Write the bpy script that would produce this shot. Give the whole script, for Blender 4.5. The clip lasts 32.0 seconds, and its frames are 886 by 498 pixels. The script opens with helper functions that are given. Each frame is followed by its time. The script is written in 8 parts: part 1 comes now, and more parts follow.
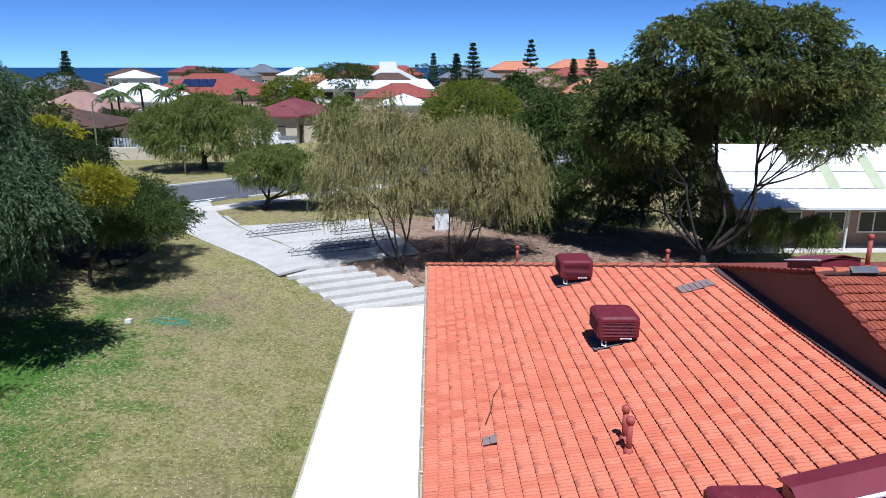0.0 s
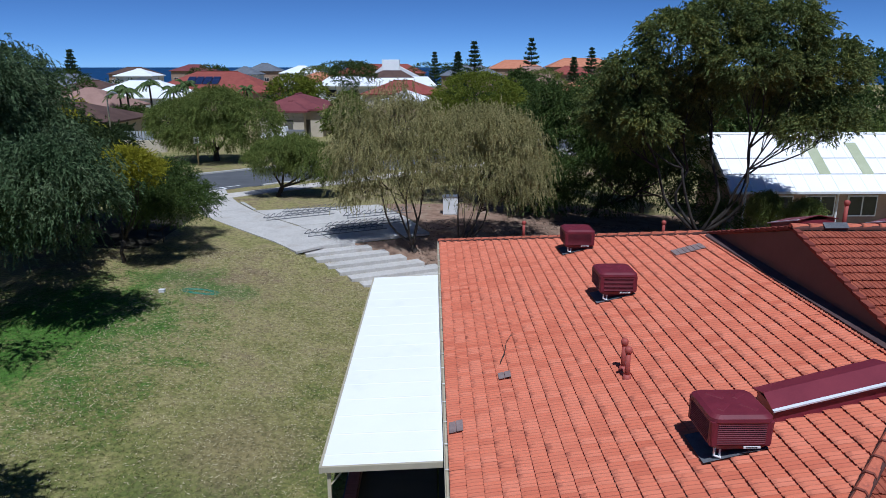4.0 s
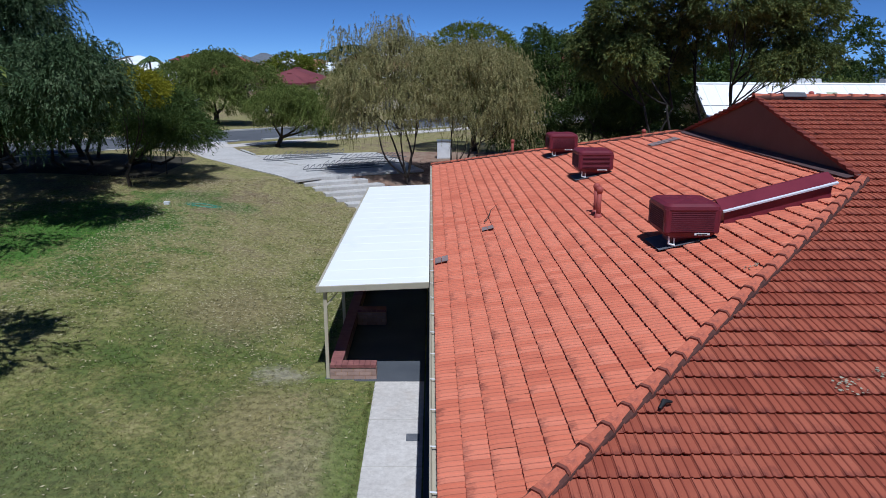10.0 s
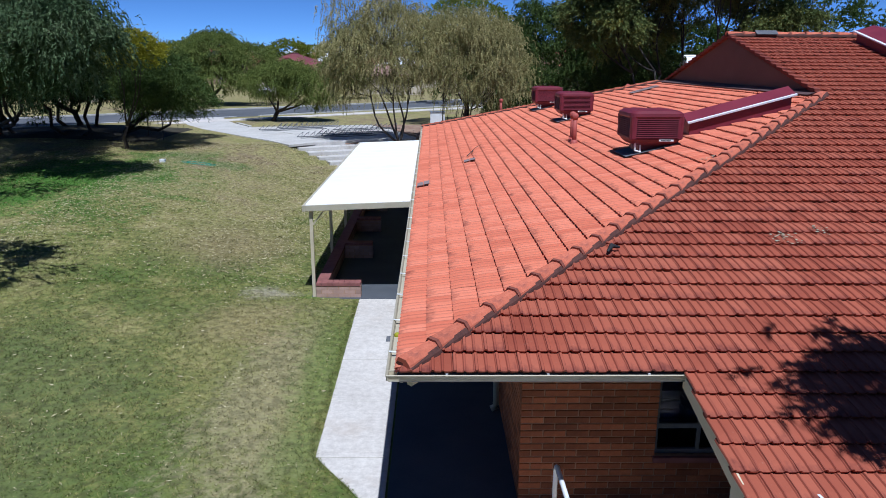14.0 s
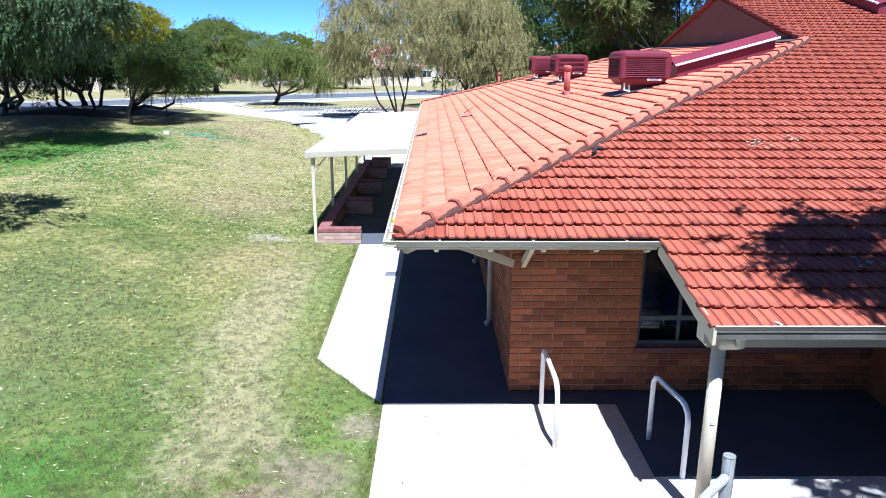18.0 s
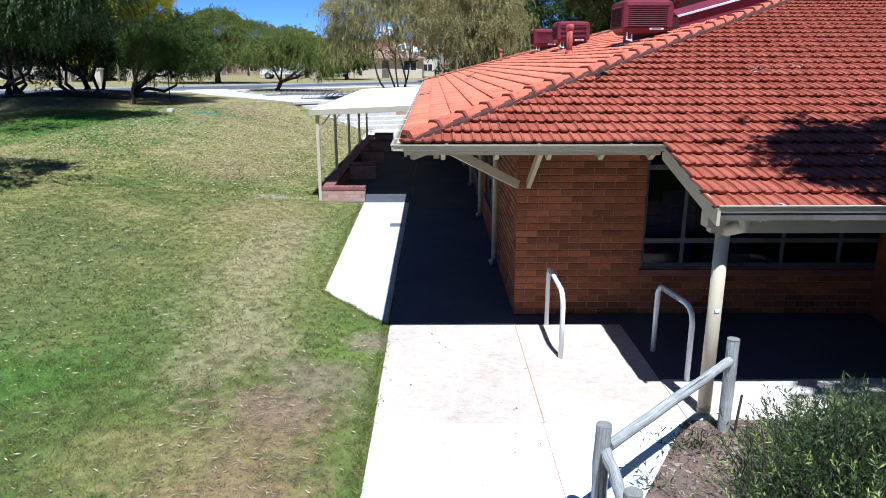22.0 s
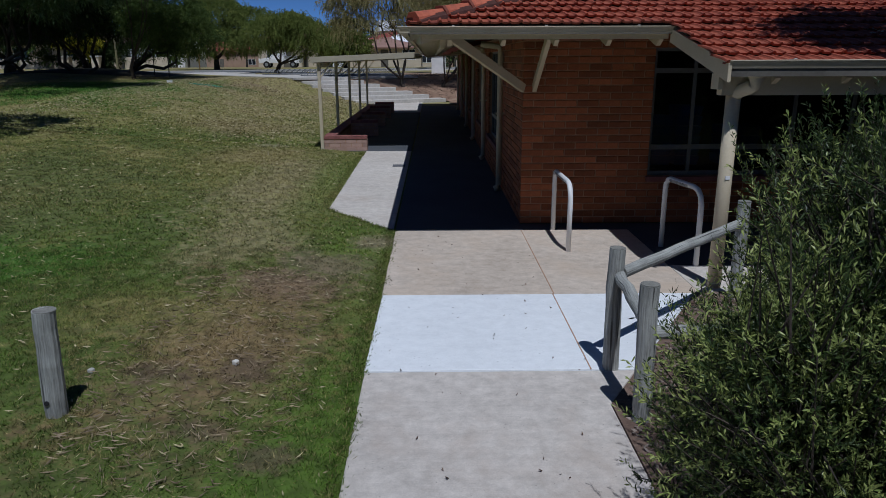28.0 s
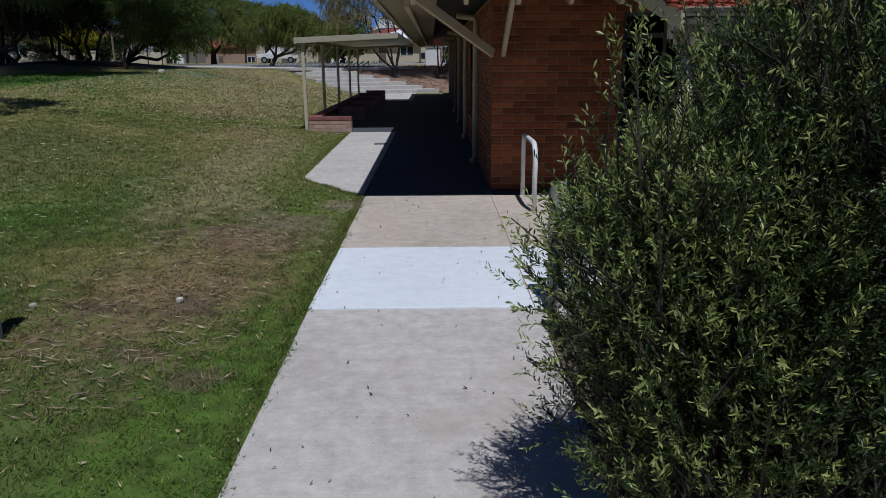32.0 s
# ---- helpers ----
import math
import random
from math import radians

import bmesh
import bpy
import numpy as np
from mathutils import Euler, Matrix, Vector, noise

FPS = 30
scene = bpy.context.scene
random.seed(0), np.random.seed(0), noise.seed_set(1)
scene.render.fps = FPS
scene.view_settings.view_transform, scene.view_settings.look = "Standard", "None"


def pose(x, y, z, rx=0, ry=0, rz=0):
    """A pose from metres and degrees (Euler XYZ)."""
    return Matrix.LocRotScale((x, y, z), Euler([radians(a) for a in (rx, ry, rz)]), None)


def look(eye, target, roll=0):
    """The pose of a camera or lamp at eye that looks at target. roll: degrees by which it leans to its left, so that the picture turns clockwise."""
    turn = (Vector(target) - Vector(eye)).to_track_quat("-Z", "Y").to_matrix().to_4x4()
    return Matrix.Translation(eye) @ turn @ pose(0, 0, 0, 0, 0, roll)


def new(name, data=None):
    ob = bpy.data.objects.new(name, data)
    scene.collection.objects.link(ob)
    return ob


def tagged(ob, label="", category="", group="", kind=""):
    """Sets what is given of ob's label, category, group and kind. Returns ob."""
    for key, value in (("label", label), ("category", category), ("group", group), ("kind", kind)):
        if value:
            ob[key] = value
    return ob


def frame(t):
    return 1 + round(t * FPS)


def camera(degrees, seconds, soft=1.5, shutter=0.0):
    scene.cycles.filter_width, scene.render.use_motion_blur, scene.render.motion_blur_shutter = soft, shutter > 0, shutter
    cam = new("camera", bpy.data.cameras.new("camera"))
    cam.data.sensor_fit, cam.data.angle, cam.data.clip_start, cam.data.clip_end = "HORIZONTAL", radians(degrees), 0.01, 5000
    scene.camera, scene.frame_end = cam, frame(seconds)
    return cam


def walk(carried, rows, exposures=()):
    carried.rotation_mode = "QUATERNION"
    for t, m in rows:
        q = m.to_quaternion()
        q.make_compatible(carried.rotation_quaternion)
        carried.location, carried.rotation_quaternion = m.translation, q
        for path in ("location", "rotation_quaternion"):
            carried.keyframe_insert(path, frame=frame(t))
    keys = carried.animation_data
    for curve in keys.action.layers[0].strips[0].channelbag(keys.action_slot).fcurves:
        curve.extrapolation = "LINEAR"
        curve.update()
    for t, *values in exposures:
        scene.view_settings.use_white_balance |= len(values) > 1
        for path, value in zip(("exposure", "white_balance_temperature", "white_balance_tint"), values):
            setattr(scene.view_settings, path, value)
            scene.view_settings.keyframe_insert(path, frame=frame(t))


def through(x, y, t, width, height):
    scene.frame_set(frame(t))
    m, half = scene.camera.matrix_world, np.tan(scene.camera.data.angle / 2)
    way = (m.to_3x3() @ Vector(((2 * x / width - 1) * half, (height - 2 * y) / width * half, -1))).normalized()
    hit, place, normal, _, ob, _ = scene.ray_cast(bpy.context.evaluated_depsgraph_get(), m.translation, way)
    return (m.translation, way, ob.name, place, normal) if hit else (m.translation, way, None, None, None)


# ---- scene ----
PATH = [
    (0, (-1.178, -2.176, 9.778), (-1.154, -0.243, 9.267), 0.0),
    (2, (-1.492, -3.238, 9.552), (-1.468, -1.304, 9.042), 0.2),
    (5, (-1.661, -4.512, 9.046), (-1.637, -2.58, 8.532), -0.1),
    (7, (-1.619, -5.189, 7.987), (-1.595, -3.258, 7.467), -0.0),
    (9, (-1.513, -5.914, 6.867), (-1.484, -3.981, 6.353), 0.3),
    (11, (-1.321, -6.456, 6.176), (-1.291, -4.524, 5.661), 0.3),
    (13, (-1.101, -6.964, 5.405), (-1.072, -5.033, 4.887), 0.3),
    (14.5, (-0.999, -7.371, 4.927), (-0.969, -5.441, 4.405), 0.3),
    (17, (-0.954, -7.889, 4.274), (-0.925, -5.958, 3.754), 0.3),
    (18.5, (-0.961, -8.127, 3.909), (-0.934, -6.196, 3.389), 0.3),
    (20, (-0.97, -8.262, 3.578), (-0.945, -6.332, 3.056), 0.2),
    (21.5, (-0.997, -8.367, 3.24), (-0.973, -6.437, 2.718), 0.1),
    (23, (-1.079, -8.457, 2.953), (-1.055, -6.527, 2.427), 0.0),
    (24.5, (-1.2, -8.573, 2.687), (-1.174, -6.644, 2.157), 0.0),
    (26.5, (-1.221, -8.633, 2.33), (-1.196, -6.704, 1.803), -0.1),
    (28, (-1.101, -8.649, 2.025), (-1.075, -6.72, 1.498), -0.2),
    (29, (-0.997, -8.662, 1.837), (-0.969, -6.733, 1.311), -0.0),
    (30.5, (-0.802, -8.741, 1.625), (-0.781, -6.812, 1.095), -0.5),
    (32, (-0.715, -8.768, 1.625), (-0.693, -6.839, 1.095), -0.3),
]
cam = camera(65.0, 32.0, soft=0.35)
walk(cam, [(t, look(eye, target, roll)) for t, eye, target, roll in PATH], exposures=[(0, 0.2, 5300, 10), (5, -0.45, 5200, 10), (13, -0.22, 5200, 10), (16.5, 0.87, 5020, 10), (18, 1.2, 5020, 10), (19.5, 1.1, 5050, 10), (21.5, 0.75, 5200, 10), (24, -0.03, 5250, 10), (27, -0.75, 5350, 10), (30, -1.22, 5400, 10), (32, -0.87, 5450, 10)])

# ---- sky and sun ----
SUN_DIR = Vector((0.225, -1.13, 2.33)).normalized()
world = bpy.data.worlds.new("sky")
scene.world = world
world.use_nodes = True
wn = world.node_tree.nodes
sky = wn.new("ShaderNodeTexSky")
sky.sky_type = 'NISHITA'
sky.sun_disc = False
sky.sun_elevation = math.asin(SUN_DIR.z)
sky.sun_rotation = math.atan2(SUN_DIR.x, SUN_DIR.y)
sky.altitude, sky.air_density, sky.dust_density, sky.ozone_density = 0, 0.3, 0.0, 2.0
tint = wn.new("ShaderNodeMix")
tint.data_type, tint.blend_type = 'RGBA', 'MULTIPLY'
tint.inputs[0].default_value, tint.inputs[7].default_value = 1.0, (0.8, 1.0, 1.22, 1)
world.node_tree.links.new(sky.outputs[0], tint.inputs[6])
world.node_tree.links.new(tint.outputs[2], wn["Background"].inputs[0])
wn["Background"].inputs[1].default_value = 0.086
sun = new("sun", bpy.data.lights.new("sun", 'SUN'))
sun.data.energy, sun.data.angle, sun.data.color = 5.0, radians(0.53), (1.0, 0.96, 0.9)
sun.matrix_world = look(SUN_DIR * 100, (0, 0, 0))


# ---- materials ----
def nodes_of(name):
    m = bpy.data.materials.new(name)
    m.use_nodes = True
    return m, m.node_tree.nodes, m.node_tree.links, m.node_tree.nodes["Principled BSDF"]


def noise_node(nt, ln, vec, scale, detail=4.0, rough=0.6):
    n = nt.new("ShaderNodeTexNoise")
    n.inputs["Scale"].default_value, n.inputs["Detail"].default_value, n.inputs["Roughness"].default_value = scale, detail, rough
    ln.new(vec, n.inputs["Vector"])
    return n


def ramp(nt, ln, fac, stops):
    r = nt.new("ShaderNodeValToRGB")
    while len(r.color_ramp.elements) < len(stops):
        r.color_ramp.elements.new(0.5)
    for e, (p, c) in zip(r.color_ramp.elements, stops):
        e.position, e.color = p, (*c, 1) if len(c) == 3 else c
    ln.new(fac, r.inputs[0])
    return r


def mixc(nt, ln, fac, a, b, mode='MIX'):
    m = nt.new("ShaderNodeMix")
    m.data_type, m.blend_type = 'RGBA', mode
    for sock, v in ((m.inputs[0], fac), (m.inputs[6], a), (m.inputs[7], b)):
        if hasattr(v, "is_linked"):
            ln.new(v, sock)
        elif isinstance(v, (int, float)):
            sock.default_value = v
        else:
            sock.default_value = (*v, 1)
    return m.outputs[2]


def maths(nt, ln, op, a, b=0.0):
    m = nt.new("ShaderNodeMath")
    m.operation = op
    for sock, v in zip(m.inputs, (a, b)):
        if hasattr(v, "is_linked"):
            ln.new(v, sock)
        else:
            sock.default_value = v
    return m.outputs[0]


def surface(name, dark, light, scale=3.0, fine=40.0, rough=0.8, bump=0.2, metallic=0.0, spread=0.0, stain=None, stain_scale=0.7, stain_at=(0.55, 0.72), spec=0.3):
    """Grain between two colours at a coarse and a fine scale, stains, a shade of its own for each piece, fine relief."""
    m, nt, ln, bs = nodes_of(name)
    tc = nt.new("ShaderNodeTexCoord").outputs["Object"]
    geo = nt.new("ShaderNodeNewGeometry")
    a, b = noise_node(nt, ln, tc, scale), noise_node(nt, ln, tc, fine, 5.0, 0.7)
    f = maths(nt, ln, 'ADD', maths(nt, ln, 'MULTIPLY', a.outputs[0], 0.6), maths(nt, ln, 'MULTIPLY', b.outputs[0], 0.4))
    col = ramp(nt, ln, f, [(0.36, dark), (0.64, light)]).outputs[0]
    if stain:
        s = noise_node(nt, ln, tc, stain_scale, 6.0, 0.65)
        col = mixc(nt, ln, ramp(nt, ln, s.outputs[0], [(stain_at[0], (0, 0, 0)), (stain_at[1], (1, 1, 1))]).outputs[0], col, stain)
    if spread:
        oi = nt.new("ShaderNodeObjectInfo")
        r = maths(nt, ln, 'FRACT', maths(nt, ln, 'ADD', geo.outputs["Random Per Island"], oi.outputs["Random"]))
        hs = nt.new("ShaderNodeHueSaturation")
        ln.new(col, hs.inputs["Color"])
        ln.new(maths(nt, ln, 'ADD', maths(nt, ln, 'MULTIPLY', r, spread), 1.0 - spread / 2), hs.inputs["Value"])
        col = hs.outputs[0]
    ln.new(col, bs.inputs["Base Color"])
    bs.inputs["Roughness"].default_value, bs.inputs["Metallic"].default_value = rough, metallic
    bs.inputs["Specular IOR Level"].default_value = spec
    if bump:
        bp = nt.new("ShaderNodeBump")
        bp.inputs["Strength"].default_value, bp.inputs["Distance"].default_value = bump, 0.01
        ln.new(b.outputs[0], bp.inputs["Height"])
        ln.new(bp.outputs[0], bs.inputs["Normal"])
    return m


def concrete_material(name, dark, light, stain, stain_at=(0.5, 0.75), streak=0.1):
    """Broom-finished concrete: cloudy tone, sandy speckle, faint broom lines across the path, blotches and small pits."""
    m, nt, ln, bs = nodes_of(name)
    pos = nt.new("ShaderNodeNewGeometry").outputs["Position"]
    cloud, mid, sand = noise_node(nt, ln, pos, 0.8, 5.0, 0.6), noise_node(nt, ln, pos, 9.0, 6.0, 0.75), noise_node(nt, ln, pos, 140.0, 3.0, 0.7)
    mp = nt.new("ShaderNodeMapping")
    mp.inputs["Scale"].default_value = (1.4, 26.0, 1.0)
    ln.new(pos, mp.inputs[0])
    broom = noise_node(nt, ln, mp.outputs[0], 1.0, 4.0, 0.7)
    f = maths(nt, ln, 'ADD', maths(nt, ln, 'MULTIPLY', cloud.outputs[0], 0.3), maths(nt, ln, 'MULTIPLY', mid.outputs[0], 0.5))
    f = maths(nt, ln, 'ADD', f, maths(nt, ln, 'MULTIPLY', sand.outputs[0], 0.2))
    f = maths(nt, ln, 'ADD', f, maths(nt, ln, 'MULTIPLY', maths(nt, ln, 'SUBTRACT', broom.outputs[0], 0.5), streak))
    col = ramp(nt, ln, f, [(0.36, dark), (0.62, light)]).outputs[0]
    s = noise_node(nt, ln, pos, 1.0, 7.0, 0.7)
    col = mixc(nt, ln, ramp(nt, ln, s.outputs[0], [(stain_at[0], (0, 0, 0)), (stain_at[1], (0.8, 0.8, 0.8))]).outputs[0], col, stain)
    pit = noise_node(nt, ln, pos, 55.0, 2.0, 0.5)
    col = mixc(nt, ln, ramp(nt, ln, pit.outputs[0], [(0.25, (0.55, 0.55, 0.55)), (0.3, (0, 0, 0))]).outputs[0], col, tuple(0.35 * v for v in dark))
    ln.new(col, bs.inputs["Base Color"])
    bs.inputs["Roughness"].default_value, bs.inputs["Specular IOR Level"].default_value = 0.9, 0.25
    bp = nt.new("ShaderNodeBump")
    bp.inputs["Strength"].default_value, bp.inputs["Distance"].default_value = 0.35, 0.006
    ln.new(maths(nt, ln, 'ADD', sand.outputs[0], broom.outputs[0]), bp.inputs["Height"])
    ln.new(bp.outputs[0], bs.inputs["Normal"])
    return m


def tile_material(name, tones, grime, streak, lip, furrows):
    """tones: the fired clay from dark to light; grime: how far dirt has spread; streak: strength of the runs down each tile; lip: dirt along its lower lip."""
    m, nt, ln, bs = nodes_of(name)
    uv = nt.new("ShaderNodeTexCoord").outputs["UV"]
    geo, oi = nt.new("ShaderNodeNewGeometry"), nt.new("ShaderNodeObjectInfo")
    r = maths(nt, ln, 'FRACT', maths(nt, ln, 'ADD', geo.outputs["Random Per Island"], oi.outputs["Random"]))
    col = ramp(nt, ln, r, [(0.0, tones[0]), (0.45, tones[1]), (0.8, tones[2]), (1.0, tones[1])]).outputs[0]
    pos = geo.outputs["Position"]
    big = noise_node(nt, ln, pos, 0.45, 4.0)
    col = mixc(nt, ln, ramp(nt, ln, big.outputs[0], [(0.35, (0, 0, 0)), (0.7, (0.6, 0.6, 0.6))]).outputs[0], col, tones[2])
    sep = nt.new("ShaderNodeSeparateXYZ")
    ln.new(uv, sep.inputs[0])
    grain = noise_node(nt, ln, pos, 7.0, 6.0, 0.7)
    # runs of dirt down the tile, different on each one
    comb = nt.new("ShaderNodeCombineXYZ")
    ln.new(maths(nt, ln, 'ADD', maths(nt, ln, 'MULTIPLY', sep.outputs[0], 7.0), maths(nt, ln, 'MULTIPLY', r, 57.0)), comb.inputs[0])
    ln.new(maths(nt, ln, 'MULTIPLY', sep.outputs[1], 1.1), comb.inputs[1])
    runs = noise_node(nt, ln, comb.outputs[0], 1.0, 3.0, 0.6)
    low = maths(nt, ln, 'SUBTRACT', 1.0, maths(nt, ln, 'MULTIPLY', sep.outputs[1], 3.0))
    dirt = maths(nt, ln, 'ADD', maths(nt, ln, 'MULTIPLY', maths(nt, ln, 'MAXIMUM', low, -0.6), lip), maths(nt, ln, 'MULTIPLY', maths(nt, ln, 'SUBTRACT', grain.outputs[0], 0.5 - grime), 1.7))
    dirt = maths(nt, ln, 'ADD', dirt, maths(nt, ln, 'MULTIPLY', maths(nt, ln, 'SUBTRACT', runs.outputs[0], 0.5), streak))
    dirt = maths(nt, ln, 'ADD', dirt, maths(nt, ln, 'MULTIPLY', maths(nt, ln, 'SUBTRACT', r, 0.5), 0.5))
    # darker colour in the furrows beside the two ribs
    furrow = maths(nt, ln, 'ABSOLUTE', maths(nt, ln, 'SUBTRACT', maths(nt, ln, 'FRACT', maths(nt, ln, 'MULTIPLY', sep.outputs[0], 2.0)), 0.5))
    col = mixc(nt, ln, ramp(nt, ln, dirt, [(0.1, (0, 0, 0)), (0.8, (0.85, 0.85, 0.85))]).outputs[0], col, (0.11, 0.026, 0.022))
    col = mixc(nt, ln, ramp(nt, ln, furrow, [(0.3, (0, 0, 0)), (0.5, (furrows,) * 3)]).outputs[0], col, (0.2, 0.042, 0.03))
    pale = noise_node(nt, ln, pos, 30.0, 3.0)
    col = mixc(nt, ln, ramp(nt, ln, pale.outputs[0], [(0.66, (0, 0, 0)), (0.8, (0.3, 0.3, 0.3))]).outputs[0], col, (0.5, 0.28, 0.19))
    ln.new(col, bs.inputs["Base Color"])
    bs.inputs["Roughness"].default_value = 0.75
    bs.inputs["Specular IOR Level"].default_value = 0.25
    bp = nt.new("ShaderNodeBump")
    bp.inputs["Strength"].default_value, bp.inputs["Distance"].default_value = 0.3, 0.006
    ln.new(pale.outputs[0], bp.inputs["Height"])
    ln.new(bp.outputs[0], bs.inputs["Normal"])
    return m


def ground_colour(nt, ln, pos):
    """Patchy lawn: green, dry straw and bare brown, the same for the soil and for the blades on it."""
    big, mid, fine = noise_node(nt, ln, pos, 0.16, 3.0), noise_node(nt, ln, pos, 0.9, 5.0, 0.65), noise_node(nt, ln, pos, 9.0, 5.0, 0.7)
    f = maths(nt, ln, 'ADD', maths(nt, ln, 'MULTIPLY', big.outputs[0], 0.45), maths(nt, ln, 'MULTIPLY', mid.outputs[0], 0.55))
    f = maths(nt, ln, 'ADD', f, maths(nt, ln, 'MULTIPLY', maths(nt, ln, 'SUBTRACT', fine.outputs[0], 0.5), 0.35))
    sep = nt.new("ShaderNodeSeparateXYZ")
    ln.new(pos, sep.inputs[0])
    # the lawn dries out towards the steps
    dry = nt.new("ShaderNodeMapRange")
    for k, v in zip(("From Min", "From Max", "To Min", "To Max"), (-4.0, 24.0, -0.13, 0.16)):
        dry.inputs[k].default_value = v
    ln.new(sep.outputs[1], dry.inputs["Value"])
    f = maths(nt, ln, 'ADD', f, dry.outputs[0])
    col = ramp(nt, ln, f, [(0.38, (0.066, 0.105, 0.016)), (0.47, (0.118, 0.138, 0.03)), (0.56, (0.2, 0.19, 0.06)), (0.66, (0.28, 0.24, 0.1)), (0.8, (0.2, 0.14, 0.09))]).outputs[0]

    def spot(centre, size, colour, col, hard=0.6):
        d = nt.new("ShaderNodeVectorMath")
        d.operation = 'DISTANCE'
        w = nt.new("ShaderNodeVectorMath")
        w.operation = 'MULTIPLY'
        ln.new(pos, w.inputs[0])
        w.inputs[1].default_value = (1 / size[0], 1 / size[1], 0)
        ln.new(w.outputs[0], d.inputs[0])
        d.inputs[1].default_value = (centre[0] / size[0], centre[1] / size[1], 0)
        e = maths(nt, ln, 'ADD', d.outputs["Value"], maths(nt, ln, 'MULTIPLY', maths(nt, ln, 'SUBTRACT', mid.outputs[0], 0.5), 2.0))
        e = maths(nt, ln, 'ADD', e, maths(nt, ln, 'MULTIPLY', maths(nt, ln, 'SUBTRACT', fine.outputs[0], 0.5), 2.2))
        return mixc(nt, ln, ramp(nt, ln, e, [(0.35, (hard,) * 3), (1.0, (0, 0, 0))]).outputs[0], col, colour)

    for c, s, k, h in SPOTS:
        col = spot(c, s, k, col, h)
    # tufts: thick and thin places a hand's width apart
    tuft = noise_node(nt, ln, pos, 7.5, 3.0, 0.6)
    hs = nt.new("ShaderNodeHueSaturation")
    ln.new(col, hs.inputs["Color"])
    ln.new(ramp(nt, ln, tuft.outputs[0], [(0.36, (0.6, 0.6, 0.6)), (0.58, (1.12, 1.12, 1.12))]).outputs[0], hs.inputs["Value"])
    bright = nt.new("ShaderNodeHueSaturation")
    bright.inputs["Value"].default_value = 1.1
    ln.new(hs.outputs[0], bright.inputs["Color"])
    return bright.outputs[0], fine


GREEN, BROWN, STRAW = (0.1, 0.155, 0.02), (0.23, 0.146, 0.077), (0.3, 0.23, 0.11)
SPOTS = [((-4.9, -4.4), (1.3, 2.6), (0.064, 0.105, 0.016), 0.7), ((-8.0, 1.0), (3.6, 5.5), (0.112, 0.125, 0.042), 0.6), ((-3.5, 2.8), (1.2, 4.6), (0.3, 0.25, 0.13), 0.75), ((-3.2, -1.0), (0.9, 1.6), (0.28, 0.235, 0.12), 0.6), ((-5.5, -2.0), (1.5, 1.1), (0.055, 0.13, 0.014), 1.0), ((-10.2, 21.3), (2.2, 1.2), (0.06, 0.13, 0.03), 0.7), ((-14.0, 17.0), (5.2, 6.5), (0.05, 0.135, 0.012), 1.0), ((-12.0, 22.6), (2.4, 1.5), (0.06, 0.13, 0.02), 0.8),
         ((-1.88, -5.6), (0.5, 3.2), (0.068, 0.128, 0.012), 0.9), ((-2.0, -1.2), (0.5, 1.3), GREEN, 0.7), ((-2.9, 3.5), (0.5, 4.0), GREEN, 0.6), ((-3.8, -7.1), (1.6, 1.1), (0.07, 0.09, 0.026), 0.6),
         ((-2.6, -3.8), (0.9, 2.0), BROWN, 0.78), ((-2.5, -2.7), (0.45, 0.5), (0.18, 0.105, 0.06), 0.7), ((-2.85, -4.55), (0.32, 0.26), (0.1, 0.07, 0.05), 0.75), ((-2.35, -4.4), (0.25, 0.3), (0.1, 0.068, 0.048), 0.7), ((-2.0, -5.4), (0.2, 0.2), (0.1, 0.07, 0.05), 0.7), ((-2.4, -5.2), (0.22, 0.18), (0.1, 0.07, 0.05), 0.65), ((-3.3, -3.4), (1.0, 0.8), (0.23, 0.2, 0.07), 0.6), ((-3.6, -6.2), (0.9, 0.7), BROWN, 0.35), ((-2.6, -2.6), (0.9, 0.5), (0.2, 0.14, 0.09), 0.7), ((-2.2, -1.9), (0.6, 0.6), (0.2, 0.15, 0.105), 0.7), ((-1.8, -0.9), (0.35, 0.4), (0.22, 0.17, 0.12), 0.7), ((-4.7, 5.5), (1.2, 1.8), STRAW, 0.6), ((-6.5, 11.0), (2.0, 2.4), (0.26, 0.19, 0.1), 0.6),
         ((-4.6, 7.4), (0.8, 0.6), (0.32, 0.28, 0.2), 0.8), ((-3.75, 7.3), (0.45, 0.35), GREEN, 0.9)]


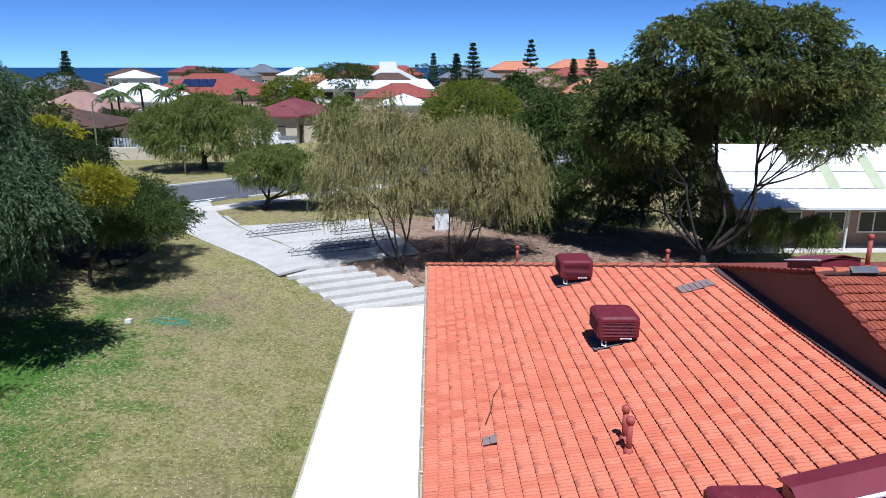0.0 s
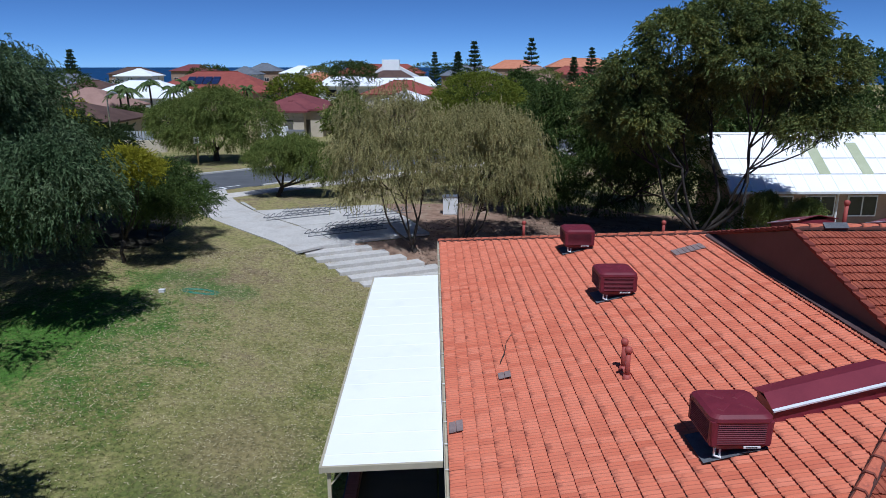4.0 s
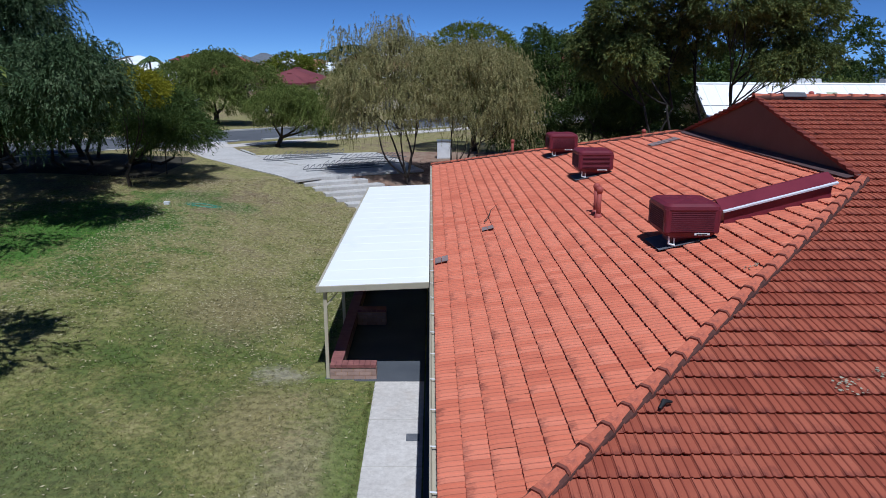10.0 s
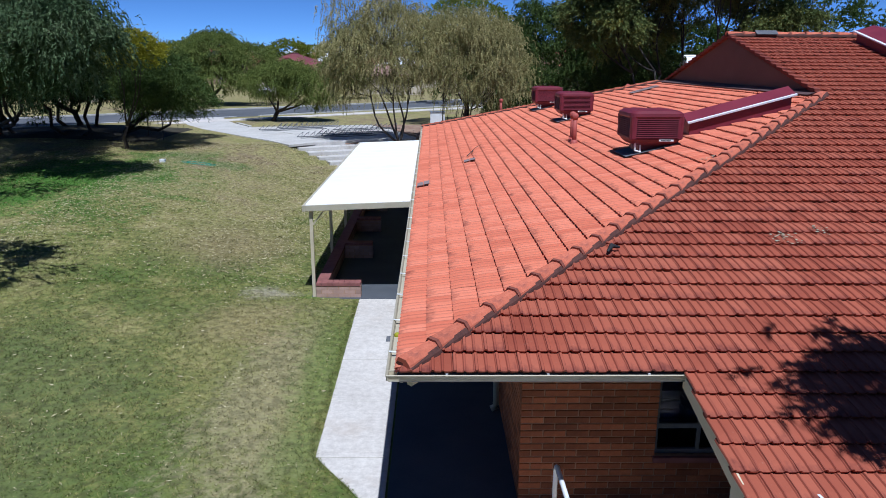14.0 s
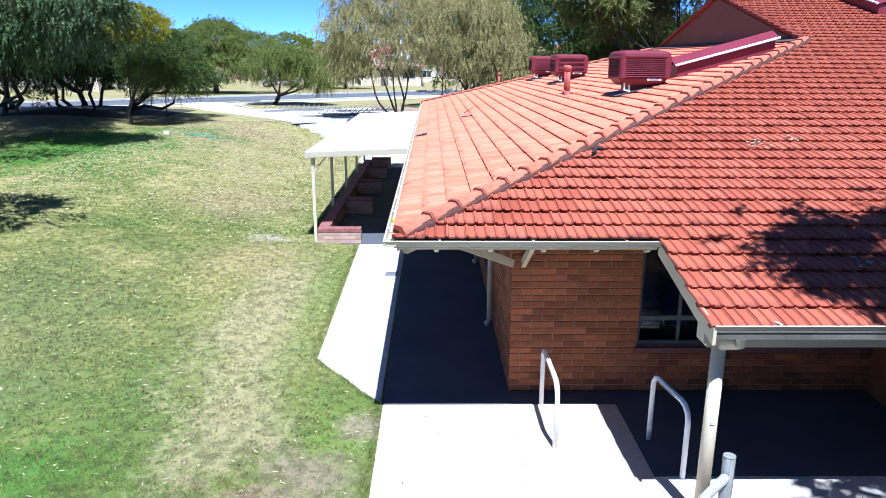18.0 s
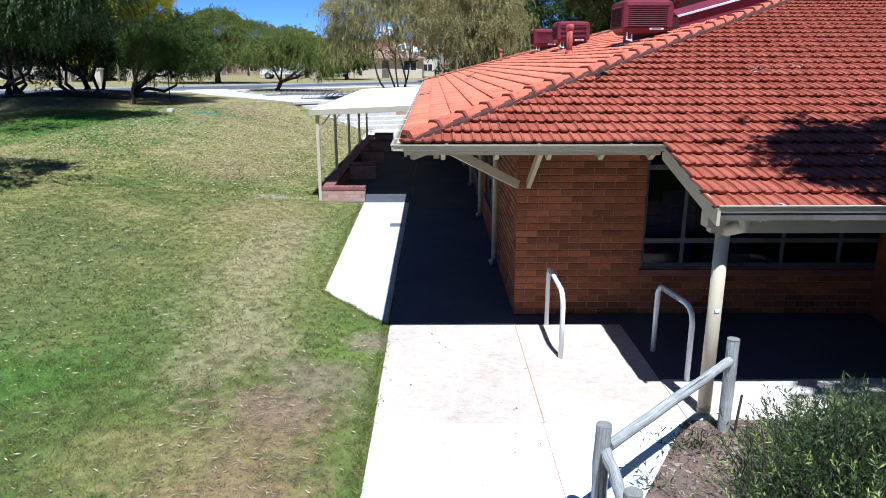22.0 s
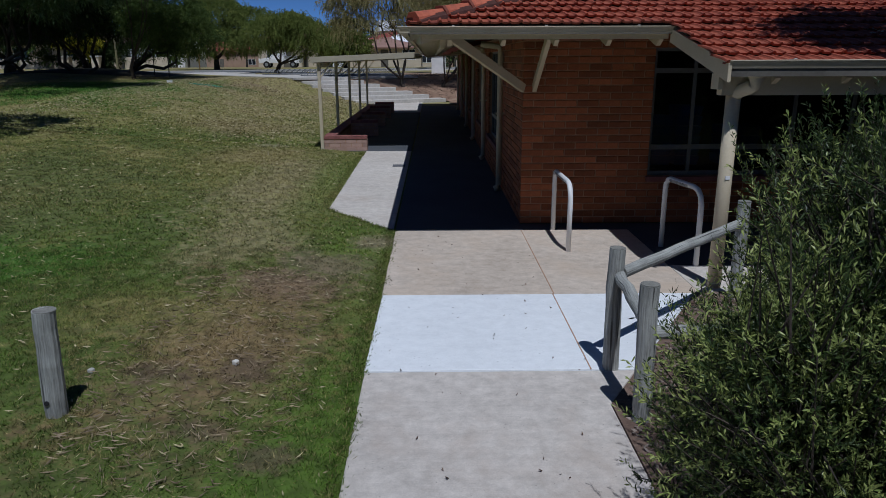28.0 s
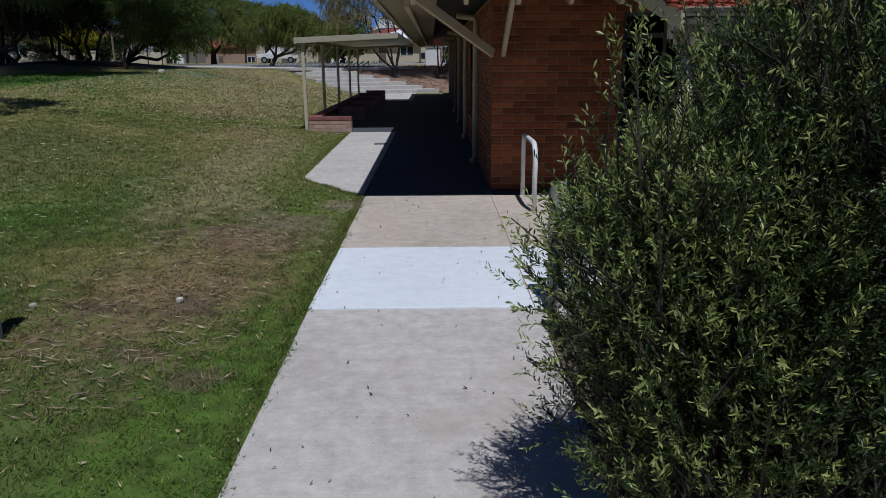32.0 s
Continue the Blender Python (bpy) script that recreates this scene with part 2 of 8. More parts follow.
def lawn_material(name, blade=False):
    m, nt, ln, bs = nodes_of(name)
    geo = nt.new("ShaderNodeNewGeometry")
    col, fine = ground_colour(nt, ln, geo.outputs["Position"])
    col = mixc(nt, ln, 0.12 if blade else 0.1, col, (0.13, 0.14, 0.04) if blade else (0.3, 0.25, 0.15))
    if blade:
        hs = nt.new("ShaderNodeHueSaturation")
        ln.new(col, hs.inputs["Color"])
        ln.new(maths(nt, ln, 'ADD', maths(nt, ln, 'MULTIPLY', maths(nt, ln, 'FRACT', maths(nt, ln, 'MULTIPLY', geo.outputs["Random Per Island"], 7.0)), 1.3), 0.5), hs.inputs["Value"])
        dry = ramp(nt, ln, geo.outputs["Random Per Island"], [(0.76, (0, 0, 0)), (0.97, (0.75, 0.75, 0.75))])
        col = mixc(nt, ln, dry.outputs[0], hs.outputs[0], (0.40, 0.32, 0.15))
    ln.new(col, bs.inputs["Base Color"])
    bs.inputs["Roughness"].default_value, bs.inputs["Specular IOR Level"].default_value = 0.9, 0.1
    if not blade:
        bp = nt.new("ShaderNodeBump")
        bp.inputs["Strength"].default_value, bp.inputs["Distance"].default_value = 0.9, 0.03
        ln.new(fine.outputs[0], bp.inputs["Height"])
        ln.new(bp.outputs[0], bs.inputs["Normal"])
    return m


def log_material(name, dark, light):
    """Silvered wood: cracks and grain that run along the log."""
    m, nt, ln, bs = nodes_of(name)
    uv = nt.new("ShaderNodeTexCoord").outputs["UV"]
    mp = nt.new("ShaderNodeMapping")
    mp.inputs["Scale"].default_value = (14.0, 1.6, 1.0)
    ln.new(uv, mp.inputs[0])
    grain, crack = noise_node(nt, ln, mp.outputs[0], 2.0, 6.0, 0.75), noise_node(nt, ln, mp.outputs[0], 0.9, 2.0, 0.4)
    blot = noise_node(nt, ln, nt.new("ShaderNodeNewGeometry").outputs["Position"], 5.0, 4.0)
    col = ramp(nt, ln, maths(nt, ln, 'ADD', maths(nt, ln, 'MULTIPLY', grain.outputs[0], 0.7), maths(nt, ln, 'MULTIPLY', blot.outputs[0], 0.3)), [(0.34, dark), (0.62, light)]).outputs[0]
    col = mixc(nt, ln, ramp(nt, ln, crack.outputs[0], [(0.3, (0.85, 0.85, 0.85)), (0.37, (0, 0, 0))]).outputs[0], col, (0.05, 0.045, 0.04))
    ln.new(col, bs.inputs["Base Color"])
    bs.inputs["Roughness"].default_value, bs.inputs["Specular IOR Level"].default_value = 0.9, 0.2
    bp = nt.new("ShaderNodeBump")
    bp.inputs["Strength"].default_value, bp.inputs["Distance"].default_value = 0.7, 0.01
    ln.new(grain.outputs[0], bp.inputs["Height"])
    ln.new(bp.outputs[0], bs.inputs["Normal"])
    return m


def leaf_material(name, tones, through=0.13, rough=0.7, spec=0.15):
    """Leaves that differ one by one and in drifts, and let some light through."""
    m, nt, ln, bs = nodes_of(name)
    geo = nt.new("ShaderNodeNewGeometry")
    n = noise_node(nt, ln, geo.outputs["Position"], 1.1, 4.0)
    f = maths(nt, ln, 'ADD', maths(nt, ln, 'MULTIPLY', geo.outputs["Random Per Island"], 0.4), maths(nt, ln, 'MULTIPLY', maths(nt, ln, 'SUBTRACT', n.outputs[0], 0.2), 1.0))
    col = ramp(nt, ln, f, [(0.1 + 0.8 * i / max(1, len(tones) - 1), c) for i, c in enumerate(tones)]).outputs[0]
    ln.new(col, bs.inputs["Base Color"])
    bs.inputs["Roughness"].default_value, bs.inputs["Specular IOR Level"].default_value = rough, spec
    tr = nt.new("ShaderNodeBsdfTranslucent")
    ln.new(col, tr.inputs[0])
    mx = nt.new("ShaderNodeMixShader")
    mx.inputs[0].default_value = through
    ln.new(bs.outputs[0], mx.inputs[1])
    ln.new(tr.outputs[0], mx.inputs[2])
    ln.new(mx.outputs[0], nt["Material Output"].inputs[0])
    return m


def plain_glass(name):
    m, nt, ln, bs = nodes_of(name)
    bs.inputs["Base Color"].default_value = (0.35, 0.38, 0.42, 1)
    bs.inputs["Roughness"].default_value, bs.inputs["Transmission Weight"].default_value, bs.inputs["IOR"].default_value = 0.02, 1.0, 1.3
    return m


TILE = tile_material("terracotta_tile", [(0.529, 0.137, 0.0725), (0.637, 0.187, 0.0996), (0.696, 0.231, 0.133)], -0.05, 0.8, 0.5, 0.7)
# darker clay tones for the front slope and the verge tiles
TILE_DARK = tile_material("dark_terracotta_tile", [(0.254, 0.0572, 0.0298), (0.332, 0.0836, 0.0439), (0.381, 0.107, 0.0588)], 0.03, 0.8, 0.5, 0.35)
LAWN, BLADE = lawn_material("lawn_soil"), lawn_material("grass_blade", True)
BRICK = surface("red_brick", (0.24, 0.074, 0.029), (0.39, 0.128, 0.05), 6, 60, 0.85, 0.4, spread=0.75)
BRICK_PALE = surface("pale_pink_brick", (0.38, 0.24, 0.19), (0.5, 0.33, 0.26), 6, 60, 0.85, 0.4, spread=0.3)
BRICK_CAP = surface("maroon_capping_brick", (0.20, 0.075, 0.07), (0.30, 0.12, 0.10), 6, 60, 0.8, 0.3, spread=0.2)
MORTAR = surface("mortar", (0.36, 0.2, 0.12), (0.48, 0.29, 0.18), 8, 80, 0.95, 0.4)
CONCRETE = concrete_material("weathered_concrete", (0.44, 0.39, 0.34), (0.7, 0.64, 0.57), (0.45, 0.36, 0.28), (0.54, 0.78))
CONCRETE_OLD = concrete_material("old_grey_concrete", (0.41, 0.38, 0.34), (0.62, 0.58, 0.53), (0.38, 0.31, 0.24), (0.54, 0.8))
CONCRETE_TAN = concrete_material("tan_concrete", (0.4, 0.33, 0.26), (0.68, 0.58, 0.48), (0.58, 0.45, 0.33), (0.46, 0.74), 0.12)
CONCRETE_WORN = concrete_material("worn_grey_concrete", (0.42, 0.375, 0.33), (0.72, 0.65, 0.58), (0.46, 0.37, 0.3), (0.5, 0.75), 0.12)
CONCRETE_NEW = concrete_material("new_pale_concrete", (0.7, 0.71, 0.72), (0.86, 0.87, 0.88), (0.7, 0.7, 0.7), (0.6, 0.85), 0.05)
# concrete painted dark to carry the shade under verandah and patio roof
CONCRETE_SHADED = surface("shaded_concrete", (0.065, 0.07, 0.08), (0.10, 0.105, 0.115), 0.9, 45, 0.85, 0.2)
CREAM = surface("cream_painted_timber", (0.55, 0.46, 0.31), (0.65, 0.56, 0.4), 2, 50, 0.6, 0.1, stain=(0.5, 0.45, 0.35), stain_scale=2.5, stain_at=(0.62, 0.85))
GUTTER = surface("cream_steel_gutter", (0.42, 0.365, 0.255), (0.5, 0.44, 0.32), 3, 60, 0.5, 0.05, spec=0.5)
WHITE_ROOF = surface("white_steel_roofing", (0.92, 0.905, 0.88), (0.96, 0.945, 0.92), 0.6, 30, 0.5, 0.05, stain=(0.8, 0.8, 0.8), stain_scale=0.5, stain_at=(0.6, 0.9))
MAROON = surface("maroon_plastic", (0.125, 0.014, 0.024), (0.18, 0.022, 0.035), 3, 40, 0.5, 0.08, spec=0.45)
MAROON_STEEL = surface("maroon_sheet_steel", (0.16, 0.02, 0.034), (0.21, 0.03, 0.045), 2, 40, 0.42, 0.04, spec=0.5)
TERRA_PIPE = surface("terracotta_painted_pipe", (0.34, 0.07, 0.055), (0.42, 0.10, 0.075), 5, 50, 0.6, 0.1)
GABLE = surface("brown_fibre_cement", (0.115, 0.062, 0.05), (0.15, 0.083, 0.066), 1.0, 30, 0.7, 0.1, stain=(0.18, 0.11, 0.09), stain_scale=1.5, stain_at=(0.6, 0.85))
LEAD = surface("grey_lead_flashing", (0.09, 0.09, 0.10), (0.17, 0.17, 0.18), 4, 40, 0.75, 0.2)
STEEL = surface("galvanised_steel", (0.42, 0.43, 0.45), (0.58, 0.59, 0.6), 5, 60, 0.4, 0.1, metallic=0.85)
WHITE_PAINT = surface("white_painted_steel", (0.74, 0.73, 0.71), (0.84, 0.83, 0.81), 4, 40, 0.45, 0.08, stain=(0.32, 0.26, 0.22), stain_scale=6, stain_at=(0.66, 0.78))
RACK_STEEL = surface("dull_grey_rack_steel", (0.1, 0.105, 0.11), (0.17, 0.175, 0.18), 5, 60, 0.55, 0.1, spec=0.4)
BARE_PAINT = surface("chipped_dark_paint", (0.05, 0.05, 0.055), (0.5, 0.48, 0.46), 14, 60, 0.6, 0.2)
POST = log_material("weathered_pine_log", (0.17, 0.165, 0.15), (0.5, 0.5, 0.46))
POST_END = surface("sawn_log_end", (0.17, 0.165, 0.145), (0.30, 0.29, 0.255), 30, 90, 0.95, 0.5)
DARK_TIMBER = surface("dark_soffit_boards", (0.10, 0.09, 0.075), (0.16, 0.145, 0.12), 3, 30, 0.8, 0.2)
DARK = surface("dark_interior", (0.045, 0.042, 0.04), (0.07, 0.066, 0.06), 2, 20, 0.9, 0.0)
ASPHALT = surface("grey_asphalt", (0.085, 0.088, 0.095), (0.125, 0.128, 0.135), 0.6, 40, 0.9, 0.2, stain=(0.16, 0.16, 0.165), stain_scale=0.2, stain_at=(0.5, 0.8))
ROAD_PAINT = surface("white_road_paint", (0.65, 0.65, 0.63), (0.75, 0.75, 0.73), 2, 40, 0.8, 0.1)
KERB = surface("pale_kerb_concrete", (0.42, 0.40, 0.36), (0.52, 0.50, 0.45), 1, 30, 0.9, 0.2)
MULCH = surface("bark_mulch", (0.075, 0.048, 0.036), (0.17, 0.115, 0.085), 4, 40, 0.95, 0.8, spread=0.9)
MULCH_FAR = surface("leaf_litter", (0.17, 0.1, 0.065), (0.36, 0.235, 0.16), 1.6, 14, 0.95, 0.8, stain=(0.34, 0.26, 0.18), stain_scale=1.3, stain_at=(0.5, 0.75))
STRAW_LEAF = surface("dry_fallen_leaf", (0.36, 0.3, 0.16), (0.53, 0.46, 0.28), 3, 30, 0.8, 0.0, spread=0.5)
GROUND_SHADE = surface("painted_ground_shade", (0.028, 0.024, 0.016), (0.065, 0.055, 0.034), 1.6, 14, 0.95, 0.6)
STONE = surface("pale_limestone", (0.6, 0.56, 0.48), (0.75, 0.72, 0.65), 8, 50, 0.9, 0.4)
BARK = surface("grey_brown_bark", (0.035, 0.028, 0.022), (0.095, 0.075, 0.06), 5, 30, 0.95, 0.6)
GUM_BARK = surface("pale_gum_bark", (0.014, 0.012, 0.01), (0.05, 0.042, 0.035), 2.5, 20, 0.9, 0.4, stain=(0.075, 0.062, 0.05), stain_scale=1.5, stain_at=(0.5, 0.7))
PATCH = surface("patched_grey_tile", (0.2, 0.14, 0.13), (0.32, 0.24, 0.22), 6, 40, 0.8, 0.2)
CAP_CLAY = surface("hip_cap_clay", (0.42, 0.105, 0.056), (0.64, 0.19, 0.105), 5, 45, 0.85, 0.35, spread=0.22, stain=(0.24, 0.075, 0.055), stain_scale=7, stain_at=(0.52, 0.72))
BEDDING = surface("dark_bedding_mortar", (0.07, 0.03, 0.024), (0.13, 0.055, 0.042), 5, 40, 0.95, 0.3)
JOINT = surface("dark_cap_joint", (0.16, 0.05, 0.035), (0.26, 0.085, 0.055), 9, 50, 0.95, 0.3)
APRON = surface("dull_brown_flashing", (0.085, 0.05, 0.048), (0.13, 0.08, 0.075), 4, 40, 0.7, 0.2)
GLASS = plain_glass("window_glass")
ALU = surface("grey_aluminium_frame", (0.11, 0.115, 0.122), (0.15, 0.155, 0.163), 5, 50, 0.5, 0.05)
LICHEN = surface("pale_lichen", (0.27, 0.25, 0.17), (0.45, 0.43, 0.32), 12, 60, 0.95, 0.4)
ZINC = surface("bright_zinc_strip", (0.68, 0.68, 0.7), (0.8, 0.8, 0.82), 5, 40, 0.4, 0.05)
WATER = surface("sea_water", (0.008, 0.035, 0.1), (0.014, 0.055, 0.14), 0.02, 0.2, 0.5, 0.0, spec=0.12)
BLACK = surface("black_rubber", (0.012, 0.012, 0.013), (0.03, 0.03, 0.032), 6, 40, 0.7, 0.1)
BLUE = surface("blue_plastic", (0.03, 0.09, 0.35), (0.05, 0.13, 0.45), 3, 30, 0.5, 0.0)
TURQ = surface("turquoise_hose", (0.03, 0.2, 0.13), (0.06, 0.28, 0.19), 3, 30, 0.6, 0.0)
CREAM_WALL = surface("cream_house_brick", (0.50, 0.42, 0.31), (0.62, 0.54, 0.41), 0.8, 12, 0.9, 0.2)
WHITE_WALL = surface("white_render", (0.74, 0.73, 0.71), (0.84, 0.83, 0.81), 0.5, 10, 0.85, 0.1)
TAN_WALL = surface("tan_brick", (0.30, 0.20, 0.14), (0.40, 0.28, 0.20), 0.8, 12, 0.9, 0.2)

# peppermint willows, a gum, dark conifer-like trees, a yellow wattle, the nearest shrub
L_WILLOW = leaf_material("willow_leaf", [(0.0693, 0.102, 0.0213), (0.151, 0.186, 0.0395), (0.265, 0.288, 0.0759)])
L_GREY = leaf_material("grey_green_leaf", [(0.147, 0.145, 0.0474), (0.317, 0.284, 0.111), (0.56, 0.478, 0.223)])
L_BLUE = leaf_material("blue_green_leaf", [(0.0257, 0.0513, 0.0183), (0.0666, 0.104, 0.0403), (0.179, 0.22, 0.109)], 0.05)
L_DARK = leaf_material("dark_green_leaf", [(0.0247, 0.0449, 0.0108), (0.0562, 0.0897, 0.0189), (0.135, 0.168, 0.0378)], 0.05)
L_SCRUB = leaf_material("dark_scrub_leaf", [(0.0117, 0.0223, 0.0067), (0.0293, 0.0465, 0.0134), (0.0732, 0.093, 0.0246)], 0.05)
L_GUM = leaf_material("gum_leaf", [(0.034, 0.053, 0.0151), (0.091, 0.121, 0.034), (0.181, 0.204, 0.0567), (0.318, 0.272, 0.0379)])
L_YELLOW = leaf_material("yellow_wattle_leaf", [(0.155, 0.156, 0.0108), (0.311, 0.292, 0.0172), (0.436, 0.416, 0.0268)])
L_LIME = leaf_material("bright_green_leaf", [(0.084, 0.115, 0.012), (0.167, 0.194, 0.0199), (0.251, 0.264, 0.035)])
L_SHRUB = leaf_material("shrub_leaf", [(0.0115, 0.0221, 0.00654), (0.0286, 0.049, 0.013), (0.0696, 0.0984, 0.0262), (0.139, 0.172, 0.049)], 0.14, 0.42, 0.3)
L_YOUNG_LIT = leaf_material("young_lit_shrub_leaf", [(0.1, 0.14, 0.035), (0.22, 0.27, 0.07), (0.36, 0.4, 0.12), (0.5, 0.52, 0.2)], 0.2, 0.4, 0.35)
L_PINE = leaf_material("pine_leaf", [(0.0225, 0.045, 0.0198), (0.045, 0.075, 0.0297), (0.0675, 0.105, 0.0429)])
L_PALM = leaf_material("palm_leaf", [(0.065, 0.111, 0.0325), (0.111, 0.163, 0.052), (0.182, 0.208, 0.078)])


# ---- mesh helpers ----
class Mesh:
    """Gathers plain geometry for one part."""

    def __init__(self):
        self.v, self.f = [], []

    def add(self, verts, faces):
        n = len(self.v)
        self.v += [tuple(p) for p in verts]
        self.f += [tuple(i + n for i in q) for q in faces]
        return self

    def box(self, lo, hi):
        (a, b, c), (d, e, f) = lo, hi
        return self.add([(a, b, c), (d, b, c), (d, e, c), (a, e, c), (a, b, f), (d, b, f), (d, e, f), (a, e, f)],
                        [(3, 2, 1, 0), (4, 5, 6, 7), (0, 1, 5, 4), (1, 2, 6, 5), (2, 3, 7, 6), (3, 0, 4, 7)])

    def prism(self, outline, vec):
        """An outline of points pushed along vec."""
        n = len(outline)
        top = [tuple(Vector(p) + Vector(vec)) for p in outline]
        return self.add(list(outline) + top, [tuple(reversed(range(n))), tuple(range(n, 2 * n))] + [(i, (i + 1) % n, n + (i + 1) % n, n + i) for i in range(n)])

    def tube(self, pts, radii, sides=8, caps=True):
        pts = [Vector(p) for p in pts]
        if isinstance(radii, (int, float)):
            radii = [radii] * len(pts)
        verts, faces = [], []
        for i, p in enumerate(pts):
            d = (pts[min(i + 1, len(pts) - 1)] - pts[max(i - 1, 0)]).normalized()
            a = d.cross(Vector((0.31, 0.2, 1.0)) if abs(d.z) < 0.9 else Vector((1, 0.1, 0))).normalized()
            b = d.cross(a)
            verts += [p + radii[i] * (math.cos(2 * math.pi * k / sides) * a + math.sin(2 * math.pi * k / sides) * b) for k in range(sides)]
        for i in range(len(pts) - 1):
            for k in range(sides):
                faces.append((i * sides + k, i * sides + (k + 1) % sides, (i + 1) * sides + (k + 1) % sides, (i + 1) * sides + k))
        if caps:
            faces += [tuple(reversed(range(sides))), tuple(range((len(pts) - 1) * sides, len(pts) * sides))]
        return self.add(verts, faces)

    def data(self, name, smooth=False):
        me = bpy.data.meshes.new(name)
        me.from_pydata(self.v, [], self.f)
        if smooth:
            me.shade_smooth()
        return me


def as_bevelled(mesh, width, segments=2):
    bm = bmesh.new()
    bm.from_mesh(mesh)
    bmesh.ops.recalc_face_normals(bm, faces=bm.faces)
    bmesh.ops.bevel(bm, geom=[e for e in bm.edges if e.calc_face_angle(0) > 0.4], offset=width, segments=segments, affect='EDGES', profile=0.6)
    bm.to_mesh(mesh)
    bm.free()
    return mesh


def part(name, geo, material, parent=None, label="", bevel=0.0, smooth=False, m=None):
    """One mesh object under a thing or a part; geo is a Mesh or mesh data."""
    me = geo.data(name, smooth) if isinstance(geo, Mesh) else geo
    if bevel:
        as_bevelled(me, bevel)
    if material and not me.materials:
        me.materials.append(material)
    ob = new(name, me)
    if parent:
        ob.parent = parent
    if m is not None:
        ob.matrix_basis = m
    return tagged(ob, label) if label else ob


def thing(name, label, category, m=None, group="", kind=""):
    ob = new(name)
    ob.empty_display_size = 0.2
    if m is not None:
        ob.matrix_basis = m
    return tagged(ob, label, category, group, kind)


def solid(name, geo, material, label, category="", group="", kind="", bevel=0.0, smooth=False, m=None):
    return tagged(part(name, geo, material, None, "", bevel, smooth, m), label, category, group, kind)


def big_mesh(name, verts, faces, uvs=None, smooth=False):
    """Mesh data from arrays: verts (n, 3), faces (m, 4 or 3)."""
    me = bpy.data.meshes.new(name)
    n, k = faces.shape
    me.vertices.add(len(verts))
    me.vertices.foreach_set("co", verts.astype(np.float32).ravel())
    me.loops.add(n * k)
    me.loops.foreach_set("vertex_index", faces.astype(np.int32).ravel())
    me.polygons.add(n)
    me.polygons.foreach_set("loop_start", np.arange(0, n * k, k, dtype=np.int32))
    me.polygons.foreach_set("use_smooth", np.full(n, smooth))
    if uvs is not None:
        me.uv_layers.new(name="UVMap").data.foreach_set("uv", uvs[faces.ravel()].astype(np.float32).ravel())
    me.update()
    me.validate()
    return me


def scattered(verts, faces, places, turns=None):
    """Copies of a template at places (n, 3), with turns (n, 3, 3), as joined arrays."""
    n, k = len(places), len(verts)
    v = np.repeat(verts[None], n, 0) if turns is None else np.einsum("nij,kj->nki", turns, verts)
    v = v + places[:, None]
    f = faces[None] + (np.arange(n) * k)[:, None, None]
    return v.reshape(-1, 3), f.reshape(-1, faces.shape[1])


def vsmooth(t):
    t = np.clip(t, 0, 1)
    return t * t * (3 - 2 * t)


# ---- ground ----
EAVE_X, EAVE_Y, EAVE_FAR, EAVE_Z, PITCH = -1.347, -1.455, 23.78, 2.38, 0.268
ROAD_A, ROAD_DIR = np.array([-15.7, 43.2]), np.array([0.765, 0.644])
ROAD_ACROSS = np.array([-0.644, 0.765])


def ground_z(x, y):
    """Height of the ground: flat round the building, a lawn that rises to the left and away, a terrace above the steps."""
    x, y = np.asarray(x, float), np.asarray(y, float)
    edge = np.where(y < -0.4, -1.6, np.where(y < 0.96, -1.6 - (y + 0.4) / 1.36 * 1.0, np.where(y < 7.2, -2.62, -3.85)))
    d = edge - x
    lawn = 1.05 * vsmooth((y + 5) / 27) * vsmooth(d / 8.5) + 0.11 * vsmooth(d / 1.4) - 0.02
    u = (x + 4.7) * -0.46 + (y - 24.3) * 0.89
    terrace = np.where(x > 4, 1.15 - 0.85 * vsmooth((x - 4) / 10), 1.15)
    ramp_l = terrace * np.clip(u / 4.3, 0, 1)
    ramp_r = terrace * vsmooth((y - 24.2) / 4.0)
    back = np.maximum(ramp_l, ramp_r * vsmooth((x + 0.5) / 3.0))
    z = np.maximum(lawn, np.where(y > 20, back - 0.03, -1))
    beside = (x + 4.7) * -0.6 + (y - 24.4) * -0.8
    z = np.where((y > 22) & (u > 0), np.minimum(z + 0.28 * vsmooth(beside / 0.5) * vsmooth((u - 1.2) / 2), np.maximum(z, 1.14)), z)
    z = z + 0.45 * np.exp(-(((x + 20) / 3.9) ** 2 + ((y - 30) / 5.0) ** 2))
    far = np.clip((y - 80) / 400, 0, 1)
    z = np.where(y > 80, z * (1 - far) - 5.0 * far, z)
    z = np.where(y > 560, z - (y - 560) * 0.05, z)
    r = (x - ROAD_A[0]) * ROAD_ACROSS[0] + (y - ROAD_A[1]) * ROAD_ACROSS[1]
    road = (r > -0.15) & (r < 7.75) & (x > -70) & (x < 60)
    return np.where(road, 0.9, z)


def axis_grid(lo, hi, near_lo, near_hi, step):
    pts = list(np.arange(near_lo, near_hi, step))
    for sign, start, stop in ((-1, near_lo, lo), (1, near_hi, hi)):
        p, s = start, step
        while (p < stop) if sign > 0 else (p > stop):
            s *= 1.3
            p = start = start + sign * s
            pts.append(max(lo, min(hi, p)))
    return np.array(sorted(set(pts)))


gx, gy = axis_grid(-3200, 3200, -32, 26, 0.5), axis_grid(-1500, 1400, -12, 66, 0.5)
X, Y = np.meshgrid(gx, gy)
Z = ground_z(X, Y)
idx = np.arange(X.size).reshape(X.shape)


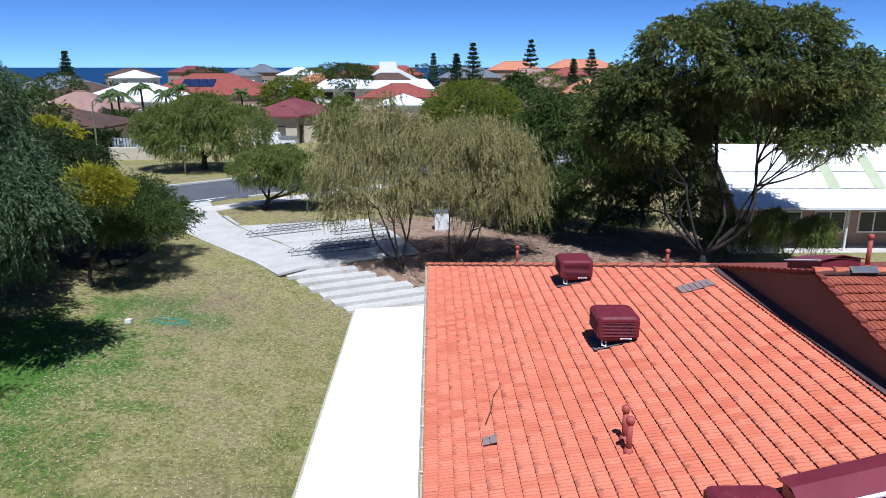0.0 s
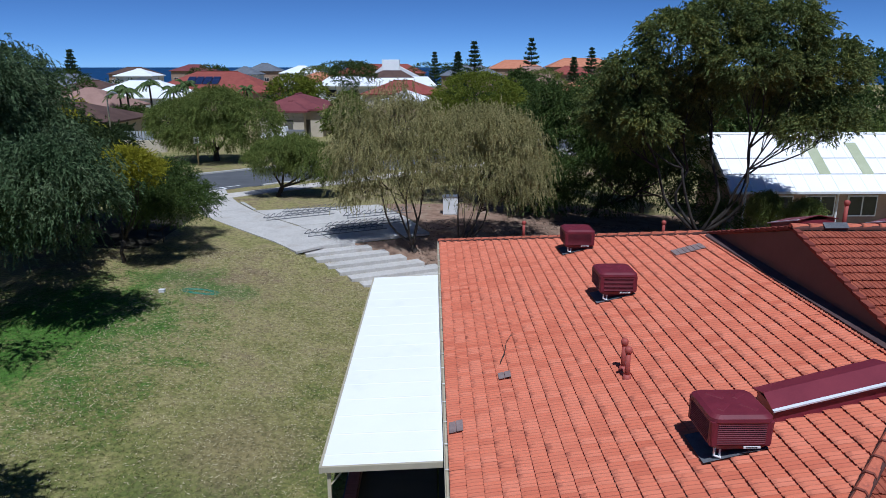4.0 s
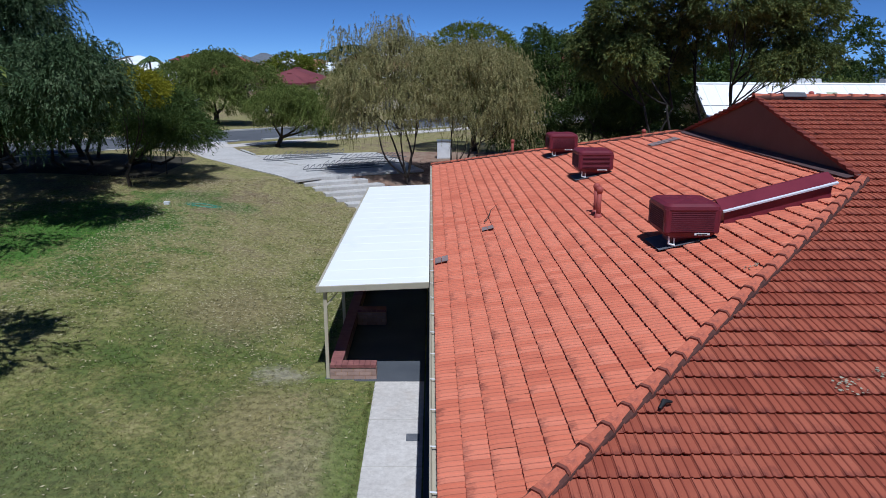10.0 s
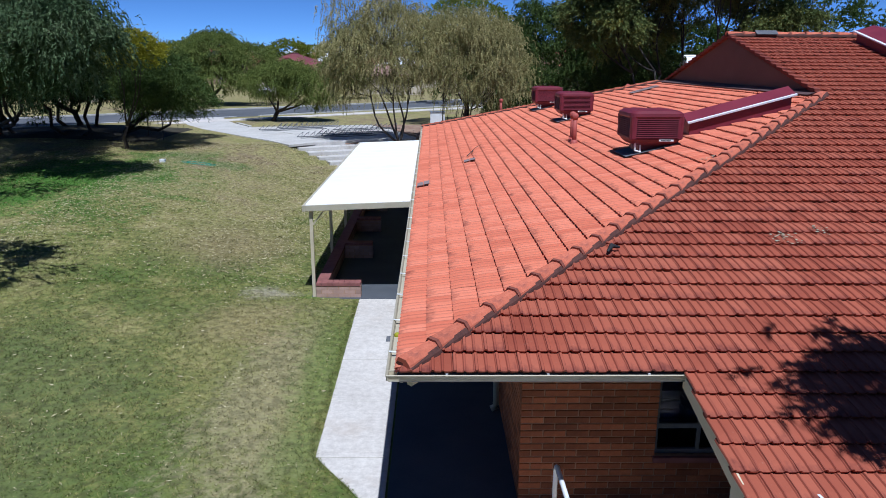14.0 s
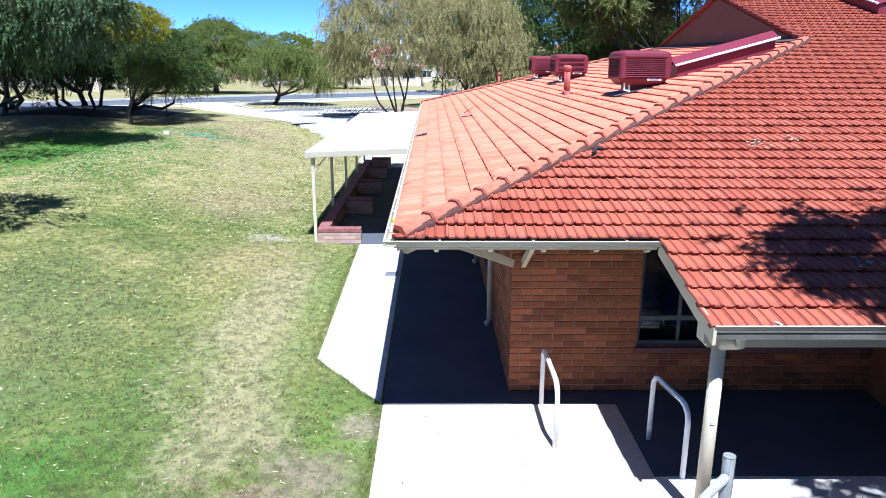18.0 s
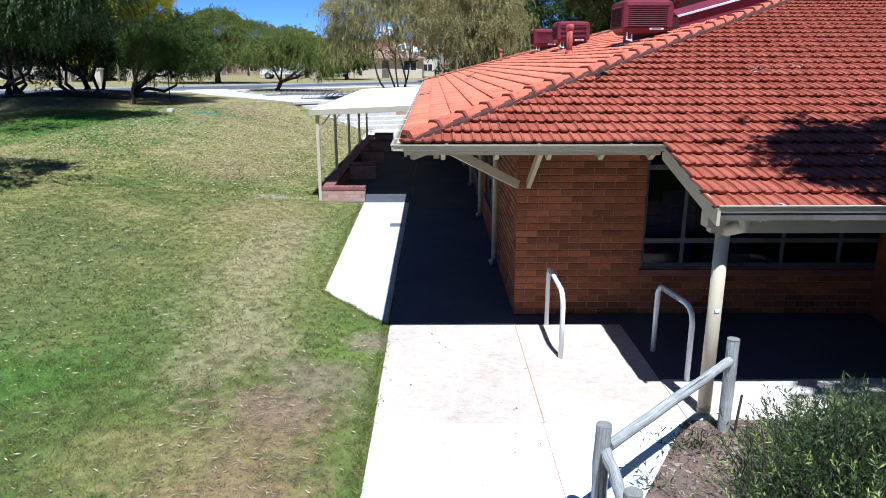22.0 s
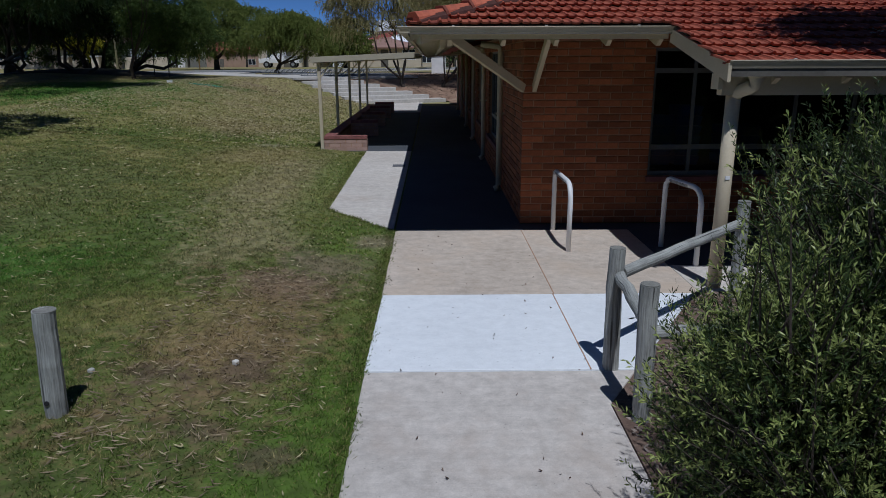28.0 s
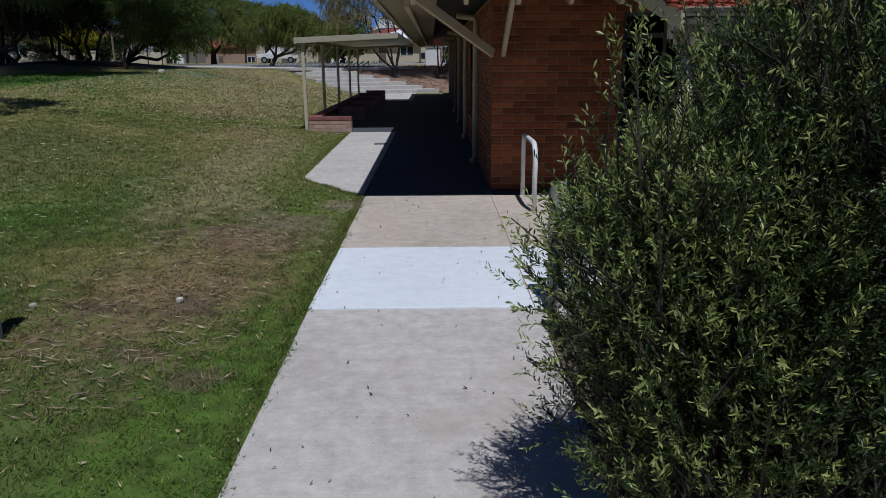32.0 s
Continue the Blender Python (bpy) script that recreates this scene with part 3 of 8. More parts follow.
def sheet_z(x, y):
    """Height of the ground sheet itself, between its grid points."""
    i, j = np.clip(np.searchsorted(gx, x) - 1, 0, len(gx) - 2), np.clip(np.searchsorted(gy, y) - 1, 0, len(gy) - 2)
    s, t = (x - gx[i]) / (gx[i + 1] - gx[i]), (y - gy[j]) / (gy[j + 1] - gy[j])
    return (Z[j, i] * (1 - s) + Z[j, i + 1] * s) * (1 - t) + (Z[j + 1, i] * (1 - s) + Z[j + 1, i + 1] * s) * t


faces = np.stack([idx[:-1, :-1], idx[:-1, 1:], idx[1:, 1:], idx[1:, :-1]], -1).reshape(-1, 4)
solid("ground", big_mesh("ground", np.stack([X, Y, Z], -1).reshape(-1, 3), faces, smooth=True), LAWN, "patchy dry lawn and earth, green and straw coloured", "lawn", kind="structure")
solid("water", Mesh().add([(-4000, 570, -5.5), (4000, 570, -5.5), (4000, 4800, -5.5), (-4000, 4800, -5.5)], [(0, 1, 2, 3)]), WATER, "deep blue sea behind the suburb", "sea", kind="structure")

# ==== parts ====


# ---- paving, steps and road ----
def slab(name, outline, top, material, label, thick=0.12, bevel=0.012, parent=None):
    return part(name, Mesh().prism([(x, y, top - thick) for x, y in outline], (0, 0, thick)), material, parent, label, bevel)


pavement = thing("pavement", "concrete footpath slabs from weathered beige to new white", "footpath", kind="structure")
slab("slab", [(-1.57, -2.77), (1.28, -2.77), (1.28, -0.375), (-1.57, -0.375)], 0.0, CONCRETE_TAN, "weathered beige concrete slab", parent=pavement)
slab("slab", [(1.285, -2.72), (12, -2.72), (12, -1.9), (1.285, -1.9)], -0.004, CONCRETE, "weathered concrete slab along the verandah edge", parent=pavement)
# starts at the eave's shadow edge; its dark colour stands for the shade
slab("slab", [(0.0, -0.365), (1.285, -0.365), (1.285, -1.89), (12, -1.89), (12, 0.0), (0.0, 0.0)], -0.006, CONCRETE_SHADED, "concrete slab under the verandah with shade painted in", parent=pavement)
slab("slab", [(-1.58, -4.345), (0.27, -4.345), (1.23, -2.78), (-1.565, -2.78)], 0.002, CONCRETE_NEW, "newly cast pale concrete slab", parent=pavement)
slab("slab", [(-1.56, -7.4), (-0.03, -7.4), (-0.03, -4.83), (0.255, -4.355), (-1.575, -4.355)], -0.002, CONCRETE_WORN, "weathered grey concrete slab", parent=pavement)
slab("slab", [(-1.56, -11.5), (-0.03, -11.5), (-0.03, -7.41), (-1.56, -7.41)], -0.002, CONCRETE_WORN, "weathered grey concrete slab", parent=pavement)
slab("slab", [(-1.56, -30), (-0.03, -30), (-0.03, -11.51), (-1.56, -11.51)], -0.004, CONCRETE, "weathered beige concrete slab", parent=pavement)
slab("slab", [(-1.57, -0.365), (0.0, -0.365), (0.0, 0.0), (0.0, 23.2), (-1.57, 23.2)], 0.004, CONCRETE_SHADED, "verandah floor slab with shade painted in", parent=pavement)
cuts = [0.96, 2.55, 4.1, 5.7, 7.33]
slab("slab", [(-2.55, 0.95), (-1.6, -0.36), (-1.6, 0.95)], -0.004, CONCRETE, "weathered grey concrete slab", parent=pavement)
for a, b in zip(cuts, cuts[1:]):
    slab("slab", [(-2.57 - 0.01 * a, a + 0.006), (-1.6, a + 0.006), (-1.6, b - 0.006), (-2.57 - 0.01 * b, b - 0.006)], -0.004, CONCRETE, "weathered grey concrete slab", parent=pavement)
slab("slab", [(-3.72, 7.34), (-1.6, 7.34), (-1.6, 19.3), (-3.72, 19.3)], -0.002, CONCRETE_SHADED, "concrete patio floor with shade painted in", parent=pavement)
slab("slab", [(-4.75, 24.4), (-3.72, 19.31), (-1.6, 19.31), (-1.6, 25.9)], -0.003, CONCRETE, "pale concrete landing below the steps", parent=pavement)
part("drain_grate", Mesh().box((-1.9, 4.9, -0.003), (-1.66, 5.15, 0.006)), LEAD, pavement, "small grey drain grate")
# crack-control joints cut across the slabs
part("joint", Mesh().box((-0.036, -2.77, -0.001), (-0.028, -0.375, 0.0025)), MORTAR, pavement)
part("joint", Mesh().box((-0.05, -4.345, 0.0), (-0.042, -2.78, 0.0045)), MORTAR, pavement)

steps = thing("garden_steps", "broad low concrete steps climbing to the bicycle racks", "steps")
for i in range(7):
    l = Vector((-4.7 - 0.56 * i, 24.4 + 0.42 * i))
    r = l + Vector((1, 0.433)) * (4.25 - 0.27 * i)
    back = Vector((-0.46, 0.89)) * 1.15
    part("step", Mesh().prism([(l.x, l.y, 0.165 * i - 0.06), (r.x, r.y, 0.165 * i - 0.06), (r.x + back.x, r.y + back.y, 0.165 * i - 0.06), (l.x + back.x, l.y + back.y, 0.165 * i - 0.06)], (0, 0, 0.225)), CONCRETE_OLD, steps, bevel=0.015)

TERR = 1.165
terrace = thing("terrace_pavement", "grey concrete paving round the bicycle racks", "paving", kind="structure")
lane = [(-7.9, 26.3), (-9.3, 28.2), (-11.1, 30.2), (-12.7, 32.0), (-14.6, 34.2), (-16.3, 36.8), (-17.6, 39.6), (-18.6, 41.4)]
lane_r = [(-6.3, 28.0), (-7.3, 29.6), (-8.9, 31.6), (-10.5, 33.4), (-12.2, 35.6), (-13.7, 38.0), (-15.0, 40.6), (-15.9, 42.9)]
for (a, b), (c, d) in zip(zip(lane, lane[1:]), zip(lane_r, lane_r[1:])):
    slab("slab", [a, c, d, b], TERR + 0.01, CONCRETE_OLD, "pale concrete path slab", parent=terrace)
slab("slab", [(-6.2, 28.0), (-1.9, 29.9), (-3.2, 33.6), (-8.8, 31.6), (-7.25, 29.6)], TERR, CONCRETE_OLD, "grey concrete paving with leaf shadows", parent=terrace)
slab("slab", [(-8.75, 31.7), (-3.2, 33.7), (-5.0, 37.3), (-12.1, 35.6), (-10.4, 33.4)], TERR, CONCRETE_OLD, "grey concrete paving with leaf shadows", parent=terrace)
slab("kerb", [(-13.6, 38.0), (-12.2, 35.7), (-12.05, 35.8), (-13.4, 38.1)], TERR + 0.05, KERB, "pale concrete edging", parent=terrace)


def band(name, off0, off1, a, b, z, material, label, thick=0.2, parent=None):
    p = lambda s, o: tuple(ROAD_A + ROAD_DIR * s + ROAD_ACROSS * o)
    return slab(name, [p(a, off0), p(b, off0), p(b, off1), p(a, off1)], z, material, label, thick, 0.0, parent)


road = thing("road", "grey asphalt street with pale kerbs", "road", kind="structure")
band("asphalt", 0.0, 7.6, -60, 70, 1.1, ASPHALT, "grey asphalt", parent=road)
band("kerb", -0.35, 0.0, -60, -3.4, 1.19, KERB, "pale concrete kerb", parent=road)
band("kerb", -0.35, 0.0, 2.4, 70, 1.19, KERB, "pale concrete kerb", parent=road)
band("kerb", 7.6, 7.95, -60, 70, 1.2, KERB, "pale concrete kerb", parent=road)
band("footpath_strip", -3.4, -1.9, -60, 70, 1.178, CONCRETE, "pale concrete footpath along the street", parent=road)
band("road_marking", 0.9, 1.05, -1.2, 1.2, 1.104, ROAD_PAINT, "short white road line", parent=road)
band("road_marking", 0.2, 0.9, -0.2, -0.05, 1.104, ROAD_PAINT, "short white road line", parent=road)

# ---- the school building ----
building = thing("school_building", "red brick school block under an orange terracotta tile roof", "building")
RUN = 7.89
GX, NY, FY = EAVE_X + RUN, EAVE_Y + RUN, EAVE_FAR - RUN
RY = (EAVE_Y + EAVE_FAR) / 2
EAST, LOW_X, LOW_Y = 24.0, 1.31, -2.875


OUT_FAR, SAG_FAR = -0.092, -0.09


def settle(x, y):
    """The long eave runs slightly out of square and has settled at its far end: from 0 at the near corner to 1 at the far one."""
    return max(0.0, 1 - (x - EAVE_X) / RUN) * (y - EAVE_Y) / (EAVE_FAR - EAVE_Y)


def roof_z(x, y):
    """Height of the tiled planes: the hipped end facing the lawn, and the two long slopes."""
    z = EAVE_Z + PITCH * min(y - EAVE_Y, EAVE_FAR - y)
    return min(z, EAVE_Z + PITCH * (x - EAVE_X) + (SAG_FAR - PITCH * OUT_FAR) * settle(x, y)) if x < GX else z


def on(x, y, dz=0.0):
    return (x, y, roof_z(x, y) + dz)


def deck(name, outline, material, label, dz=-0.05, thick=0.07):
    pts = [Vector(on(x, y, dz)) for x, y in outline]
    return part(name, Mesh().prism([tuple(p - Vector((0, 0, thick))) for p in pts], (0, 0, thick)), material, building, label)


hip_deck = deck("roof_slope", [(EAVE_X, EAVE_Y), (GX - 0.001, NY), (GX - 0.001, FY), (EAVE_X + OUT_FAR, EAVE_FAR)], DARK_TIMBER, "tiled hip slope above the patio")
front_deck = deck("roof_slope", [(EAVE_X, EAVE_Y), (LOW_X, EAVE_Y), (LOW_X, LOW_Y), (EAST, LOW_Y), (EAST, RY), (GX, RY), (GX, NY)], DARK_TIMBER, "tiled long slope with tree shadow")
deck("roof_slope", [(EAVE_X + OUT_FAR, EAVE_FAR), (GX, FY), (GX, RY), (EAST, RY), (EAST, EAVE_FAR)], TILE, "tiled far slope", dz=-0.01)
part("gable", Mesh().prism([(GX, NY, roof_z(GX - 0.01, NY) - 0.08), (GX, FY, roof_z(GX - 0.01, FY) - 0.08), (GX, RY, EAVE_Z + PITCH * (RY - EAVE_Y) - 0.06)], (0.06, 0, 0)), GABLE, building, "dull brown sheeted gablet")
part("flashing", Mesh().prism([on(GX - 0.22, NY + 0.2, 0.03), on(GX - 0.22, FY - 0.2, 0.03), on(GX - 0.005, FY - 0.1, 0.05), on(GX - 0.005, NY + 0.1, 0.05)], (0, 0, 0.012)), APRON, building, "dull brown apron flashing")

# one roofing tile: two pans, a middle rib, a side roll and a thick lower lip
TW, TG = 0.2, 0.283
prof = [(-0.001, 0.002), (0.006, 0.018), (0.026, 0.02), (0.035, 0.003), (0.09, 0.0), (0.099, 0.013), (0.112, 0.014), (0.122, 0.001), (0.186, 0.0), (0.194, 0.009), (0.199, 0.009)]
rows_t = [(0.06, 0.004, 0.0), (-0.006, 0.012, 0.4), (-0.014, 0.032, 0.1), (0.08, 0.03, 0.36), (TG + 0.05, -0.009, 1.0)]
tv = np.array([(x, y, h * (0.5, 0.8, 1, 1, 1)[k] + dz) for k, (y, dz, _) in enumerate(rows_t) for x, h in prof])
tuv = np.array([(x / TW, v) for y, dz, v in rows_t for x, h in prof])
np_ = len(prof)
tf = np.array([(r * np_ + i, r * np_ + i + 1, (r + 1) * np_ + i + 1, (r + 1) * np_ + i) for r in range(len(rows_t) - 1) for i in range(np_ - 1)])
tilt = math.atan(PITCH)


def tile_turn(front, jitter):
    """Columns: across, up the slope, normal."""
    if front:
        across, up = Vector((1, 0, 0)), Vector((0, math.cos(tilt), math.sin(tilt)))
    else:
        across, up = Vector((0, -1, 0)), Vector((math.cos(tilt), 0, math.sin(tilt)))
    nrm = across.cross(up)
    m = Matrix((across, up, nrm)).transposed()
    return m @ Matrix.Rotation(jitter[0], 3, 'Z') @ Matrix.Rotation(jitter[1], 3, 'X')


rng = random.Random(7)
hip_tiles, front_tiles = [], []
for j in range(int(RUN / TG) + 1):
    d = j * TG
    n = int((EAVE_FAR - EAVE_Y) / TW)
    for i in range(n):
        y = EAVE_FAR - (i + 0.5 * (j % 2)) * TW
        if y > EAVE_Y + d and y - TW / 2 < EAVE_FAR - d - 0.05 and EAVE_X + d < GX - 0.2:
            hip_tiles.append((EAVE_X + d, y, j))
for j in range(-5, int((RY - EAVE_Y) / TG)):
    d = j * TG
    for i in range(int(14.6 / TW)):
        x = -1.44 + (i + 0.5 * (j % 2)) * TW
        c = x + TW / 2
        if c > 13 or (j < 0 and c < LOW_X + 0.04) or (d < RUN and c + TW / 2 < EAVE_X + d) or (d >= RUN and c < GX - 0.02):
            continue
        front_tiles.append((x, EAVE_Y + d, j))
    if j < 0 and j % 2 == 0:
        front_tiles.append((LOW_X - 0.055, EAVE_Y + d, j))
tile_meshes = {k: big_mesh("tile", tv * np.array([1, 1 / math.cos(tilt), 1]), tf, tuv) for k in (False, True)}
tile_meshes[False].materials.append(TILE)
tile_meshes[True].materials.append(TILE_DARK)
tvs = tv * np.array([1, 1 / math.cos(tilt), 1])


def lay(tiles, front, owner, near, material):
    places, turns = [], []
    for x, y, j in tiles:
        turn = tile_turn(front, (rng.gauss(0, 0.006), rng.gauss(0, 0.006)))
        z = EAVE_Z + PITCH * ((y - EAVE_Y) if front else (x - EAVE_X)) - 0.035 + rng.gauss(0, 0.0025)
        if not front:
            w = settle(x, y)
            x, z = x + OUT_FAR * w, z + SAG_FAR * w
        w = (np.array(turn) @ tvs.T).T + np.array([x, y, z])
        past = ((w[:, 0] - EAVE_X) - (w[:, 1] - EAVE_Y)) * (1 if front else -1)
        if j * TG < RUN - 0.1 and past.min() < 0.0:
            # cut along the hip
            if past.max() > 0.03:
                cut = bmesh.new()
                cut.from_mesh(tile_meshes[front])
                at = Matrix.Translation((x, y, z)) @ turn.to_4x4()
                inv = at.inverted()
                bmesh.ops.bisect_plane(cut, geom=cut.verts[:] + cut.edges[:] + cut.faces[:], plane_co=inv @ Vector((EAVE_X, EAVE_Y, z)), plane_no=inv.to_3x3() @ Vector((1, -1, 0)) * (1 if front else -1), clear_inner=True)
                me = bpy.data.meshes.new("tile")
                cut.to_mesh(me)
                cut.free()
                me.materials.append(material)
                ob = new("tile", me)
                ob.parent = owner
                ob.matrix_basis = at
        elif near(x, y):
            ob = new("tile", tile_meshes[front])
            ob.parent = owner
            ob.matrix_basis = Matrix.Translation((x, y, z)) @ turn.to_4x4()
        else:
            places.append((x, y, z))
            turns.append(np.array(turn))
    v, f = scattered(tvs, tf, np.array(places), np.array(turns))
    ob = part("tile_field", big_mesh("tile_field", v, f, np.tile(tuv, (len(places), 1))), material, owner)
    tagged(ob, "rows of weathered orange roof tiles", kind="stuff")


def hip_cap_run(a, b, owner, step=0.4, label=""):
    a, b = Vector(a), Vector(b)
    d = (b - a).normalized()
    side = d.cross(Vector((0, 0, 1))).normalized()
    up = side.cross(d)
    prof_c = [(-0.094, -0.055), (-0.087, -0.027), (-0.05, 0.022), (0.05, 0.022), (0.087, -0.027), (0.094, -0.055)]
    L = step + 0.045
    m = Mesh()
    for k, (s, g) in enumerate(((0.0, 1.0), (0.03, 1.02), (L, 0.88))):
        m.v += [(x * g, s, z * g + (0.022 if k < 2 else 0.0)) for x, z in prof_c]
    n = len(prof_c)
    m.f = [(r * n + i, r * n + i + 1, (r + 1) * n + i + 1, (r + 1) * n + i) for r in range(2) for i in range(n - 1)]
    m.v += [(x * 0.86, 0.0, z * 0.86 - 0.008) for x, z in prof_c]
    m.f += [(i + 1, i, 3 * n + i, 3 * n + i + 1) for i in range(n - 1)]
    m.f.append(tuple(reversed(range(3 * n, 4 * n))))
    me = m.data("ridge_cap")
    uv = me.uv_layers.new(name="UVMap")
    for loop in me.loops:
        uv.data[loop.index].uv = (0.5, min(1.0, 0.3 + me.vertices[loop.vertex_index].co.y / L))
    me.materials.append(CAP_CLAY)
    base = Matrix((side, d, up)).transposed().to_4x4()
    for i in range(int((b - a).length / step)):
        ob = new("ridge_cap", me)
        ob.parent = owner
        p = a + d * (i * step)
        ob.matrix_basis = Matrix.Translation(p) @ base @ Matrix.Rotation(rng.gauss(0, 0.015), 4, 'Z')
    collar = Mesh()
    for g, s in ((1.06, -0.012), (1.08, 0.004), (1.05, 0.026)):
        collar.v += [(x * g, s, z * g + 0.024) for x, z in prof_c]
    collar.v += [(x * 0.9, -0.012, z * 0.9) for x, z in prof_c]
    collar.f = [(r * n + i, r * n + i + 1, (r + 1) * n + i + 1, (r + 1) * n + i) for r in range(2) for i in range(n - 1)] + [(i + 1, i, 3 * n + i, 3 * n + i + 1) for i in range(n - 1)]
    cme = collar.data("mortar_joint")
    cme.materials.append(JOINT)
    for i in range(1, int((b - a).length / step)):
        ob = new("mortar_joint", cme)
        ob.parent = owner
        ob.matrix_basis = Matrix.Translation(a + d * (i * step)) @ base
    bed = Mesh()
    bed.prism([tuple(a - side * 0.108 + up * -0.08), tuple(a + side * 0.108 + up * -0.08), tuple(a + side * 0.102 + up * -0.04), tuple(a + side * 0.075 + up * -0.004), tuple(a - side * 0.075 + up * -0.004), tuple(a - side * 0.102 + up * -0.04)], tuple(b - a))
    part("bedding", bed, BEDDING, owner, "dark mortar bedding")


hip_cap_run(on(EAVE_X + 0.05, EAVE_Y + 0.05, 0.035), on(GX - 0.02, NY - 0.02, 0.05), building)
hip_cap_run(on(EAVE_X + OUT_FAR - 0.02, EAVE_FAR + 0.02, 0.045), on(GX - 0.02, FY + 0.02, 0.05), building)
hip_cap_run((GX - 0.1, RY, roof_z(GX + 0.1, RY) + 0.04), (13.2, RY, roof_z(13, RY) + 0.04), building)
# tile ends along the edges of the gablet
for y_end, way in ((NY - 0.1, 1), (FY + 0.1, -1)):
    n = int((RY - NY + 0.1) / TG)
    for k in range(n):
        y, z = y_end + way * TG * k, roof_z(GX + 0.1, y_end + way * TG * k)
        part("verge_tile", Mesh().prism([(GX - 0.1, y - way * 0.015, z - 0.045), (GX - 0.1, y + way * (TG + 0.02), z + PITCH * TG - 0.05), (GX - 0.1, y + way * (TG + 0.02), z + PITCH * TG + 0.005), (GX - 0.1, y - way * 0.015, z + 0.045)], (0.13, 0, 0)), TILE_DARK, building)


# gutters: an open trough with a rolled outer lip
def gutter(a, b, out, parent, label="cream metal gutter", deep=0.09):
    a, b, out = Vector(a), Vector(b), Vector(out)
    up = Vector((0, 0, 1))
    pr = [(0.0, 0.0), (0.0, -deep), (0.1, -deep), (0.115, -deep / 3), (0.128, 0.0), (0.118, 0.006), (0.105, -0.004), (0.094, 0.015 - deep), (0.008, 0.015 - deep), (0.008, 0.0)]
    ob = part("gutter", Mesh().prism([tuple(a + out * x + up * z) for x, z in pr], tuple(b - a)), GUTTER, parent, label)
    n = int((b - a).length / 0.85)
    for i in range(n):
        p = a + (b - a) * ((i + 0.6) / n)
        d = (b - a).normalized() * 0.012
        part("gutter_strap", Mesh().prism([tuple(p - d), tuple(p + d), tuple(p + d + out * 0.12 + up * 0.01), tuple(p - d + out * 0.12 + up * 0.01)], (0, 0, 0.006)), WHITE_PAINT, ob)
    return ob


GZ, LZ = 2.33, 2.005
gutter((EAVE_X + 0.02, EAVE_Y - 0.02, GZ), (EAVE_X + OUT_FAR + 0.02, EAVE_FAR + 0.1, GZ + SAG_FAR), (-1, 0, 0), building, deep=0.058)
gutter((EAVE_X - 0.1, EAVE_Y + 0.1, GZ), (LOW_X, EAVE_Y + 0.1, GZ), (0, -1, 0), building, deep=0.058)
gutter((LOW_X - 0.02, LOW_Y + 0.09, LZ), (EAST, LOW_Y + 0.09, LZ), (0, -1, 0), building, deep=0.062)
gutter((EAVE_X + OUT_FAR, EAVE_FAR - 0.02, GZ + SAG_FAR), (EAST, EAVE_FAR - 0.02, GZ + SAG_FAR), (0, 1, 0), building)
part("fascia", Mesh().prism([(EAVE_X + 0.022, EAVE_Y + 0.11, GZ - 0.13), (EAVE_X + 0.047, EAVE_Y + 0.11, GZ - 0.13), (EAVE_X + 0.047, EAVE_Y + 0.11, GZ - 0.01), (EAVE_X + 0.022, EAVE_Y + 0.11, GZ - 0.01)], (OUT_FAR, EAVE_FAR - EAVE_Y - 0.15, SAG_FAR)), CREAM, building)
part("fascia", Mesh().box((EAVE_X + 0.05, EAVE_Y + 0.102, GZ - 0.115), (LOW_X - 0.03, EAVE_Y + 0.127, GZ - 0.01)), CREAM, building)
# low fascia in a dark colour to paint in the gutter's shade
part("fascia", Mesh().box((LOW_X, LOW_Y + 0.092, LZ - 0.065), (EAST, LOW_Y + 0.117, LZ - 0.02)), DARK_TIMBER, building)
part("barge_board", Mesh().prism([(LOW_X - 0.03, EAVE_Y + 0.05, GZ - 0.015), (LOW_X - 0.03, LOW_Y - 0.02, LZ - 0.02), (LOW_X - 0.03, LOW_Y - 0.02, LZ - 0.17), (LOW_X - 0.03, EAVE_Y + 0.05, GZ - 0.15)], (0.03, 0, 0)), CREAM, building, "cream barge board stepping down to the lower eave", bevel=0.004)
part("verandah_beam", Mesh().box((1.34, -2.66, 1.72), (EAST, -2.56, 1.9)), CREAM, building, "cream verandah beam in shade")
part("beam_end", Mesh().box((1.29, -2.7, 1.77), (1.335, -2.54, 1.9)), CREAM, building, bevel=0.005)
raf = Mesh().prism([(0, 0, 0), (0, 0.62, 0.166), (0, 0.62, 0.08), (0, 0.1, -0.06)], (0.045, 0, 0)).data("rafter_tail")
raf.materials.append(CREAM)
for x in (-0.95, -0.4, 0.14, 0.68, 1.2):
    part("rafter_tail", raf, None, building, m=pose(x, EAVE_Y + 0.14, GZ - 0.12))
for i in range(14):
    part("rafter_tail", raf, None, building, m=pose(1.75 + 0.6 * i, LOW_Y + 0.13, LZ - 0.14))
for i in range(38):
    part("rafter_tail", raf, None, building, m=pose(EAVE_X + 0.06 + OUT_FAR * i / 38, -0.7 + 0.62 * i, GZ - 0.12 + SAG_FAR * i / 38, 0, 0, -90))


# ---- brick walls ----
BL, BH, BJ = 0.253, 0.071, 0.015
brick_me = as_bevelled(Mesh().box((0, -0.006, 0), (BL, 0.05, BH)).data("brick"), 0.004, 1)
half_me = as_bevelled(Mesh().box((0, -0.006, 0), (BL / 2 - 0.005, 0.05, BH)).data("brick"), 0.004, 1)
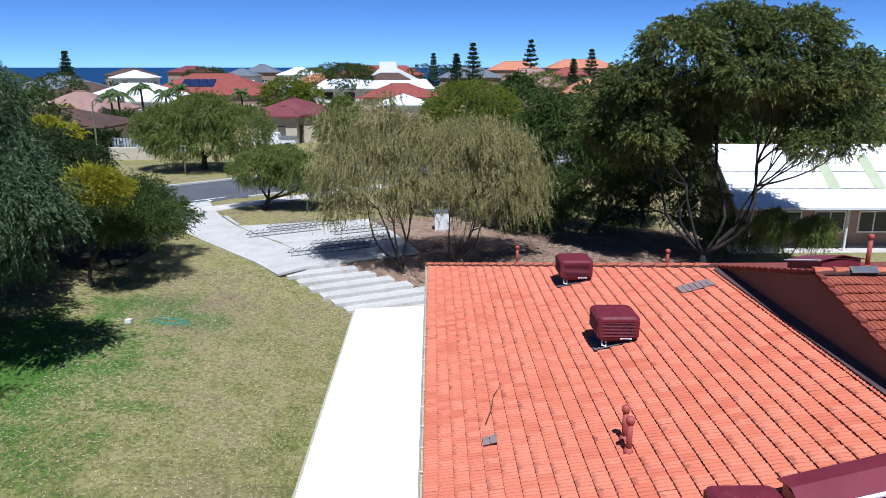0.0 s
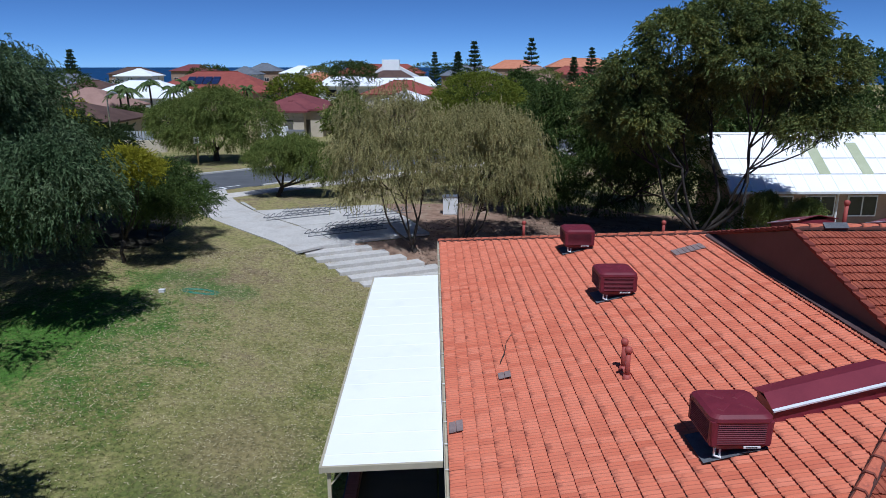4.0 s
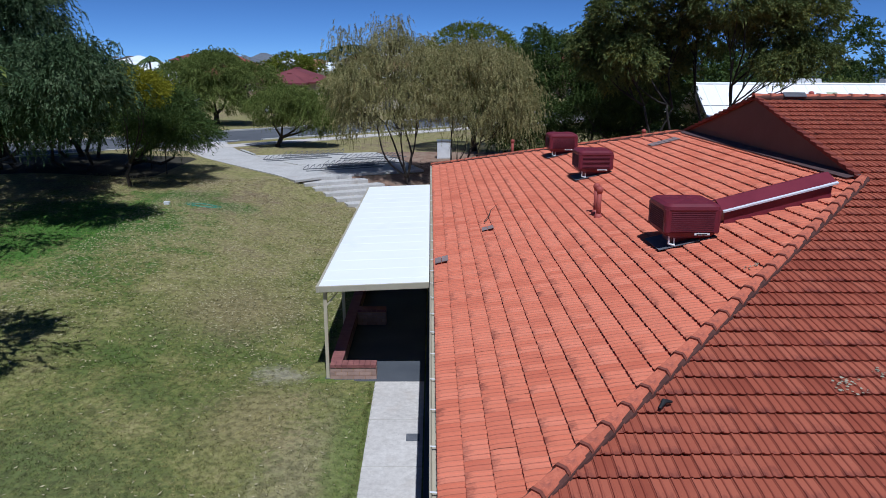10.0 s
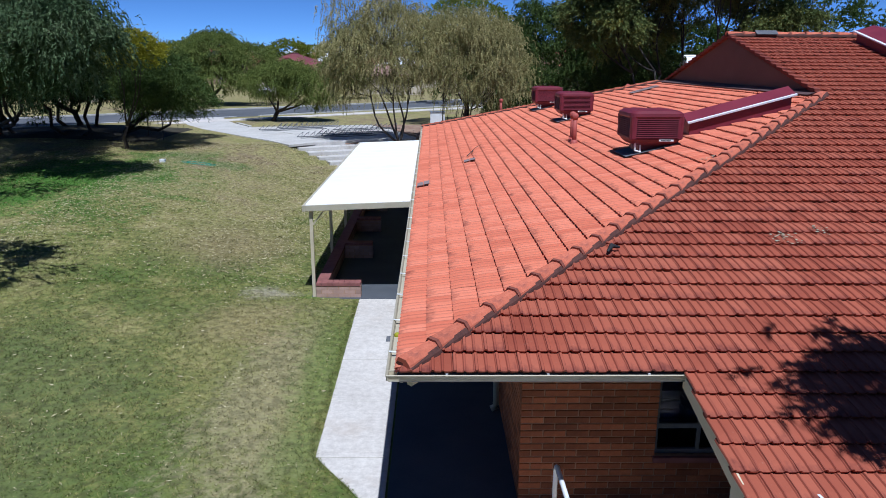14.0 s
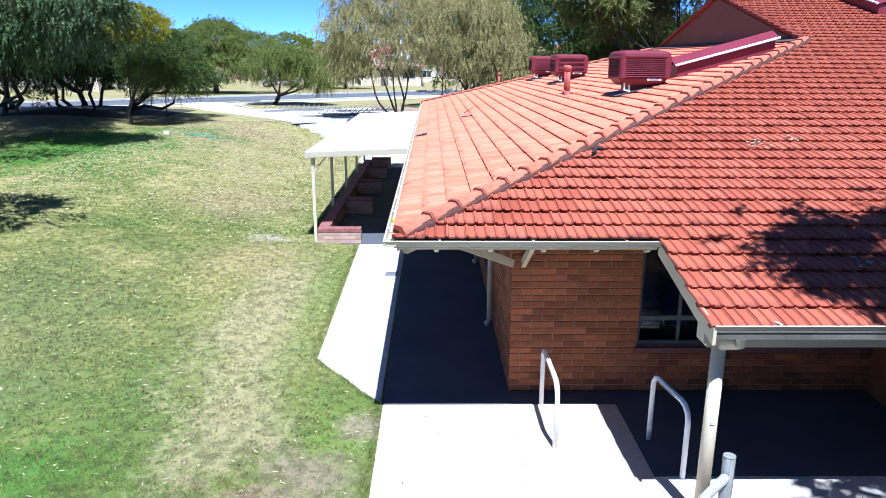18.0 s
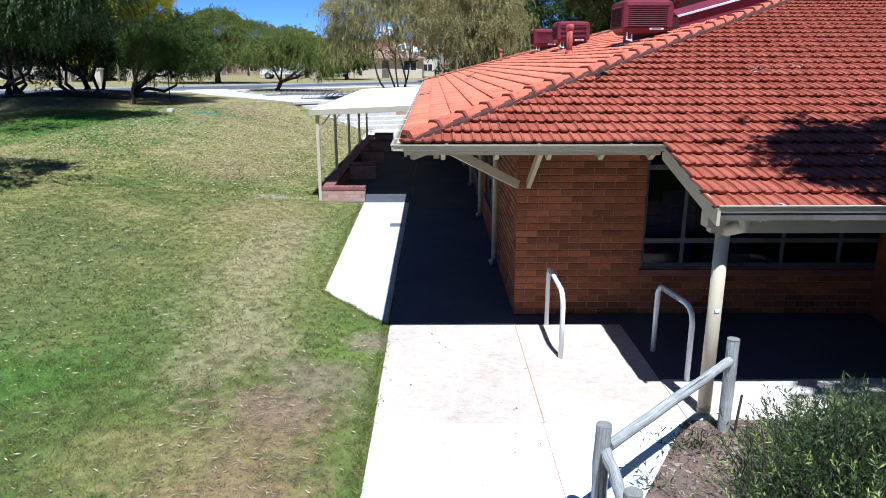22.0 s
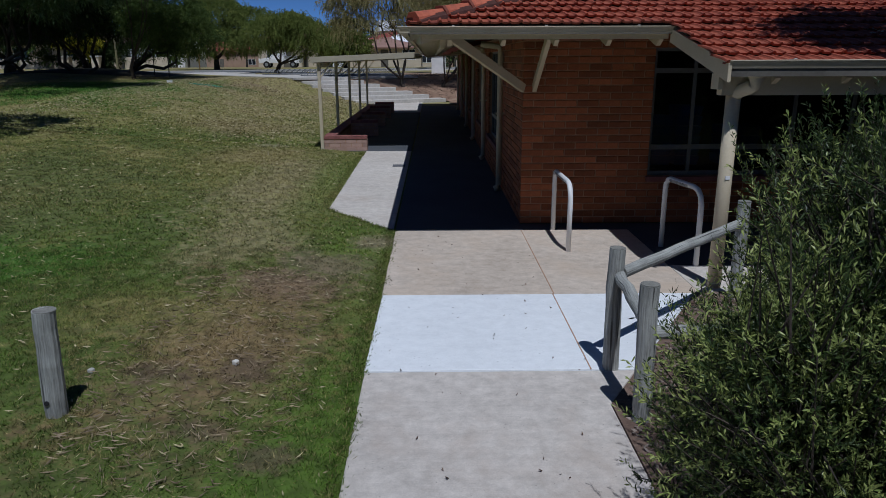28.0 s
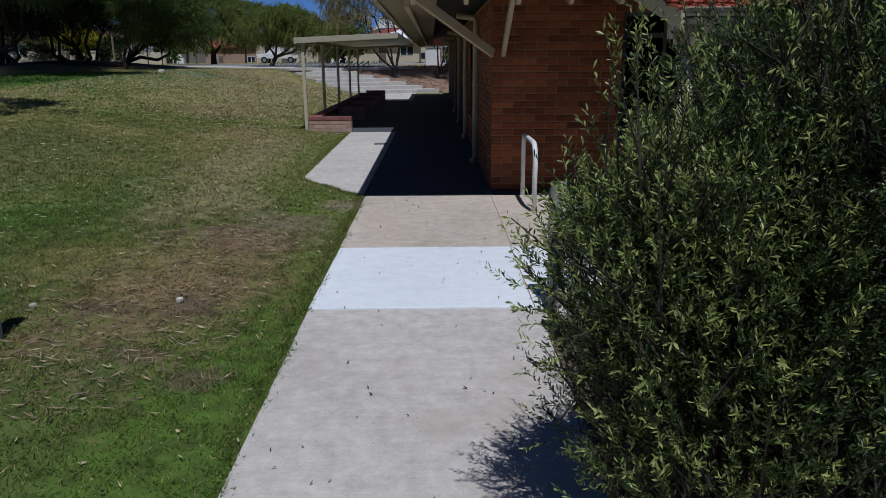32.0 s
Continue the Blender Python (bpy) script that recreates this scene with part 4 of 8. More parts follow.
for me in (brick_me, half_me):
    me.materials.append(BRICK)


def bricked(owner, length, z0, z1, m, single, hole=()):
    """Stretcher bond on a wall that runs along local x; the pieces of the single stretch are objects, the rest one mesh."""
    places = []
    for c in range(int((z1 - z0) / (BH + BJ))):
        z = z0 + c * (BH + BJ)
        s = -(BL + BJ) / 2 if c % 2 else 0.0
        while s < length - 0.02:
            lo, hi = max(0.0, s), min(length, s + BL)
            if SILL - 0.03 < z + BH / 2 < HEAD + 0.02:
                for a, b in hole:
                    if lo < b and hi > a:
                        lo, hi = (b, hi) if hi - b > a - lo else (lo, a)
            if hi - lo > 0.03:
                if single(lo, z):
                    ob = new("brick", brick_me if hi - lo > BL * 0.8 else half_me)
                    ob.parent = owner
                    k = 1.0 if hi - lo > BL * 0.8 else (hi - lo) / (BL / 2 - 0.005)
                    ob.matrix_basis = m @ Matrix.Translation((lo, 0, z)) @ Matrix.Diagonal((k if hi - lo <= BL * 0.8 else (hi - lo) / BL, 1, 1, 1))
                else:
                    places.append((lo, hi, z))
            s += BL + BJ
    if places:
        vs, fs = [], []
        for n, (lo, hi, z) in enumerate(places):
            vs += [m @ Vector(p) for p in ((lo, -0.006, z), (hi, -0.006, z), (hi, -0.006, z + BH), (lo, -0.006, z + BH), (lo, 0.03, z), (hi, 0.03, z), (hi, 0.03, z + BH), (lo, 0.03, z + BH))]
            k = n * 8
            fs += [(k, k + 1, k + 2, k + 3), (k + 3, k + 2, k + 6, k + 7), (k + 1, k, k + 4, k + 5), (k, k + 3, k + 7, k + 4), (k + 2, k + 1, k + 5, k + 6)]
        ob = part("brickwork", big_mesh("brickwork", np.array(vs), np.array(fs)), BRICK, owner)
        tagged(ob, "rows of red bricks", kind="stuff")


WALL_H = 2.36
side_holes = [(2.9, 5.3), (6.3, 8.7), (10.0, 12.4), (13.6, 16.0), (17.2, 19.6)]
front_holes = [(1.585, 2.62), (2.66, 5.6), (5.9, 8.6)]
HEAD, SILL = 2.16, 0.6


def wall_with_holes(length, holes, m, label, start=0.0):
    """One connected wall that runs along local x, 0.21 m thick, with the window openings left out."""
    xs, zs = sorted({start, length, *[e for h in holes for e in h]}), [0.0, SILL, HEAD, WALL_H]
    solid_at = lambda i, k: 0 <= i < len(xs) - 1 and 0 <= k < 3 and not (k == 1 and any(a <= xs[i] < b for a, b in holes))
    verts, faces, index = [], [], {}

    def v(i, k, d):
        if (i, k, d) not in index:
            index[i, k, d] = len(verts)
            verts.append((xs[i], (0.006, 0.22)[d], zs[k]))
        return index[i, k, d]

    for i in range(len(xs) - 1):
        for k in range(3):
            if not solid_at(i, k):
                continue
            faces += [(v(i, k, 0), v(i + 1, k, 0), v(i + 1, k + 1, 0), v(i, k + 1, 0)), (v(i, k, 1), v(i, k + 1, 1), v(i + 1, k + 1, 1), v(i + 1, k, 1))]
            for di, dk, (a, b, c, d) in ((-1, 0, (0, 0, 0, 1)), (1, 0, (1, 0, 1, 1)), (0, -1, (0, 0, 1, 0)), (0, 1, (0, 1, 1, 1))):
                if not solid_at(i + di, k + dk):
                    faces.append((v(i + a, k + b, 0), v(i + c, k + d, 0), v(i + c, k + d, 1), v(i + a, k + b, 1)))
    return part("wall", Mesh().add([m @ Vector(q) for q in verts], faces), MORTAR, building, label)


front_m, side_m = pose(0, 0, 0), pose(0, 0, 0, 0, 0, -90) @ Matrix.Diagonal((-1, 1, 1, 1))
front_wall = wall_with_holes(12.0, front_holes, front_m, "red brick front wall with flush tan joints")
side_wall = wall_with_holes(22.9, side_holes, side_m, "red brick verandah wall", 0.225)
for lo, hi in (((11.8, 0.3, 0), (12.0, 22.9, WALL_H)), ((0.3, 22.7, 0), (11.9, 22.9, WALL_H))):
    part("wall", Mesh().box(lo, hi), BRICK, building, "red brick wall")
# unseen wall added to stop light entering at the verandah's end
part("wall", Mesh().box((4.55, -2.5, 0), (4.75, -0.02, WALL_H - 0.3)), BRICK, building, "unseen red brick wall added to darken the verandah")
# unseen rooms, added and painted near black so the windows stay dark
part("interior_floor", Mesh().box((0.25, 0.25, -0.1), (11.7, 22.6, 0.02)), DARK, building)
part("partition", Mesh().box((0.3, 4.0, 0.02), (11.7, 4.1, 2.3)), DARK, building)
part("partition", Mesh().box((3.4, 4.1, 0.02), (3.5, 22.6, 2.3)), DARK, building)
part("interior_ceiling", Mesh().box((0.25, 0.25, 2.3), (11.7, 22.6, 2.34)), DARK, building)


for x, w, n in ((1.66, 0.4, 5), (2.1, 0.34, 6), (2.72, 0.5, 4)):
    stack = thing("tray_stack", "stack of blue plastic trays behind the window", "trays", pose(x, 0.55, 0.02), "tray stacks")
    part("trolley", Mesh().box((0, 0, 0), (w, 0.4, 0.62)), DARK, stack, "dark low cupboard under the trays", bevel=0.01)
    for k in range(n):
        part("tray", Mesh().prism([(0.02, 0.02, 0.63 + 0.13 * k), (w - 0.02, 0.02, 0.63 + 0.13 * k), (w, 0, 0.75 + 0.13 * k), (0, 0, 0.75 + 0.13 * k)], (0, 0.4, 0)), BLUE, stack, bevel=0.008)


def glazed(owner, a, b, m, mullions, rails):
    """A window in a wall that runs along local x: frame bars and panes set back in the opening."""
    win = part("window", Mesh().box((a, 0.06, SILL), (b, 0.12, SILL + 0.05)).box((a, 0.06, HEAD - 0.05), (b, 0.12, HEAD)).box((a, 0.06, SILL + 0.05), (a + 0.045, 0.12, HEAD - 0.05)).box((b - 0.045, 0.06, SILL + 0.05), (b, 0.12, HEAD - 0.05)), ALU, owner, "grey aluminium framed window", m=m)
    for x in mullions:
        part("mullion", Mesh().box((x - 0.02, 0.065, SILL + 0.05), (x + 0.02, 0.115, HEAD - 0.05)), ALU, win)
    xs, zs = [a + 0.045, *mullions, b - 0.045], [SILL + 0.05, *rails, HEAD - 0.05]
    for z in rails:
        part("glazing_rail", Mesh().box((a + 0.045, 0.068, z - 0.03), (b - 0.045, 0.112, z + 0.03)), ALU, win)
    for x0, x1 in zip(xs, xs[1:]):
        for z0, z1 in zip(zs, zs[1:]):
            pane = part("pane", Mesh().box((x0 + 0.01, 0.086, z0 + 0.01), (x1 - 0.01, 0.092, z1 - 0.01)), GLASS, win)
            pane.visible_shadow = False
    part("sill", Mesh().box((a - 0.02, -0.05, SILL - 0.07), (b + 0.02, 0.13, SILL - 0.004)), BRICK_CAP, win, "dark brick sill", bevel=0.006)
    return win


for a, b in front_holes:
    glazed(building, a, b, front_m, [a + 0.53] if b - a < 1.2 else [a + (b - a) * k / 4 for k in (1, 2, 3)], (0.95, 1.88))
for a, b in side_holes:
    glazed(building, a, b, side_m, [a + (b - a) * k / 4 for k in (1, 2, 3)], (0.97,))


# struts, downpipes and the verandah column
def beam(name, a, b, w, h, material, parent, label="", bevel=0.004):
    a, b = Vector(a), Vector(b)
    d = (b - a).normalized()
    side = d.cross(Vector((0, 0, 1)))
    side = (side if side.length > 0.05 else Vector((1, 0, 0))).normalized()
    up = side.cross(d)
    o = [tuple(a + side * x * w / 2 + up * z * h / 2) for x, z in ((-1, -1), (1, -1), (1, 1), (-1, 1))]
    return part(name, Mesh().prism(o, tuple(b - a)), material, parent, label, bevel)


beam("strut", (0.0, 0.0, 1.68), (-0.92, -1.0, 2.26), 0.05, 0.1, CREAM, building, "cream timber eave strut")
beam("strut", (0.13, -0.01, 1.68), (0.13, -1.0, 2.26), 0.05, 0.1, CREAM, building, "cream timber eave strut")
beam("hip_rafter", (0.1, 0.1, 2.55), (EAVE_X + 0.1, EAVE_Y + 0.1, 2.24), 0.06, 0.14, CREAM, building, "cream hip rafter")
beam("eave_beam", (EAVE_X + 0.35, EAVE_Y + 0.4, 2.2), (EAVE_X + 0.35, 22.5, 2.2), 0.06, 0.12, CREAM, building, "cream eave beam")


def downpipe(x, y, parent):
    g = part("downpipe", Mesh().tube([(x, y, 0.1), (x, y, 2.1), (x - 0.02, y, 2.2), (x - 0.3, y, 2.24)], 0.045, 10), CREAM, parent, "cream round downpipe", smooth=True)
    part("shoe", Mesh().tube([(x, y, 0.13), (x, y, 0.07), (x - 0.07, y, 0.035)], [0.05, 0.05, 0.048], 10), CREAM, g, smooth=True)
    part("clip", Mesh().box((x - 0.06, y - 0.03, 1.2), (x + 0.07, y + 0.03, 1.23)), CREAM, g)


for y in (2.22, 5.75, 9.4, 13.0, 16.6, 20.2):
    downpipe(-0.075, y, building)
col_x, col_y = 1.47, -2.6
column = part("verandah_column", Mesh().tube([(col_x, col_y, -0.02), (col_x, col_y, 1.74)], 0.061, 16), CREAM, building, "round cream verandah column doubling as downpipe", smooth=True)
for z in (0.02, 1.72):
    part("collar", Mesh().tube([(col_x, col_y, z), (col_x, col_y, z + 0.03)], 0.0632, 16), CREAM, column, smooth=True)
part("label_plate", Mesh().box((col_x - 0.022, col_y - 0.066, 1.0), (col_x + 0.018, col_y - 0.058, 1.03)), WHITE_PAINT, column, "small white plate")
elbow = [(col_x, col_y, 1.68), (col_x + 0.005, col_y - 0.01, 1.72), (col_x + 0.03, col_y - 0.05, 1.755), (col_x + 0.07, col_y - 0.12, 1.785), (col_x + 0.09, col_y - 0.17, 1.81), (col_x + 0.095, col_y - 0.195, 1.85), (col_x + 0.095, col_y - 0.195, 1.97)]
part("elbow", Mesh().tube(elbow, 0.057, 14), CREAM, column, "cream pipe elbow", smooth=True)
part("collar", Mesh().tube([(col_x + 0.095, col_y - 0.195, 1.865), (col_x + 0.095, col_y - 0.195, 1.93)], 0.066, 14), CREAM, column, smooth=True)

# ---- on the roof ----
def rounded_rect(w, d, r, n=5):
    pts = []
    for cx, cy, a0 in ((w / 2 - r, d / 2 - r, 0), (-w / 2 + r, d / 2 - r, 90), (-w / 2 + r, -d / 2 + r, 180), (w / 2 - r, -d / 2 + r, 270)):
        pts += [(cx + r * math.cos(radians(a0 + 90 * k / n)), cy + r * math.sin(radians(a0 + 90 * k / n))) for k in range(n + 1)]
    return pts


def loft(rings, cap_lo=True, cap_hi=True):
    g = Mesh()
    n = len(rings[0])
    for ring in rings:
        g.v += [tuple(p) for p in ring]
    for r in range(len(rings) - 1):
        g.f += [(r * n + i, r * n + (i + 1) % n, (r + 1) * n + (i + 1) % n, (r + 1) * n + i) for i in range(n)]
    if cap_lo:
        g.f.append(tuple(reversed(range(n))))
    if cap_hi:
        g.f.append(tuple(range((len(rings) - 1) * n, len(rings) * n)))
    return g


def ring(w, d, r, z):
    return [(x, y, z) for x, y in rounded_rect(w, d, r)]


def cooler(x, y, label):
    """An evaporative cooler standing level on the hip slope."""
    base = roof_z(x, y)
    c = thing("rooftop_cooler", label, "air cooler", pose(x, y, base) @ Matrix.Diagonal((0.84, 0.84, 0.78, 1)), "coolers on the roof")
    z0 = 0.18
    part("tray", loft([ring(0.86, 0.86, 0.12, z0 - 0.06), ring(1.0, 1.0, 0.14, z0), ring(1.1, 1.1, 0.15, z0 + 0.08), ring(1.1, 1.1, 0.15, z0 + 0.11)]), MAROON, c, smooth=False)
    part("core", loft([ring(0.98, 0.98, 0.1, z0 + 0.1), ring(1.04, 1.04, 0.1, z0 + 0.62)]), BLACK, c, "black wet pads behind the louvres")
    lid = part("lid", loft([ring(1.14, 1.14, 0.16, z0 + 0.56), ring(1.17, 1.17, 0.17, z0 + 0.6), ring(1.15, 1.15, 0.16, z0 + 0.67), ring(1.0, 1.0, 0.14, z0 + 0.725), ring(0.6, 0.6, 0.1, z0 + 0.74)]), MAROON, c, "maroon moulded lid")
    for a in (45, 135, 225, 315):
        part("lid_rib", loft([[(0.14, -0.05, z0 + 0.735), (0.5, -0.075, z0 + 0.722), (0.5, 0.075, z0 + 0.722), (0.14, 0.05, z0 + 0.735)], [(0.17, -0.03, z0 + 0.758), (0.47, -0.05, z0 + 0.75), (0.47, 0.05, z0 + 0.75), (0.17, 0.03, z0 + 0.758)]]), MAROON, lid, m=pose(0, 0, 0, 0, 0, a))
    for k in range(4):
        side = part("louvre_panel", Mesh().box((-0.53, -0.545, z0 + 0.1), (0.53, -0.53, z0 + 0.15)), MAROON, c, m=pose(0, 0, 0, 0, 0, 90 * k))
        for sx in (-0.53, 0.44):
            part("stile", Mesh().box((sx, -0.565, z0 + 0.1), (sx + 0.09, -0.531, z0 + 0.58)), MAROON, side)
        for i in range(10):
            z = z0 + 0.125 + 0.045 * i
            part("louvre", Mesh().prism([(-0.44, -0.572, z), (-0.44, -0.535, z + 0.022), (-0.44, -0.535, z + 0.036), (-0.44, -0.572, z + 0.012)], (0.88, 0, 0)), MAROON, side)
    part("corner_post", Mesh().tube([(0.5, -0.5, z0 + 0.08), (0.52, -0.52, z0 + 0.6)], 0.06, 8), MAROON, c)
    part("corner_post", Mesh().tube([(-0.5, -0.5, z0 + 0.08), (-0.52, -0.52, z0 + 0.6)], 0.06, 8), MAROON, c)
    part("corner_post", Mesh().tube([(0.5, 0.5, z0 + 0.08), (0.52, 0.52, z0 + 0.6)], 0.06, 8), MAROON, c)
    part("corner_post", Mesh().tube([(-0.5, 0.5, z0 + 0.08), (-0.52, 0.52, z0 + 0.6)], 0.06, 8), MAROON, c)
    part("badge", Mesh().box((0.05, -0.578, z0 + 0.045), (0.36, -0.562, z0 + 0.085)), WHITE_PAINT, c, "white maker's plate")
    part("badge_bar", Mesh().box((0.09, -0.581, z0 + 0.055), (0.3, -0.578, z0 + 0.075)), DARK, c, "dark bar on the plate")
    part("dropper", Mesh().prism([(-0.3, -0.3, -0.13), (0.3, -0.3, 0.03), (0.3, -0.3, 0.2), (-0.3, -0.3, 0.2)], (0, 0.6, 0)), MAROON_STEEL, c, "maroon duct down into the roof")
    part("tray_flashing", Mesh().prism([(-0.62, -0.5, -0.155), (0.55, -0.5, 0.16), (0.55, -0.5, 0.168), (-0.62, -0.5, -0.147)], (0, 1.0, 0)), LEAD, c, "grey flashing sheet laid over the tiles", m=pose(0, 0, 0.012))
    part("pipe", Mesh().tube([(-0.42, -0.45, z0), (-0.42, -0.45, -0.0), (-0.3, -0.48, -0.03)], 0.022, 8), WHITE_PAINT, c, "pale drain pipe")
    part("pipe", Mesh().tube([(-0.3, -0.42, z0), (-0.3, -0.42, -0.05)], 0.02, 8), WHITE_PAINT, c, "pale drain pipe")
    return c


cooler(2.98, 5.7, "maroon rooftop cooler with louvred sides beside the duct cover")
cooler(3.02, 13.1, "maroon rooftop cooler with louvred sides on the tiles")
cooler(3.0, 17.85, "maroon rooftop cooler near the far hip")


def vent_pipe(x, y, h, r=0.052):
    z = roof_z(x, y)
    v = thing("roof_vent", "terracotta coloured vent pipe with a domed cowl", "vent pipe", pose(x, y, z), "vent pipes")
    part("pipe", Mesh().tube([(0, 0, -0.1), (0, 0, h)], r, 14), TERRA_PIPE, v, smooth=True)
    part("cowl", Mesh().tube([(0, 0, h - 0.05), (0, 0, h), (0, 0, h + 0.05), (0, 0, h + 0.085), (0, 0, h + 0.1)], [r * 1.05, r * 1.45, r * 1.5, r * 1.1, r * 0.4], 14), TERRA_PIPE, v, smooth=True)
    part("collar", Mesh().tube([(0, 0, -0.08), (0, 0, 0.07)], [r * 2.2, r * 1.2], 14), TERRA_PIPE, v, smooth=True)


vent_pipe(2.17, 8.55, 0.56)
vent_pipe(2.2, 8.95, 0.56)
vent_pipe(1.75, 21.6, 0.55)
vent_pipe(9.5, 14.2, 0.75)
vent_pipe(6.0, 18.4, 0.4)

duct = thing("duct_cover", "maroon sheet-metal duct cover with a pale flashing strip", "duct cover", pose(0, 0, 0), "duct covers")


def duct_cover(owner, a, b, side, wide, high):
    """A lidded box that climbs the tiles from a to b."""
    a, b, side = Vector(a), Vector(b), Vector(side)
    up = Vector((0, 0, 1))
    o = lambda s, h: tuple(a + side * s + up * h)
    part("casing", Mesh().prism([o(0, -0.05), o(wide, -0.05), o(wide, high * 0.9), o(0, high * 0.75)], tuple(b - a)), MAROON_STEEL, owner, "maroon folded casing", bevel=0.008)
    e = (b - a) * 0.03
    lid = Mesh().prism([tuple(Vector(o(-0.07, high * 0.72)) - e), tuple(Vector(o(wide * 0.5, high * 1.22)) - e), tuple(Vector(o(wide + 0.07, high * 0.9)) - e), tuple(Vector(o(wide + 0.07, high * 0.96)) - e), tuple(Vector(o(wide * 0.5, high * 1.28)) - e), tuple(Vector(o(-0.07, high * 0.8)) - e)], tuple((b - a) * 1.06))
    part("lid", lid, MAROON_STEEL, owner, "maroon peaked lid")
    strip = Mesh().prism([tuple(Vector(o(-0.08, high * 0.74)) - e), tuple(Vector(o(-0.072, high * 0.74)) - e), tuple(Vector(o(-0.03, high * 0.88)) - e), tuple(Vector(o(-0.085, high * 0.84)) - e)], tuple((b - a) * 1.06))
    part("strip", strip, ZINC, owner, "bright flashing strip")


duct_cover(duct, on(3.8, 5.92), on(5.66, 5.9), (0, 1, 0), 0.62, 0.3)
for ax, bx, ay, by, lab in ((9.4, 9.4, 8.9, 10.5, "maroon duct cover beside the ridge"), (7.2, 7.2, 13.6, 12.2, "maroon duct cover behind the ridge"), (10.0, 10.0, 13.9, 12.3, "maroon duct cover behind the ridge"), (11.6, 11.6, 13.9, 12.3, "maroon duct cover behind the ridge")):
    d2 = thing("duct_cover", lab, "duct cover", pose(0, 0, 0), "duct covers")
    duct_cover(d2, on(ax, ay), on(bx, by), (1, 0, 0), 0.85, 0.3 if ax == 9.4 else 0.26)
ridge_box = thing("ridge_flashing", "grey lead flashing dressed over the ridge", "flashing", pose(0, 0, 0))
part("sheet", Mesh().prism([(7.15, RY - 0.16, roof_z(7.2, RY - 0.16) + 0.05), (7.7, RY - 0.16, roof_z(7.2, RY - 0.16) + 0.05), (7.7, RY - 0.02, roof_z(7.2, RY) + 0.1), (7.15, RY - 0.02, roof_z(7.2, RY) + 0.1)], (0, 0, 0.012)), LEAD, ridge_box)


def blotch(x, y, r, material, label, seed, name="lichen_patch"):
    """An irregular crust lying on the tiles."""
    q = random.Random(seed)
    g = Mesh()
    for k in range(26):
        a, d = q.random() * 6.28, r * q.random() ** 0.7
        px, py, s = x + d * math.cos(a) * 1.3, y + d * math.sin(a), r * q.uniform(0.06, 0.17)
        g.add([(px + s * math.cos(t) * q.uniform(0.6, 1.2), py + s * math.sin(t) * q.uniform(0.6, 1.2), roof_z(px, py) + 0.012 + 0.01 * q.random()) for t in np.linspace(0, 6.28, 8)[:-1]], [tuple(range(7))])
    solid(name, g, material, label, "lichen", kind="stuff")


blotch(3.29, 0.9, 0.16, LICHEN, "pale lichen crust on the roof tiles", 3)
blotch(3.79, 1.08, 0.13, LICHEN, "pale lichen crust on the roof tiles", 4)
blotch(3.05, -1.95, 0.14, LICHEN, "pale chalky scuffs on the roof tiles", 5)
blotch(3.3, 3.6, 0.11, LICHEN, "pale lichen crust near the hip", 6)
for x, y, w, d in ((-0.11, 9.96, 0.28, 0.3), (-1.2, 8.25, 0.34, 0.42), (5.6, 14.9, 0.9, 0.5)):
    ob = thing("repair_patch", "grey patched roof tiles", "roof patch", pose(0, 0, 0), "roof patches")
    for i in range(int(w / 0.14)):
        x0 = x - w / 2 + 0.14 * i
        part("sheet", Mesh().prism([on(x0, y - d / 2, 0.035), on(x0 + 0.13, y - d / 2, 0.03), on(x0 + 0.13, y + d / 2, 0.03), on(x0, y + d / 2, 0.035)], (0, 0, 0.008)), PATCH, ob)
solid("fallen_twig", Mesh().tube([on(-0.15, 10.6, 0.05), on(0.0, 11.1, 0.06), on(0.1, 11.7, 0.05), on(0.32, 12.2, 0.05)], [0.012, 0.011, 0.008, 0.004], 5), BARK, "thin bare twig lying on the tiles", "twig")
solid("dark_scrap", Mesh().tube([on(1.0, 0.5, 0.05), on(1.06, 0.56, 0.09), on(1.16, 0.6, 0.05)], [0.015, 0.033, 0.015], 7), BLACK, "black scrap lying below the hip tiles", "scrap")
solid("tennis_ball", Mesh().tube([(EAVE_X - 0.05, -0.42, GZ - 0.07 + 0.033 * (1 - math.cos(a))) for a in np.linspace(0.2, 2.94, 7)], [0.033 * math.sin(a) for a in np.linspace(0.2, 2.94, 7)], 12), L_YELLOW, "faded yellow ball lying in the gutter", "ball", smooth=True)

# ---- patio shelter and brick seats ----
patio = thing("patio_shelter", "white steel-roofed patio shelter on slim cream posts", "shelter")
PX0, PX1, PY0, PY1 = -3.81, -1.5, 7.4, 19.36
zp = lambda x: 2.045 + (x - PX0) * 0.042
roof_p = Mesh().prism([(PX0, PY0, zp(PX0)), (PX1, PY0, zp(PX1)), (PX1, PY0, zp(PX1) + 0.03), (PX0, PY0, zp(PX0) + 0.03)], (0, PY1 - PY0, 0))
sheet = part("roof_sheet", roof_p, WHITE_ROOF, patio, "white ribbed roof sheeting")
for i in range(16):
    y = PY0 + 0.4 + 0.76 * i
    part("rib", Mesh().prism([(PX0 + 0.02, y - 0.03, zp(PX0) + 0.03), (PX0 + 0.02, y + 0.03, zp(PX0) + 0.03), (PX0 + 0.02, y, zp(PX0) + 0.036)], (PX1 - PX0 - 0.03, 0, zp(PX1) - zp(PX0))), WHITE_ROOF, sheet)
